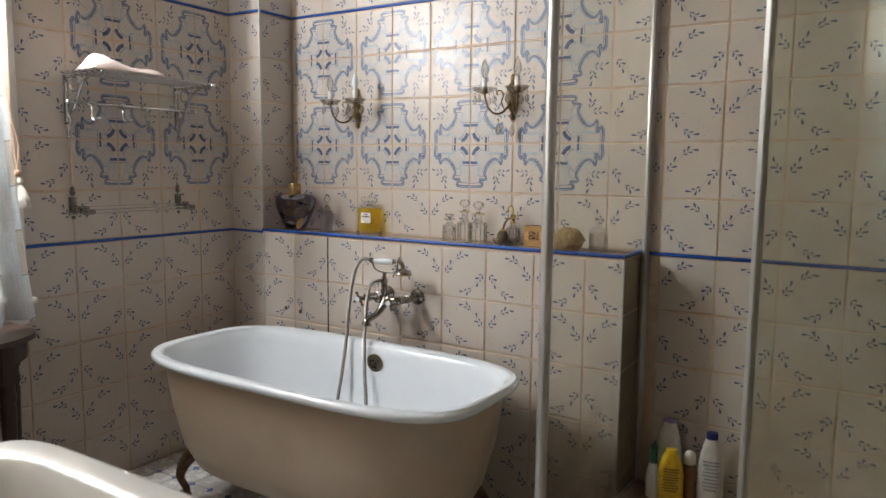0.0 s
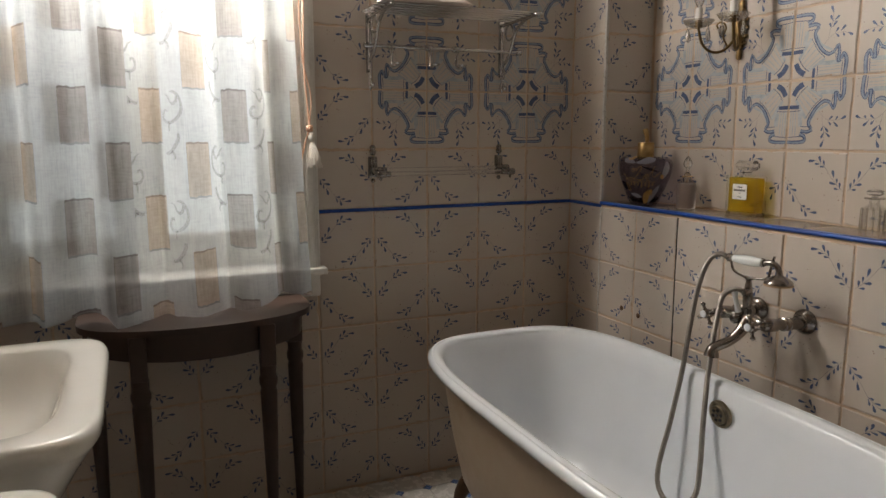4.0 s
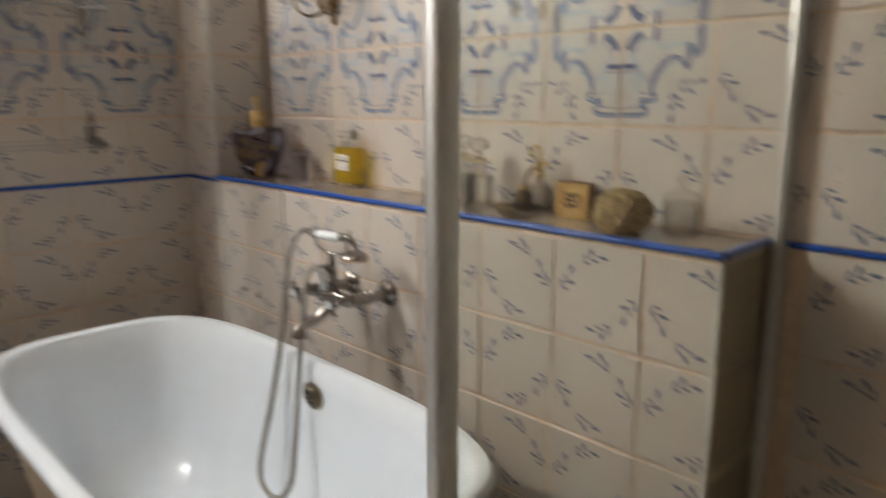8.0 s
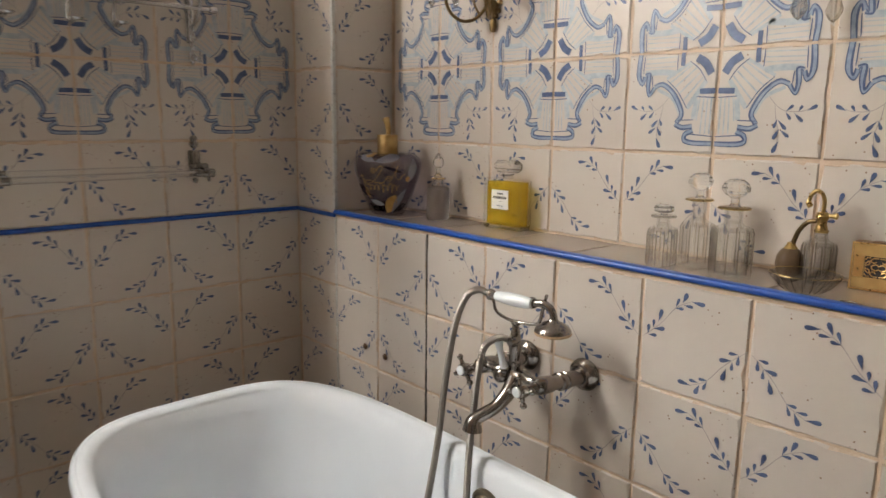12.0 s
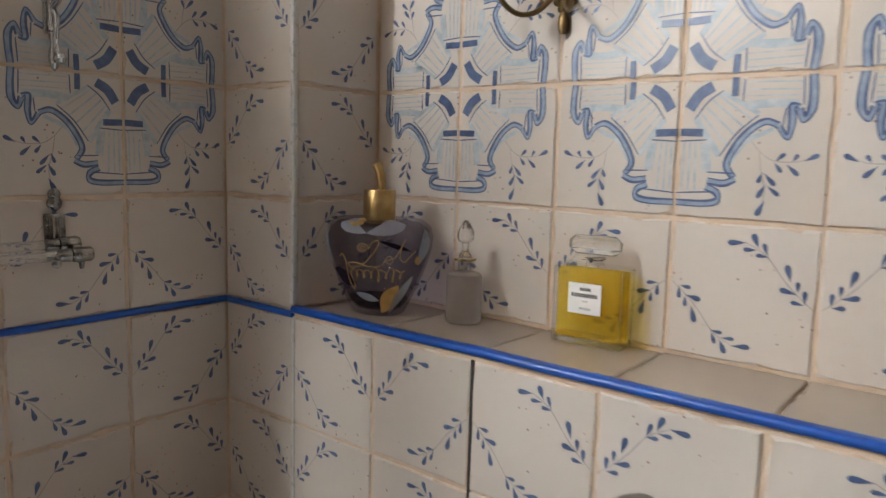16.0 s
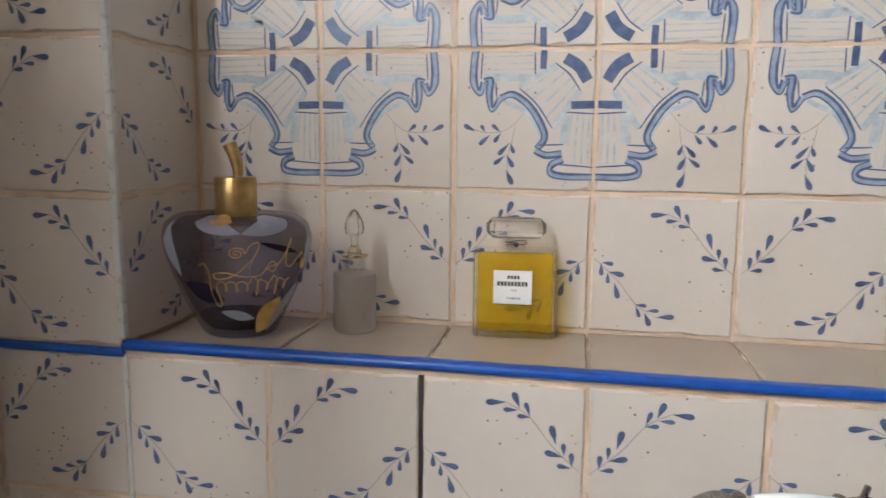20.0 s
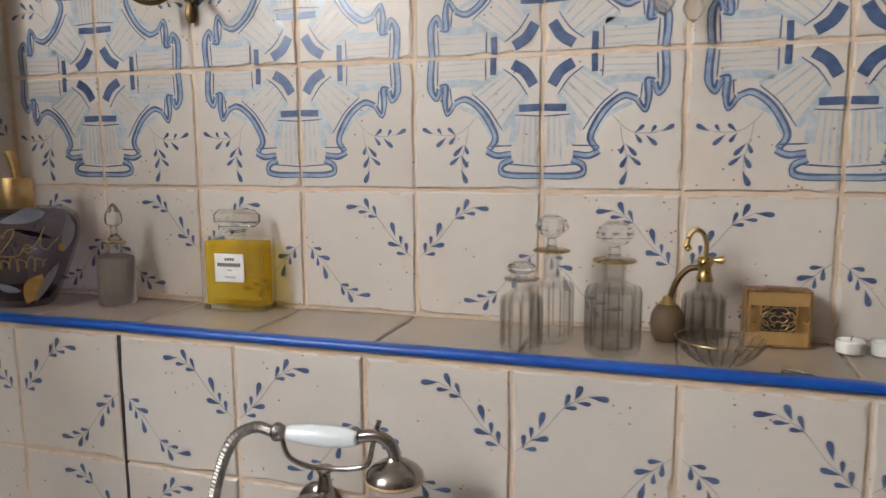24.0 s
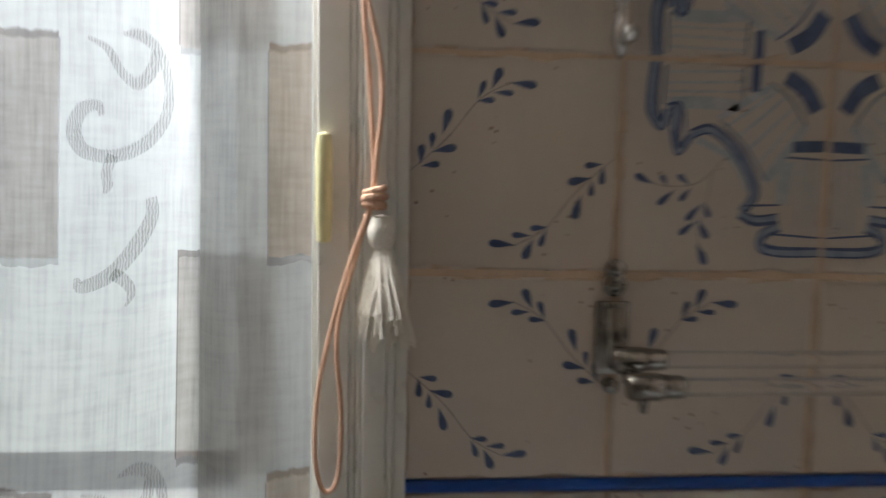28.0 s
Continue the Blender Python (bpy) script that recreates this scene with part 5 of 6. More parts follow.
part("bulb_cap", turned([(0, 0.062), (0.006, 0.062), (0.0085, 0.056), (0.012, 0.051), (0, 0.050)], seg=16, at=(-0.046, 0, 0)), BRASS, ato)
part("rubber_bulb", turned([(0, 0.002), (0.017, 0.001), (0.0215, 0.010), (0.0235, 0.024), (0.0215, 0.038), (0.0155, 0.048), (0.010, 0.052), (0, 0.0525)], seg=24, at=(-0.046, 0, 0)), RUBBER, ato, "brown rubber bulb")

# gilt-rimmed bowl
bowl = thing("glass_bowl", (1.447, 0.068, LEDGE), "shallow ribbed clear glass bowl with gilt rim", "bowl")
prof = [(0.024, 0.0, 0), (0.028, 0.002, 0.3), (0.040, 0.011, 1), (0.050, 0.024, 1), (0.0535, 0.029, 0.4), (0.0522, 0.0295, 0.4), (0.048, 0.024, 0), (0.038, 0.013, 0), (0.026, 0.0055, 0), (0.010, 0.004, 0)]
part("bowl", fluted(prof, 20, 0.05), CLEAR, bowl, smooth=30)
rib = finish(bar([(0.028, 0, 0.0025), (0.0402, 0, 0.011), (0.0502, 0, 0.024), (0.0530, 0, 0.028)], 0.0009, seg=5), "rib", RIDGE)
for k in range(20):
    ob = new("rib", rib)
    ob.parent = bowl
    ob.rotation_euler = (0, 0, 2 * math.pi * k / 20)
part("gilt_rim", bar([(0.0530 * math.cos(a), 0.0530 * math.sin(a), 0.0302) for a in (2 * math.pi * k / 40 for k in range(41))], 0.0005, seg=6, caps=False), BRASS, bowl, "thin gilt rim")

# gold soap box
soap = thing("gold_gift_box", (1.524, 0.158, LEDGE), "small brown card box with gold bars and black scroll panel", "box", rz=5)
part("box_body", boxes((-0.041, 0.041, 0.001, 0.030, 0, 0.0775), bevel=0.0015), BROWN_CARD, soap)
part("gold_border", boxes((-0.041, -0.0385, -0.001, 0.0008, 0.0, 0.0775), (0.0385, 0.041, -0.001, 0.0008, 0.0, 0.0775), (-0.0385, 0.0385, -0.001, 0.0008, 0.0, 0.0025), (-0.0385, 0.0385, -0.001, 0.0008, 0.075, 0.0775)), GOLD_FOIL, soap, "gold foil border", smooth=0)
part("face_panel", boxes((-0.0380, 0.0380, -0.0002, 0.0008, 0.0030, 0.0745)), GOLD_DULL, soap, "dull gold panel", smooth=0)
part("black_square", boxes((-0.0205, 0.0205, -0.0012, -0.0004, 0.022, 0.056)), BLACK, soap, "black centre panel", smooth=0)
for x0, x1 in ((-0.0360, -0.0225), (0.0225, 0.0360)):
    part("gold_bar", boxes((x0, x1, -0.0012, -0.0004, 0.021, 0.057), bevel=0.0003), GOLD_FOIL, soap, "ribbed gold foil bar", smooth=0)
part("lid_tab", boxes((-0.014, 0.014, 0.006, 0.024, 0.0778, 0.0795), bevel=0.0005), BROWN_CARD, soap)
for qx in (-1, 1):
    for qz in (-1, 1):
        def q(x, z):
            return (qx * x, -0.0016, 0.039 + qz * z * 0.78)
        for line in ([q(0.001, 0.019), q(0.008, 0.0185), q(0.012, 0.013), q(0.008, 0.009), q(0.004, 0.012)], [q(0.019, 0.001), q(0.0185, 0.008), q(0.014, 0.0125), q(0.0135, 0.006), q(0.017, 0.004)],
                     [q(0.0, 0.003), q(0.004, 0.006), q(0.009, 0.004), q(0.011, 0.0)], [q(0.012, 0.0195), q(0.017, 0.0190), q(0.0195, 0.015)]):
            part("gold_scroll", bar(catmull(line, 5), 0.0010, seg=5), GOLD_FOIL, soap)

# sponge
bm = bmesh.new()
bmesh.ops.create_icosphere(bm, subdivisions=6, radius=1.0)
for v in bm.verts:
    p = v.co.copy()
    pore = max(0.0, 1 - noise.voronoi(p * 6.5)[0][0] / 0.30) ** 0.6
    fine = max(0.0, 1 - noise.voronoi(p * 13 + Vector((4, 1, 2)))[0][0] / 0.32) ** 0.7
    lump = 1 + 0.06 * noise.noise(p * 2.2) + 0.05 * noise.noise(p * 9) - 0.17 * pore - 0.07 * fine
    v.co = Vector((p.x * 0.060, p.y * 0.053, p.z * 0.048)) * lump
zmin = min(v.co.z for v in bm.verts)
for v in bm.verts:
    v.co.z = max(v.co.z, zmin + 0.010) - (zmin + 0.010)
single("bath_sponge", bm, SPONGE, "round tan natural sea sponge on the ledge", "sponge", m=pose(1.694, 0.088, LEDGE), smooth=60)

# lidded jar
jar = thing("glass_jar", (1.803, 0.112, LEDGE), "fluted clear glass jar with a knobbed lid", "jar")
part("jar", fluted([(0.029, 0, 0), (0.033, 0.003, 1), (0.033, 0.066, 1), (0.0320, 0.0688, 0), (0.0295, 0.066, 0), (0.0292, 0.012, 0), (0.024, 0.008, 0)], 14, 0.06), CUT_GLASS, jar, smooth=22)
flute_ridges(0.033, 0.069, 14, jar)
part("lid", fluted([(0.027, 0.069, 0), (0.0345, 0.0698, 1), (0.0345, 0.080, 1), (0.031, 0.085, 0.5), (0.016, 0.091, 0), (0.008, 0.094, 0), (0.0075, 0.098, 0), (0.011, 0.103, 0), (0.0135, 0.110, 0), (0.011, 0.117, 0), (0.004, 0.1205, 0)], 14, 0.05), CLEAR, jar, "glass lid with round knob", smooth=30)

# tealights and hair clip
for x, y in ((1.611, 0.160), (1.651, 0.158)):
    tl = thing("tealight", (x, y, LEDGE), "small white tealight candle in a clear cup", "candle", "tealights on the ledge")
    part("wax", turned([(0, 0.001), (0.0165, 0.001), (0.0175, 0.003), (0.0175, 0.015), (0.016, 0.0165), (0, 0.0155)], seg=24), WAX, tl)
    part("cup", turned([(0.0182, 0.0005), (0.0186, 0.002), (0.0188, 0.0195), (0.0183, 0.0197), (0.0180, 0.003)], seg=24), CLEAR, tl, "clear plastic cup")
    part("wick", bar([(0, 0, 0.0145), (0.0006, 0, 0.019), (0.0015, 0, 0.0225)], 0.0007, seg=5), INK, tl)
clip = thing("hair_clip", (1.531, 0.035, LEDGE), "small dark metal snap hair clip lying on the ledge", "hair clip", rz=-14)
part("clip_frame", bar([(0.0165 * math.cos(a) - 0.002, 0.0062 * math.sin(a) * (1 - 0.35 * math.cos(a)), 0.002 + 0.001 * math.sin(a)) for a in (2 * math.pi * k / 28 for k in range(29))], 0.0013, seg=6, caps=False), NICKEL, clip)
part("clip_tongue", boxes((-0.014, 0.011, -0.0016, 0.0016, 0.0030, 0.0038), bevel=0.0003), NICKEL, clip)


# ---- sconces ----
def sconce(x, z, label, opal=False, drops=()):
    t = thing("wall_sconce", (x, NICHE - 0.0008, z), label, "wall lamp", "crystal wall sconces in the niche")
    plate = bmesh.new()
    lathe(plate, [(0, 0.0), (0.020, 0.0), (0.026, 0.006), (0.024, 0.014), (0.016, 0.020), (0.009, 0.026), (0, 0.028)], 20, (0, 0, 0.075), "y", scale=(0.8, 2.4))
    for k in range(14):
        a = 2 * math.pi * k / 14
        rr = 0.021
        lathe(plate, [(0, 0.0), (0.007, 0.002), (0.006, 0.010), (0, 0.014)], 8, (rr * math.cos(a), 0, 0.075 + 0.058 * math.sin(a)), "y")
    lathe(plate, [(0, 0), (0.010, 0.002), (0.012, 0.010), (0, 0.018)], 10, (0, 0, 0.145), "y", scale=(0.8, 1.6))
    lathe(plate, [(0, 0), (0.009, 0.002), (0.010, 0.012), (0, 0.020)], 10, (0, 0, -0.004), "y", scale=(0.8, 1.8))
    part("back_plate", plate, OLD_BRASS, t, "cast tarnished brass back plate")
    for s in (-1, 1):
        tipx, tipy, tipz = s * 0.071 - 0.003, -0.108, 0.092
        arm = catmull([(0, -0.020, 0.060), (s * 0.012, -0.030, 0.030), (s * 0.030, -0.048, 0.008), (s * 0.048, -0.074, 0.006), (s * 0.064, -0.098, 0.030), (tipx, tipy, tipz - 0.012)], 6)
        part("arm", bar(arm, 0.0042, seg=10), OLD_BRASS, t, "curved tarnished brass arm")
        part("drip_pan", turned([(0.007, 0.0), (0.020, 0.002), (0.038, 0.010), (0.049, 0.024), (0.0475, 0.0245), (0.036, 0.0125), (0.019, 0.0045), (0.007, 0.003)], seg=14, at=(tipx, tipy, tipz - 0.014)), RIDGE, t, "scalloped glass drip pan", smooth=15)
        part("candle_cup", turned([(0, -0.012), (0.010, -0.010), (0.012, 0.004), (0.0095, 0.010), (0, 0.010)], seg=16, at=(tipx, tipy, tipz)), OLD_BRASS, t)
        part("candle_sleeve", turned([(0, 0.010), (0.0108, 0.010), (0.0108, 0.046), (0.0095, 0.048), (0, 0.048)], seg=18, at=(tipx, tipy, tipz)), WAX, t, "white candle sleeve")
        part("candle_bulb", turned([(0.006, 0.0485), (0.008, 0.054), (0.0145, 0.066), (0.0165, 0.078), (0.0135, 0.094), (0.0072, 0.110), (0.003, 0.120), (0, 0.123)], seg=18, at=(tipx, tipy, tipz)), PORCELAIN if opal and s > 0 else RIDGE, t, "white opal bulb" if opal and s > 0 else "clear flame-shaped bulb")
        for k, (dx, dy) in enumerate(((0.042, 0), (0.0, 0.042), (-0.042, 0), (0.0, -0.042))):
            hang = (tipx + dx, tipy + dy, tipz - 0.008)
            part("crystal_bead", turned([(0, 0.0), (0.0045, 0.0035), (0.0045, 0.0055), (0, 0.009)], seg=8, at=(hang[0], hang[1], hang[2] - 0.007)), CRYSTAL, t, smooth=10)
            part("crystal_drop", turned([(0, 0.0), (0.0085, 0.010), (0.0100, 0.017), (0.0072, 0.028), (0.0020, 0.037), (0, 0.038)], seg=8, at=(hang[0], hang[1], hang[2] - 0.047), scale=(1, 0.6)), RIDGE, t, smooth=10)
        curl = catmull([(s * 0.020, -0.036, 0.020), (s * 0.030, -0.046, 0.050), (s * 0.024, -0.042, 0.078), (s * 0.034, -0.050, 0.096), (s * 0.046, -0.058, 0.088), (s * 0.042, -0.056, 0.076)], 5)
        part("arm_scroll", bar(curl, 0.0026, seg=8), OLD_BRASS, t)
    for dx, dy, dz, top in drops:
        part("drop_link", bar([(dx, dy, dz + 0.049), (dx, dy, top)], 0.0007, seg=5), OLD_BRASS, t)
        part("crystal_bead", turned([(0, 0.0), (0.005, 0.004), (0.005, 0.007), (0, 0.011)], seg=8, at=(dx, dy, dz + 0.055)), RIDGE, t, smooth=10)
        part("crystal_drop", turned([(0, 0.0), (0.008, 0.006), (0.0135, 0.015), (0.0145, 0.021), (0.010, 0.034), (0.0035, 0.046), (0, 0.049)], seg=8, at=(dx, dy, dz), scale=(1, 0.6)), RIDGE, t, "pear-shaped cut crystal drop", smooth=10)
    return t


sconce(0.607, 1.509, "two-arm tarnished brass wall sconce with one opal bulb", True)
sconce(1.396, 1.524, "two-arm tarnished brass wall sconce with crystal drops", False, ((-0.030, -0.070, -0.081, 0.004), (0.008, -0.024, -0.084, 0.012)))

# ---- towel rack on the window wall ----
rack = thing("towel_rack", (0, -0.56, 1.42), "chrome wall rack with bar shelf, hook rail and scrolled brackets", "towel rack")


def rp(name, bm, mat=CHROME, label="", smooth=40):
    bmesh.ops.translate(bm, verts=bm.verts, vec=(0, 0.56, -1.42))
    return part(name, bm, mat, rack, label, smooth=smooth)


for y in (-0.808, -0.312):
    bm = bmesh.new()
    box(bm, 0.0005, 0.006, y - 0.011, y + 0.011, 1.462, 1.655, 0.002)
    tube(bm, catmull([(0.006, y, 1.475), (0.012, y, 1.50), (0.010, y, 1.56), (0.012, y, 1.62)], 4), 0.0065, 10)
    lathe(bm, [(0, 1.405), (0.005, 1.411), (0.009, 1.424), (0.0075, 1.437), (0.0045, 1.447), (0.007, 1.456), (0.007, 1.464), (0, 1.468)], 12, (0.012, y, 0))
    rp("bracket_plate", bm)
    rp("bracket_arm", bar(catmull([(0.010, y, 1.500), (0.050, y, 1.522), (0.082, y, 1.565), (0.112, y, 1.612), (0.170, y, 1.640), (0.235, y, 1.646)], 5), 0.0055, seg=10), label="scrolled bracket arm")
    rp("shelf_arm", bar([(0.004, y, 1.642), (0.235, y, 1.648)], 0.0055, seg=10))
    ring = [(0.062 + 0.026 * math.cos(a), y, 1.612 + 0.026 * math.sin(a)) for a in (2 * math.pi * k / 20 for k in range(21))]
    rp("bracket_ring", bar(ring, 0.0035, seg=8, caps=False))
    rp("finial", turned([(0, 0), (0.007, 0.001), (0.009, 0.008), (0.006, 0.015), (0, 0.018)], seg=12, axis="x", at=(0.233, y, 1.648)))
for k in range(6):
    x = 0.030 + k * 0.038
    rp("shelf_bar", bar([(x, -0.840, 1.655), (x, -0.275, 1.655)], 0.0038, seg=10))
rp("hook_rail", bar([(0.066, -0.835, 1.545), (0.066, -0.275, 1.545)], 0.0060, seg=12))
for y in (-0.835, -0.275):
    rp("rail_knob", bar([(0.066, y - 0.012, 1.545), (0.066, y - 0.008, 1.545), (0.066, y + 0.008, 1.545), (0.066, y + 0.012, 1.545)], [0.004, 0.0095, 0.0095, 0.004], seg=14))
for y in (-0.752, -0.618, -0.520):
    hk = bar([(0.066, y - 0.013, 1.545), (0.066, y - 0.010, 1.545), (0.066, y + 0.010, 1.545), (0.066, y + 0.013, 1.545)], [0.008, 0.0105, 0.0105, 0.008], seg=14)
    rp("hook_collar", hk)
    shank = catmull([(0.072, y, 1.541), (0.083, y - 0.003, 1.526), (0.085, y - 0.006, 1.505), (0.088, y - 0.006, 1.488), (0.099, y - 0.004, 1.480), (0.112, y, 1.484)], 5)
    rp("hook", bar(shank, [0.0034 + 0.0016 * math.sin(math.pi * k / (len(shank) - 1)) for k in range(len(shank))], seg=12))
    cup = turned([(0, -0.004), (0.008, -0.003), (0.0125, 0.001), (0.0135, 0.004), (0.0120, 0.0045), (0.006, 0.002), (0, 0.0015)], seg=18, at=(0.116, y + 0.002, 1.486), scale=(0.8, 1.2))
    rp("hook_cup", cup)
for y in (-0.808, -0.312):
    curl = catmull([(0.012, y, 1.500), (0.026, y, 1.486), (0.030, y - 0.003, 1.462), (0.025, y - 0.002, 1.440), (0.031, y, 1.428)], 5)
    rp("bracket_curl", bar(curl, [0.0050 - 0.0018 * k / (len(curl) - 1) for k in range(len(curl))], seg=10))
    rp("curl_knob", turned([(0, -0.0085), (0.006, -0.0065), (0.0088, 0), (0.006, 0.0065), (0, 0.0085)], seg=14, at=(0.034, y, 1.424)))

# folded towel
towel = bmesh.new()
NX, NY = 14, 26


def towel_top(u, v):
    """u from back to front, v along the shelf."""
    edge = min(1.0, 6 * u, 6 * (1 - u)) ** 0.5 * min(1.0, 8 * v, 8 * (1 - v)) ** 0.5
    heap = 0.022 + 0.046 * math.exp(-((v - 0.72) / 0.16) ** 2 - ((u - 0.42) / 0.3) ** 2) + 0.012 * math.sin(7 * v + 3 * u)
    return 1.6605 + edge * (heap + 0.006 * noise.noise(Vector((u * 5, v * 7, 1))))


def towel_xy(u, v):
    return 0.035 + 0.215 * u + 0.012 * math.sin(5 * v), -0.545 - 0.275 * v + 0.05 * (0.5 - u) * v + 0.006 * math.sin(9 * u)


top = [[towel.verts.new((*towel_xy(a / NX, b / NY), towel_top(a / NX, b / NY))) for b in range(NY + 1)] for a in range(NX + 1)]
low = [[towel.verts.new((*towel_xy(a / NX, b / NY), 1.6598)) for b in range(NY + 1)] for a in range(NX + 1)]
for a in range(NX):
    for b in range(NY):
        towel.faces.new((top[a][b], top[a + 1][b], top[a + 1][b + 1], top[a][b + 1]))
        towel.faces.new((low[a][b], low[a][b + 1], low[a + 1][b + 1], low[a + 1][b]))
for b in range(NY):
    towel.faces.new((top[0][b], top[0][b + 1], low[0][b + 1], low[0][b]))
    towel.faces.new((top[NX][b + 1], top[NX][b], low[NX][b], low[NX][b + 1]))
for a in range(NX):
    towel.faces.new((top[a + 1][0], top[a][0], low[a][0], low[a + 1][0]))
    towel.faces.new((top[a][NY], top[a + 1][NY], low[a + 1][NY], low[a][NY]))
bmesh.ops.recalc_face_normals(towel, faces=towel.faces)
single("folded_towel", towel, TOWEL, "crumpled pale pink towel folded on the rack shelf", "towel", smooth=70)

# ---- double glass towel rail ----
rail = thing("towel_rail", (0, -0.56, 1.15), "double glass towel rail on tarnished chrome brackets", "towel rail")


def lp(name, bm, mat=CHROME, label="", smooth=40):
    bmesh.ops.translate(bm, verts=bm.verts, vec=(0, 0.56, -1.15))
    return part(name, bm, mat, rail, label, smooth=smooth)


for y, s in ((-0.802, 1), (-0.318, 1)):
    bm = bmesh.new()
    box(bm, 0.0005, 0.006, y - 0.0165, y + 0.0165, 1.116, 1.186, 0.003)
    box(bm, 0.005, 0.010, y - 0.0105, y + 0.0105, 1.122, 1.180, 0.0025)
    lathe(bm, [(0, 0), (0.011, 0.001), (0.012, 0.006), (0.007, 0.010), (0, 0.011)], 14, (0, y, 1.202), "x")
    lathe(bm, [(0, 0), (0.009, 0.001), (0.010, 0.006), (0.005, 0.010), (0, 0.011)], 14, (0, y, 1.216), "x")
    lathe(bm, [(0, 0), (0.007, 0.001), (0.008, 0.006), (0, 0.010)], 14, (0, y, 1.105), "x")
    tube(bm, [(0.007, y, 1.125), (0.010, y, 1.150), (0.007, y, 1.180)], 0.0065, 10)
    lp("wall_plate", bm, OLD_CHROME)
    lp("rail_arm", bar([(0.007, y, 1.128), (0.045, y, 1.132), (0.094, y, 1.130)], 0.0065, seg=12), OLD_CHROME)
    side = 1 if y < -0.5 else -1
    for xk, zk in ((0.050, 1.142), (0.092, 1.130)):
        lp("rod_collar", bar([(xk, y - 0.014, zk), (xk, y - 0.011, zk), (xk, y + 0.013, zk), (xk, y + 0.016, zk)], [0.0095, 0.0115, 0.0115, 0.0095], seg=16), OLD_CHROME)
        lp("rod_socket", bar([(xk, y + side * 0.0165, zk), (xk, y + side * 0.030, zk), (xk, y + side * 0.033, zk)], [0.0100, 0.0096, 0.0088], seg=16), OLD_CHROME)
        lp("finial", bar([(xk, y, zk - 0.0105), (xk, y, zk - 0.022)], [0.005, 0.003], seg=10), OLD_CHROME)
for xk, zk in ((0.050, 1.142), (0.092, 1.130)):
    lp("glass_rod", bar([(xk, -0.775, zk), (xk, -0.345, zk)], 0.0080, seg=16), CRYSTAL, "clear glass rod")

# ---- curtain, cord, console ----
def drape(u, v, out=0.0):
    """A point of the gathered sheer: u from its outer edge inwards, v from rod to hem."""
    z_top, z_hem = 2.66, 0.752
    z = z_top + (z_hem + 0.012 * math.sin(23 * u) + 0.018 * math.sin(9 * u + 1) - z_top) * v
    deep = 0.030 + 0.022 * v
    fold = deep * math.sin(2 * math.pi * (6.2 * u + 0.16 * math.sin(7 * u)) + 0.6 * v) + 0.006 * math.sin(2 * math.pi * 15 * u + 2 * v)
    belly = 0.085 + 0.125 * v ** 3 - 0.035 * math.exp(-u * 9)
    y = -1.081 - 0.979 * (u + 0.012 * math.sin(12.4 * math.pi * u)) + 0.03 * v * (0.5 - u)
    return Vector((belly + fold * min(1.0, 0.25 + 3 * u) + out, y + 1.57, z - 0.75))


RUN = [0.0]
for k in range(190):
    RUN.append(RUN[-1] + (drape((k + 1) / 190, 0.5) - drape(k / 190, 0.5)).length)


def panel(a0, a1, out, strip, nv=48):
    """Cloth from step a0 to a1; strip turns the run along the cloth into patch columns."""
    bm = bmesh.new()
    uvl = bm.loops.layers.uv.new("UVMap")
    grid = [[bm.verts.new(drape(a / 190, b / nv, out)) for b in range(nv + 1)] for a in range(a0, a1 + 1)]
    for a in range(a1 - a0):
        for b in range(nv):
            f = bm.faces.new((grid[a][b], grid[a + 1][b], grid[a + 1][b + 1], grid[a][b + 1]))
            for loop, (i, j) in zip(f.loops, ((a, b), (a + 1, b), (a + 1, b + 1), (a, b + 1))):
                loop[uvl].uv = (strip(RUN[a0 + i]), (grid[i][j].co.z - 0.497) / 0.153 + 20)
    return bm


def on_cloth(run, z, out):
    """The place on the cloth at a run along it and a height."""
    k = min(range(190), key=lambda i: abs(RUN[i] - run))
    u = (k + (run - RUN[k]) / max(RUN[k + 1] - RUN[k], 1e-4)) / 190
    return drape(u, (2.66 - z) / (2.66 - 0.752), out)


SCROLLS = (([(272, 348), (262, 325), (230, 330), (212, 372), (232, 425), (300, 447), (380, 425), (432, 370), (445, 290), (420, 205), (370, 162), (320, 158)], (9, 16, 22, 22, 20, 20, 24, 22, 16, 18, 20, 4)),
           ([(240, 165), (285, 195), (318, 250), (362, 278), (400, 240), (398, 200)], (4, 12, 14, 20, 24, 8)),
           ([(300, 445), (285, 480), (287, 515), (280, 532)], (20, 16, 16, 4)),
           ([(400, 560), (400, 610), (360, 670), (300, 722), (235, 738), (222, 715)], (20, 26, 30, 26, 20, 6)),
           ([(300, 722), (330, 745), (350, 780), (335, 808)], (18, 18, 16, 4)))


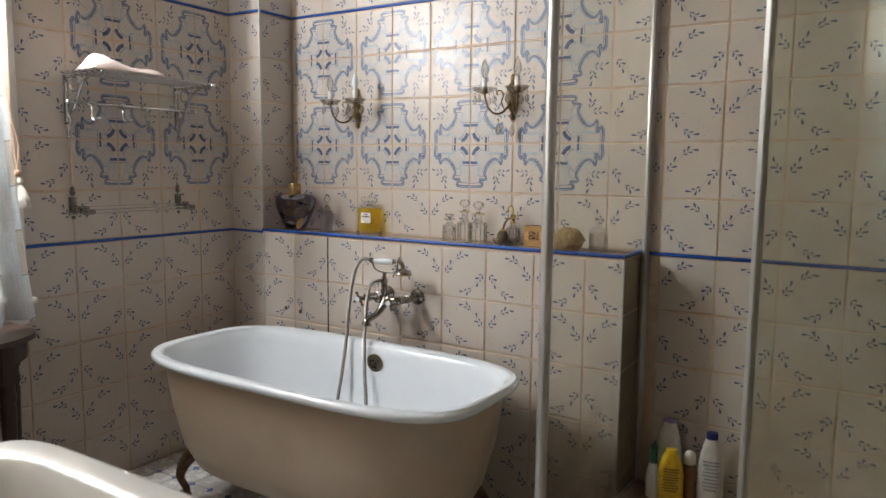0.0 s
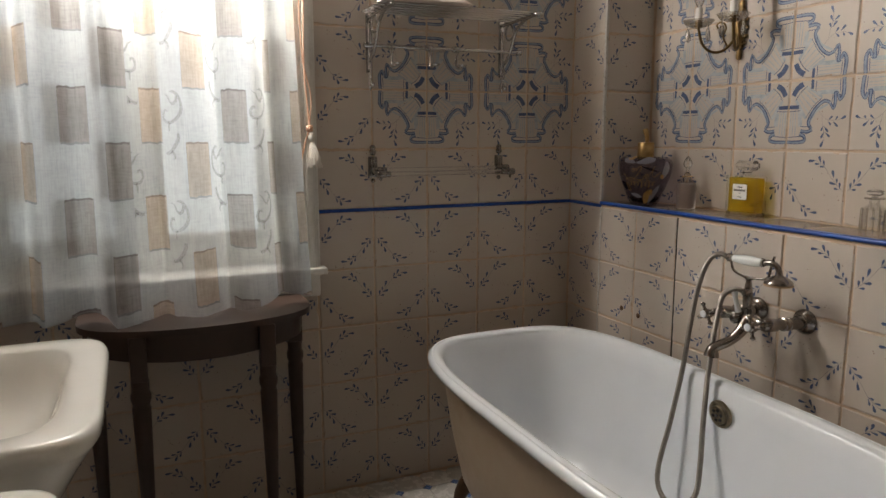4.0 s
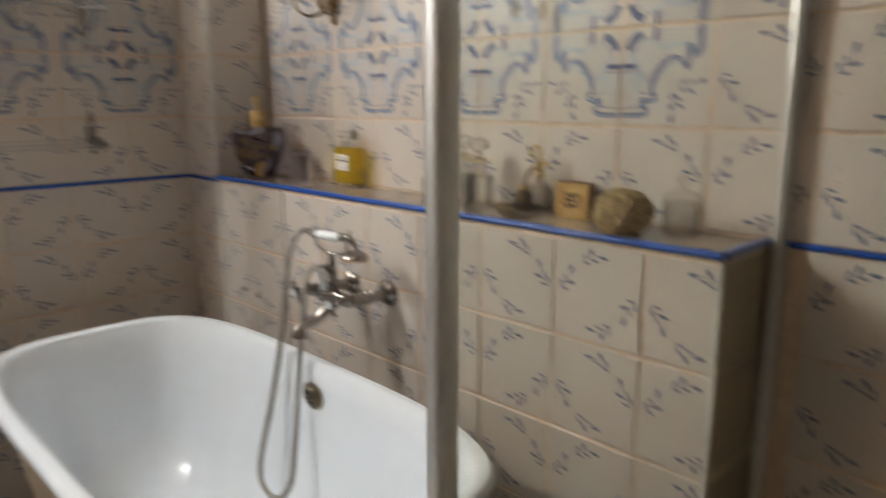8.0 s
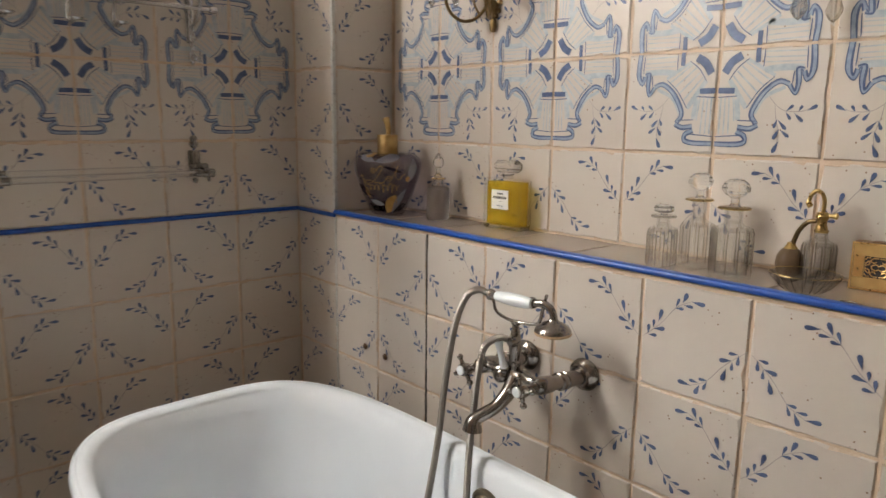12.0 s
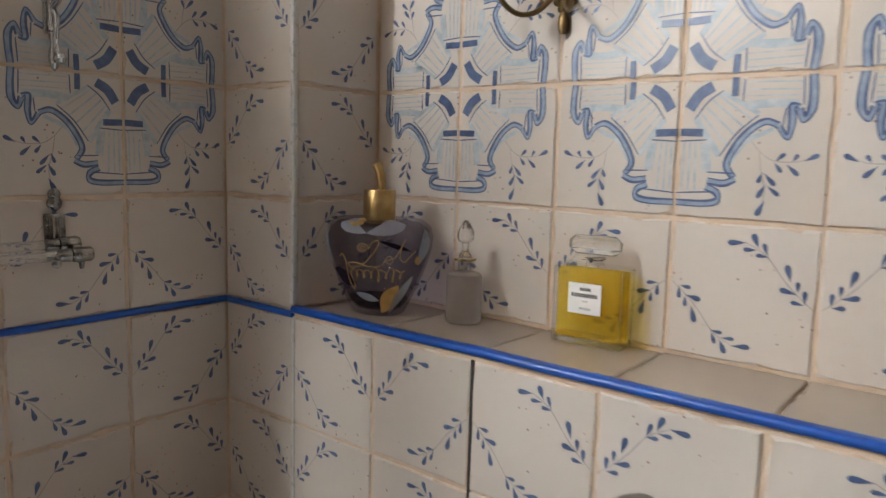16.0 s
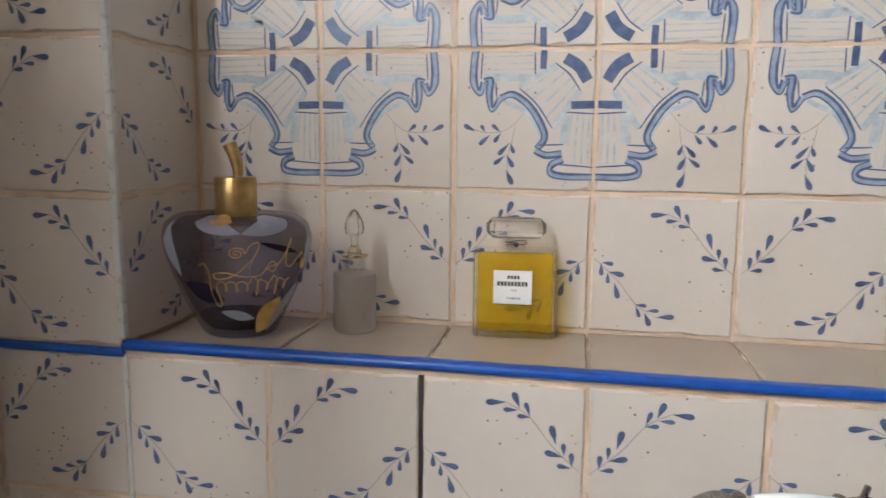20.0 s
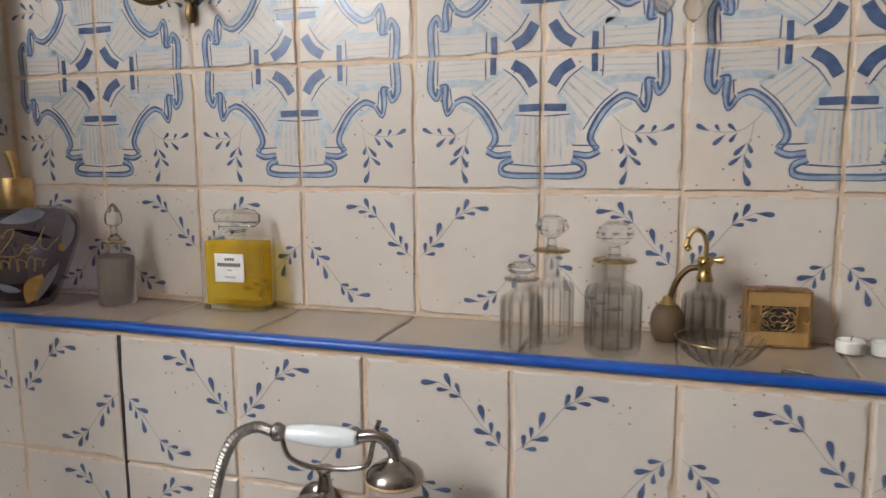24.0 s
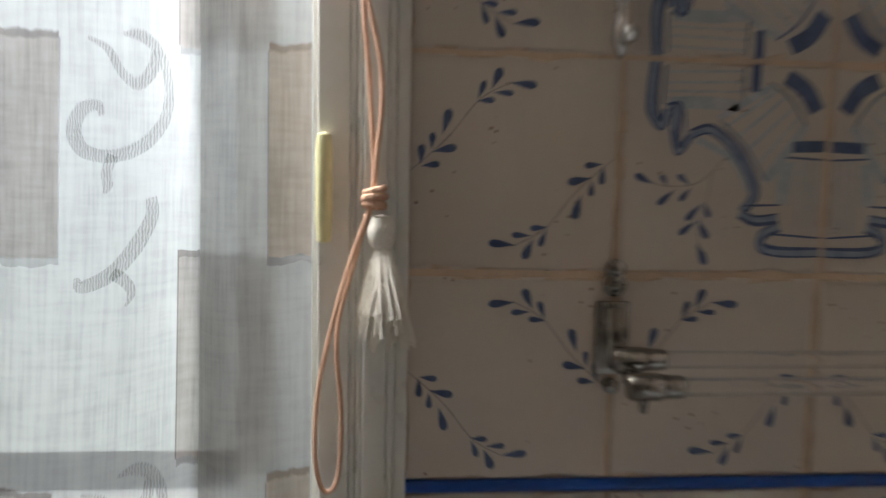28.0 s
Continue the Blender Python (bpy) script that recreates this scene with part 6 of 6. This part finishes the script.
def scrollwork(r0, z0, turn):
    """One leafy scroll woven into a plain strip between the patches."""
    bm = bmesh.new()
    for n, (pts, wide) in enumerate(SCROLLS):
        line = catmull([(turn * (330 - x) * 0.000293, (300 - y) * 0.000293, 0) for x, y in pts], 5)
        last = None
        for i, p in enumerate(line):
            p = Vector(p)
            d = (Vector(line[min(i + 1, len(line) - 1)]) - Vector(line[max(i - 1, 0)])).normalized()
            f = i / (len(line) - 1) * (len(wide) - 1)
            w = 0.000293 * 0.75 * (wide[int(f)] + (wide[min(int(f) + 1, len(wide) - 1)] - wide[int(f)]) * (f - int(f)))
            pair = [bm.verts.new(on_cloth(r0 + p.x - s * d.y * w, z0 + p.y + s * d.x * w, 0.0018 + 0.0004 * n)) for s in (-1, 1)]
            if last:
                bm.faces.new((last[0], last[1], pair[1], pair[0]))
            last = pair
    return bm


cur = thing("curtain", (0, -1.57, 0.75), "sheer white voile curtain with woven taupe and tan patches", "curtain")
part("voile", panel(0, 190, 0, lambda r: r / 0.085 + 0.65), VOILE, cur, smooth=180)
part("turned_edge", panel(0, 16, 0.009, lambda r: -0.62 - r / 0.085), VOILE, cur, "doubled edge of the sheer cloth", smooth=180)
part("overlap", panel(92, 190, 0.012, lambda r: r / 0.085 + 1.3), VOILE, cur, "second layer of sheer cloth drawn aside", smooth=180)
for k in range(4):
    for row in range(5):
        part("woven_scroll", scrollwork(0.155 + 0.17 * k, 1.036 + 0.306 * row + 0.153 * (k % 2), -1 if k % 2 else 1), SCROLL_WEAVE, cur, "grey leafy scroll weave", smooth=180)
part("curtain_rod", bar([(0.078, -0.53, 1.917), (0.078, 0.52, 1.917)], 0.009, seg=14), BRASS, cur, "thin brass curtain rod")

pull = thing("tassel_pull", (0.04, -1.025, 0.974), "salmon pull cord with knot and cream tassel", "cord")


def strand(pts):
    return bar(catmull([(x - 0.04, y + 1.025, z - 1.0) for x, y, z in pts], 8), 0.0021, seg=8)


part("cord", strand([(0.045, -1.050, 2.2), (0.045, -1.048, 1.75), (0.047, -1.042, 1.53), (0.052, -1.020, 1.41), (0.048, -1.024, 1.335), (0.046, -1.026, 1.312)]), CORD, pull)
part("cord", strand([(0.040, -1.030, 2.2), (0.040, -1.032, 1.75), (0.040, -1.036, 1.50), (0.040, -1.030, 1.40), (0.041, -1.026, 1.335), (0.042, -1.026, 1.312)]), CORD, pull)
part("cord", strand([(0.046, -1.028, 1.300), (0.050, -1.050, 1.235), (0.050, -1.070, 1.150), (0.050, -1.074, 1.090), (0.049, -1.070, 1.058), (0.048, -1.062, 1.050), (0.047, -1.054, 1.066), (0.047, -1.052, 1.120), (0.046, -1.056, 1.19), (0.045, -1.042, 1.250), (0.044, -1.028, 1.298)]), CORD, pull)
knot = bmesh.new()
for k, (dz, r) in enumerate(((0.006, 0.008), (0.0, 0.009), (-0.006, 0.008))):
    tube(knot, [(0.004 + r * math.cos(a), r * math.sin(a), 0.306 + dz + 0.002 * math.sin(a + k)) for a in (2 * math.pi * j / 16 for j in range(17))], 0.0033, 8, False)
part("knot", knot, CORD, pull)
tas = bmesh.new()
lathe(tas, [(0, 0.292), (0.008, 0.290), (0.0125, 0.280), (0.0105, 0.268), (0.007, 0.263), (0, 0.262)], 16, (0.006, 0.006, 0))
part("tassel_head", tas, TASSEL, pull, "cream tassel head")
rng = random.Random(8)
skirt = bmesh.new()
for k in range(170):
    a, r = rng.uniform(0, 2 * math.pi), rng.uniform(0.3, 1.0)
    p0 = Vector((0.006 + 0.005 * math.cos(a) * r, 0.006 + 0.005 * math.sin(a) * r, 0.268))
    p2 = Vector((0.016 + 0.021 * math.cos(a) * r, 0.010 + 0.026 * math.sin(a) * r, rng.uniform(0.176, 0.212)))
    mid = p0.lerp(p2, 0.5) + Vector((rng.uniform(-0.003, 0.003), rng.uniform(-0.003, 0.003), 0))
    tube(skirt, [p0, mid, p2], [0.0019, 0.0020, 0.0012], 4)
part("tassel_skirt", skirt, TASSEL, pull, "frayed cream tassel threads")

table = thing("console_table", (0.22, -1.40, 0), "dark walnut half-round console table under the window", "table")
TOPZ = 0.742


def half_round(depth, half, z0, z1, lip=0.0, seg=36):
    """A bow-fronted slab with its straight side to the wall."""
    bm = bmesh.new()
    ring = [(-0.19, -half - lip), (-0.19, half + lip)]
    for k in range(seg + 1):
        a = math.pi * k / seg
        ring.append((-0.19 + 0.12 + (depth - 0.12 + lip) * math.sin(a) ** 0.75, (half + lip) * math.cos(a)))
    lo, hi = [bm.verts.new((x, y, z0)) for x, y in ring], [bm.verts.new((x, y, z1)) for x, y in ring]
    n = len(ring)
    for k in range(n):
        bm.faces.new((lo[k], lo[(k + 1) % n], hi[(k + 1) % n], hi[k]))
    bm.faces.new(lo[::-1])
    bm.faces.new(hi)
    bmesh.ops.recalc_face_normals(bm, faces=bm.faces)
    return bm


part("tabletop", half_round(0.305, 0.315, TOPZ - 0.018, TOPZ, 0.012), WALNUT, table)
apr = bmesh.new()
rows = []
for k in range(41):
    a = math.pi * k / 40
    x, y = -0.07 + 0.170 * math.sin(a) ** 0.75, 0.30 * math.cos(a)
    drop = 0.062 + 0.020 * math.sin(a) ** 2
    nx, ny = math.sin(a), math.cos(a)
    rows.append([apr.verts.new((x + nx * o, y + ny * o, z)) for o, z in ((0, TOPZ - 0.0185), (0, TOPZ - 0.0185 - drop), (-0.018, TOPZ - 0.0185 - drop), (-0.018, TOPZ - 0.0185))])
for a, b in zip(rows, rows[1:]):
    for k in range(4):
        apr.faces.new((a[k], a[(k + 1) % 4], b[(k + 1) % 4], b[k]))
bmesh.ops.recalc_face_normals(apr, faces=apr.faces)
part("apron", apr, WALNUT, table)
for x, y in ((0.080, 0.172), (0.080, -0.172), (-0.135, 0.295), (-0.135, -0.295)):
    leg = bmesh.new()
    lathe(leg, [(0, 0), (0.012, 0.0), (0.014, 0.01), (0.012, 0.03), (0.020, 0.30), (0.025, 0.52), (0.022, 0.53), (0.027, 0.545), (0.027, 0.56), (0.023, 0.57), (0.024, 0.60)], 16)
    box(leg, -0.022, 0.022, -0.022, 0.022, 0.598, TOPZ - 0.019, 0.003)
    part("leg", leg, WALNUT, table, at=(x, y, 0))


# ---- washbasins ----
def washbasin(x, y_front):
    t = thing("washbasin", (x, y_front - 0.26, 0), "white ceramic pedestal washbasin with a broad rim", "washbasin", "pair of washbasins")
    bm = bmesh.new()
    z = 0.782
    hx, hy = 0.33, 0.26
    def rr(ex, ey, zz, p=7, cy=0.0):
        return [(a, b + cy, c) for a, b, c in oval(ex, ey, zz, p, 64)]
    loops = [rr(0.16, 0.12, 0.56, 4), rr(0.24, 0.19, 0.62, 5), rr(hx - 0.035, hy - 0.03, 0.70, 6), rr(hx - 0.006, hy - 0.006, z - 0.040), rr(hx, hy, z - 0.030), rr(hx, hy, z - 0.012), rr(hx - 0.005, hy - 0.005, z - 0.003), rr(hx - 0.013, hy - 0.013, z),
             rr(hx - 0.060, hy - 0.066, z - 0.002, 5), rr(hx - 0.068, hy - 0.074, z - 0.007, 5), rr(hx - 0.085, hy - 0.09, z - 0.045, 4.5), rr(hx - 0.12, hy - 0.12, z - 0.11, 4), rr(hx - 0.22, hy - 0.18, z - 0.14, 3), rr(0.03, 0.03, z - 0.145, 2)]
    part("basin", skin(bm, loops), CERAMIC, t, smooth=50)
    part("pedestal", turned([(0, 0), (0.115, 0), (0.12, 0.02), (0.10, 0.06), (0.085, 0.2), (0.085, 0.45), (0.12, 0.56), (0, 0.565)], seg=32), CERAMIC, t)
    part("drain", turned([(0, z - 0.144), (0.022, z - 0.1435), (0.023, z - 0.141), (0.018, z - 0.1405), (0, z - 0.142)], seg=20), CHROME, t, "chrome drain ring")
    tapb = bmesh.new()
    lathe(tapb, [(0, z - 0.001), (0.022, z), (0.022, z + 0.008), (0.013, z + 0.014), (0.012, z + 0.09), (0.016, z + 0.10), (0, z + 0.115)], 16, (0, -0.222, 0))
    tube(tapb, catmull([(0, -0.222, z + 0.06), (0, -0.19, z + 0.085), (0, -0.14, z + 0.085), (0, -0.115, z + 0.06)], 5), 0.010, 12)
    part("pillar_tap", tapb, CHROME, t, "chrome pillar tap")
    return t


washbasin(0.800, -1.628)
washbasin(1.580, -1.655)

# ---- shower ----
scr = thing("shower_screen", (1.94, -0.22, 0.145), "aluminium-framed greenish glass shower side panel", "shower screen")


def sp(name, bm, mat=ALUMINIUM, label="", smooth=40, parent=None):
    bmesh.ops.translate(bm, verts=bm.verts, vec=(-1.94, 0.22, -0.145))
    return part(name, bm, mat, parent or scr, label, smooth=smooth)


def post_profile(cx, cy, half, z0, z1):
    """A rounded corner post with a shallow groove down its outer face."""
    bm = bmesh.new()
    ring = []
    for k in range(40):
        a = 2 * math.pi * k / 40
        r = half * (1.0 if not 27 <= k <= 29 else 0.90)
        c, s = math.cos(a), math.sin(a)
        ring.append((cx + r * math.copysign(abs(c) ** 0.7, c), cy + r * math.copysign(abs(s) ** 0.7, s)))
    lo, hi = [bm.verts.new((x, y, z0)) for x, y in ring], [bm.verts.new((x, y, z1)) for x, y in ring]
    n = len(ring)
    for k in range(n):
        bm.faces.new((lo[k], lo[(k + 1) % n], hi[(k + 1) % n], hi[k]))
    bm.faces.new(lo[::-1])
    bm.faces.new(hi)
    bmesh.ops.recalc_face_normals(bm, faces=bm.faces)
    return bm


sp("corner_post", post_profile(1.924, -0.636, 0.0150, 0.148, 2.08))
sp("wall_profile", boxes((LOW_END + 0.008, LOW_END + 0.024, NICHE - 0.032, NICHE - 0.009, 0.148, 2.08), bevel=0.004))
sp("wall_channel", boxes((LOW_END + 0.0245, LOW_END + 0.030, NICHE - 0.020, NICHE - 0.009, 0.148, 2.08), bevel=0.002))


def skew_bar(x0, y0, x1, y1, half, z0, z1):
    """A straight bar in plan between two places."""
    bm = bmesh.new()
    vs = [bm.verts.new((x + s * half, y, z)) for x, y in ((x0, y0), (x1, y1)) for s in (-1, 1) for z in (z0, z1)]
    for q4 in ((0, 1, 5, 4), (2, 6, 7, 3), (0, 2, 3, 1), (4, 5, 7, 6), (1, 3, 7, 5), (0, 4, 6, 2)):
        bm.faces.new([vs[k] for k in q4])
    bmesh.ops.recalc_face_normals(bm, faces=bm.faces)
    return bm


PANEL = (1.926, -0.6205, LOW_END + 0.016, NICHE - 0.033)
sp("glass_panel", skew_bar(*PANEL, 0.0025, 0.1605, 2.0405), SHOWER_GLASS, "clear greenish glass", 0)
sp("bottom_rail", skew_bar(*PANEL, 0.007, 0.146, 0.16))
sp("top_rail", skew_bar(*PANEL, 0.008, 2.041, 2.08))

dr = thing("shower_door", (2.394, -0.284, 0.15), "bifold glass shower door standing folded open", "shower door")


def leaf_door(p, q):
    """One framed glass leaf from p to q, in plan."""
    p, q = Vector((*p, 0)), Vector((*q, 0))
    d = (q - p).normalized()
    n = Vector((-d.y, d.x, 0))
    length = (q - p).length

    def slabs(rows):
        bm = bmesh.new()
        for s0, s1, w, z0, z1 in rows:
            cs = [p + d * s0 - n * w, p + d * s1 - n * w, p + d * s1 + n * w, p + d * s0 + n * w]
            lo = [bm.verts.new((c.x - 2.394, c.y + 0.284, z0 - 0.15)) for c in cs]
            hi = [bm.verts.new((c.x - 2.394, c.y + 0.284, z1 - 0.15)) for c in cs]
            for k in range(4):
                bm.faces.new((lo[k], lo[(k + 1) % 4], hi[(k + 1) % 4], hi[k]))
            bm.faces.new(lo[::-1])
            bm.faces.new(hi)
        bmesh.ops.recalc_face_normals(bm, faces=bm.faces)
        bmesh.ops.bevel(bm, geom=bm.edges[:], offset=0.002, segments=2, affect="EDGES")
        return bm
    part("stile", slabs([(0, 0.019, 0.007, 0.17, 2.04)]), ALUMINIUM, dr)
    part("stile", slabs([(length - 0.019, length, 0.007, 0.17, 2.04)]), ALUMINIUM, dr)
    part("door_rail", slabs([(0.0205, length - 0.0205, 0.009, 2.012, 2.04)]), ALUMINIUM, dr)
    part("door_rail", slabs([(0.0205, length - 0.0205, 0.009, 0.17, 0.198)]), ALUMINIUM, dr)
    bm = bmesh.new()
    a, b = p + d * 0.0205, p + d * (length - 0.0205)
    vs = [bm.verts.new((c.x + s * n.x * 0.0025 - 2.394, c.y + s * n.y * 0.0025 + 0.284, z - 0.15)) for c in (a, b) for s in (-1, 1) for z in (0.1985, 2.0115)]
    for q4 in ((0, 1, 5, 4), (2, 6, 7, 3), (0, 2, 3, 1), (4, 5, 7, 6), (1, 3, 7, 5), (0, 4, 6, 2)):
        bm.faces.new([vs[k] for k in q4])
    bmesh.ops.recalc_face_normals(bm, faces=bm.faces)
    part("glass_leaf", bm, SHOWER_GLASS, dr, "clear greenish glass", smooth=0)


leaf_door((2.384, -0.284), (2.8675, -0.655))
leaf_door((2.388, -0.260), (2.8735, -0.6326))
post = boxes((2.915, 2.995, -0.672, -0.652, 0.147, 2.08), bevel=0.005)
single("shower_wall_post", post, ALUMINIUM, "aluminium post at the shower's hinge side", "shower frame", "structure")
single("shower_head_rail", boxes((1.968, 2.960, -0.665, -0.630, 2.045, 2.08), bevel=0.004), ALUMINIUM, "aluminium rail above the shower opening", "shower frame", "structure")


# ---- bottles in the shower ----
def squeeze_bottle(name, at, w, d, h, cap_h, body_mat, cap_mat, label, rz=0, print_mat=None):
    t = thing(name, at, label, "bottle", "shampoo bottles in the shower", rz=rz)
    shape = [(0.0, 0.88), (0.03, 1.0), (0.25, 1.0), (0.55, 0.98), (0.78, 0.80), (0.93, 0.58), (1.0, 0.46)]
    body_h = h - cap_h
    bm = skin(bmesh.new(), [oval(w / 2 * s, d / 2 * (0.5 + 0.5 * s), body_h * k + 0.001, 2.4, 28) for k, s in shape])
    bm.faces.new([v for v in bm.verts][:28][::-1])
    bmesh.ops.recalc_face_normals(bm, faces=bm.faces)
    part("bottle", bm, body_mat, t, smooth=50)
    bm = skin(bmesh.new(), [oval(w / 2 * 0.45, d / 2 * 0.70, body_h + 0.0018, 2.4, 24), oval(w / 2 * 0.45, d / 2 * 0.70, h - 0.003, 2.4, 24), oval(w / 2 * 0.40, d / 2 * 0.62, h, 2.4, 24)])
    part("cap", bm, cap_mat, t)
    if print_mat:
        for k in range(9):
            z = body_h * (0.22 + 0.055 * k)
            ww = w * (0.30 if k % 3 else 0.24)
            bm = bmesh.new()
            rows = []
            for j in range(7):
                x = -ww + 2 * ww * j / 6
                y = -(d / 2) * (max(0.0, 1 - (abs(x) / (w / 2)) ** 2.4)) ** (1 / 2.4) - 0.0006
                rows.append((bm.verts.new((x, y, z)), bm.verts.new((x, y, z + body_h * 0.022))))
            for (a, b), (c, e) in zip(rows, rows[1:]):
                bm.faces.new((a, c, e, b))
            part("print_bar", bm, print_mat, t)
    return t


SB = 0.1455
squeeze_bottle("lotion_bottle", (2.229, 0.150, SB), 0.088, 0.044, 0.257, 0.026, PLASTIC_WHITE, PLASTIC_BLUE, "white lotion bottle with dark blue cap and grey print", 12, GREY_PRINT)
shampoo = squeeze_bottle("shampoo_bottle", (2.078, 0.165, SB), 0.100, 0.044, 0.272, 0.014, PLASTIC_WHITE, PLASTIC_LILAC, "tall white shampoo bottle with lilac cap and red mark", -6)
part("red_mark", turned([(0, 0), (0.006, 0.0), (0.0055, 0.0012), (0, 0.0014)], seg=14, axis="y", at=(-0.008, -0.0165, 0.196)), PLASTIC_RED, shampoo, "small red printed mark")
squeeze_bottle("shower_gel_bottle", (2.106, 0.092, SB), 0.090, 0.040, 0.190, 0.010, PLASTIC_YELLOW, PLASTIC_YELLOW, "yellow shower gel bottle with dark print", 18, BROWN_CARD)
squeeze_bottle("small_green_bottle", (2.046, 0.085, SB), 0.054, 0.036, 0.192, 0.066, PLASTIC_WHITE, PLASTIC_GREEN, "slim bottle with dark green cap", -10)
roll = thing("roll_on_deodorant", (2.160, 0.140, SB), "small dark deodorant with round white cap", "bottle")
part("body", turned([(0, 0), (0.019, 0.001), (0.021, 0.006), (0.021, 0.12), (0.018, 0.128), (0, 0.13)], seg=24), BROWN_CARD, roll)
part("cap", turned([(0.0195, 0.1305), (0.0205, 0.134), (0.0205, 0.158), (0.017, 0.170), (0.008, 0.177), (0, 0.178)], seg=24), PLASTIC_WHITE, roll)


# ---- wall tiles ----
X, Y = (1, 0, 0), (0, 1, 0)


def sprig_kind(c, r):
    return "A" if (c + r) % 2 == 0 else "B"


for r in range(-5, 9):
    z = row_z(r, -0.004)
    # pilaster face and its return into the niche
    put_tile(wall_pilaster, sprig_kind(0, r), (0.1, 0, z), X)
    if r >= 0:
        put_tile(wall_pilaster, sprig_kind(1, r), (0.2, 0.107, z), Y)
    # window wall
    for c in range(0, 11):
        if c >= 5 and r > -2:
            continue
        kind = sprig_kind(c, r)
        if 1 <= r <= 4 and c <= 3:
            kind = "M" + ("l" if c % 2 else "r") + ("t" if r % 2 == 0 else "b")
        put_tile(wall_west, kind, (0, -T * (c + 0.5), z), Y)
    # niche wall and shower wall
    z = row_z(r, -0.002)
    for c in range(1, 15):
        if r < 0 and c < 10:
            continue
        kind = sprig_kind(c, r)
        if 1 <= r <= 4 and c <= 8:
            kind = "M" + ("l" if c % 2 else "r") + ("t" if r % 2 == 0 else "b")
        put_tile(wall_north, kind, (T * (c + 0.5), NICHE, z), X)
    # low wall
    z = row_z(r, 0.003)
    if r < 0:
        for c in range(1, 10):
            put_tile(wall_low, sprig_kind(c, r), (T * (c + 0.5), 0, z), X, 0.66 if c == 9 else 1.0)
        put_tile(wall_low, "plain", (LOW_END, 0.107, z), Y)

# ledge top
ledge_mesh = finish((lambda b: (tile_body(b, TILE + 0.003, 0.203, 77), b)[1])(bmesh.new()), "ledge_tile", LEDGE_TILE, 0)
for c in range(1, 10):
    ob = new("ledge_tile", ledge_mesh)
    ob.parent = wall_low
    ob.matrix_world = pose(T * (c + 0.5), 0.1085, 1.0112, tile_rng.uniform(-0.2, 0.2), tile_rng.uniform(-0.2, 0.2), 0)
    if c == 9:
        ob.matrix_world = pose(1.8675, 0.1085, 1.0112) @ Matrix.Diagonal((0.66, 1, 1, 1))

# floor: white octagons with small blue insets
PITCH = 0.108


def octagon():
    bm = bmesh.new()
    h, c = PITCH / 2 - 0.0012, 0.019
    ring = [(-h + c, -h), (h - c, -h), (h, -h + c), (h, h - c), (h - c, h), (-h + c, h), (-h, h - c), (-h, -h + c)]
    lo, hi = [bm.verts.new((x, y, -0.006)) for x, y in ring], [bm.verts.new((x * 0.99, y * 0.99, 0)) for x, y in ring]
    for k in range(8):
        bm.faces.new((lo[k], lo[(k + 1) % 8], hi[(k + 1) % 8], hi[k]))
    bm.faces.new(hi)
    return finish(bm, "floor_tile", FLOOR_WHITE, 0)


def inset():
    bm = bmesh.new()
    s = 0.0172
    ring = [(s, 0), (0, s), (-s, 0), (0, -s)]
    lo, hi = [bm.verts.new((x, y, -0.006)) for x, y in ring], [bm.verts.new((x * 0.97, y * 0.97, 0)) for x, y in ring]
    for k in range(4):
        bm.faces.new((lo[k], lo[(k + 1) % 4], hi[(k + 1) % 4], hi[k]))
    bm.faces.new(hi)
    return finish(bm, "blue_inset", FLOOR_BLUE, 0)


oct_mesh, inset_mesh = octagon(), inset()
far_oct, far_dot = bmesh.new(), bmesh.new()
for i in range(28):
    for j in range(-39, 1):
        x, y = (i + 0.5) * PITCH, (j - 0.5) * PITCH
        if i < 9 and -12 < j <= 0:
            for name, mesh, dx in (("floor_tile", oct_mesh, 0), ("blue_inset", inset_mesh, PITCH / 2)):
                ob = new(name, mesh)
                ob.parent = floor
                ob.matrix_world = pose(x + dx, y + dx, 0.0)
        else:
            for bm, mesh, dx in ((far_oct, oct_mesh, 0), (far_dot, inset_mesh, PITCH / 2)):
                if x + dx < EAST - 0.02 and y + dx < 0.1:
                    n0 = len(bm.verts)
                    bm.from_mesh(mesh)
                    bm.verts.ensure_lookup_table()
                    for v in bm.verts[n0:]:
                        v.co += Vector((x + dx, y + dx, 0))
for name, bm, mat in (("far_floor_tiles", far_oct, FLOOR_WHITE), ("far_blue_insets", far_dot, FLOOR_BLUE)):
    ob = part(name, bm, mat, floor, smooth=0)
    ob["kind"] = "stuff"
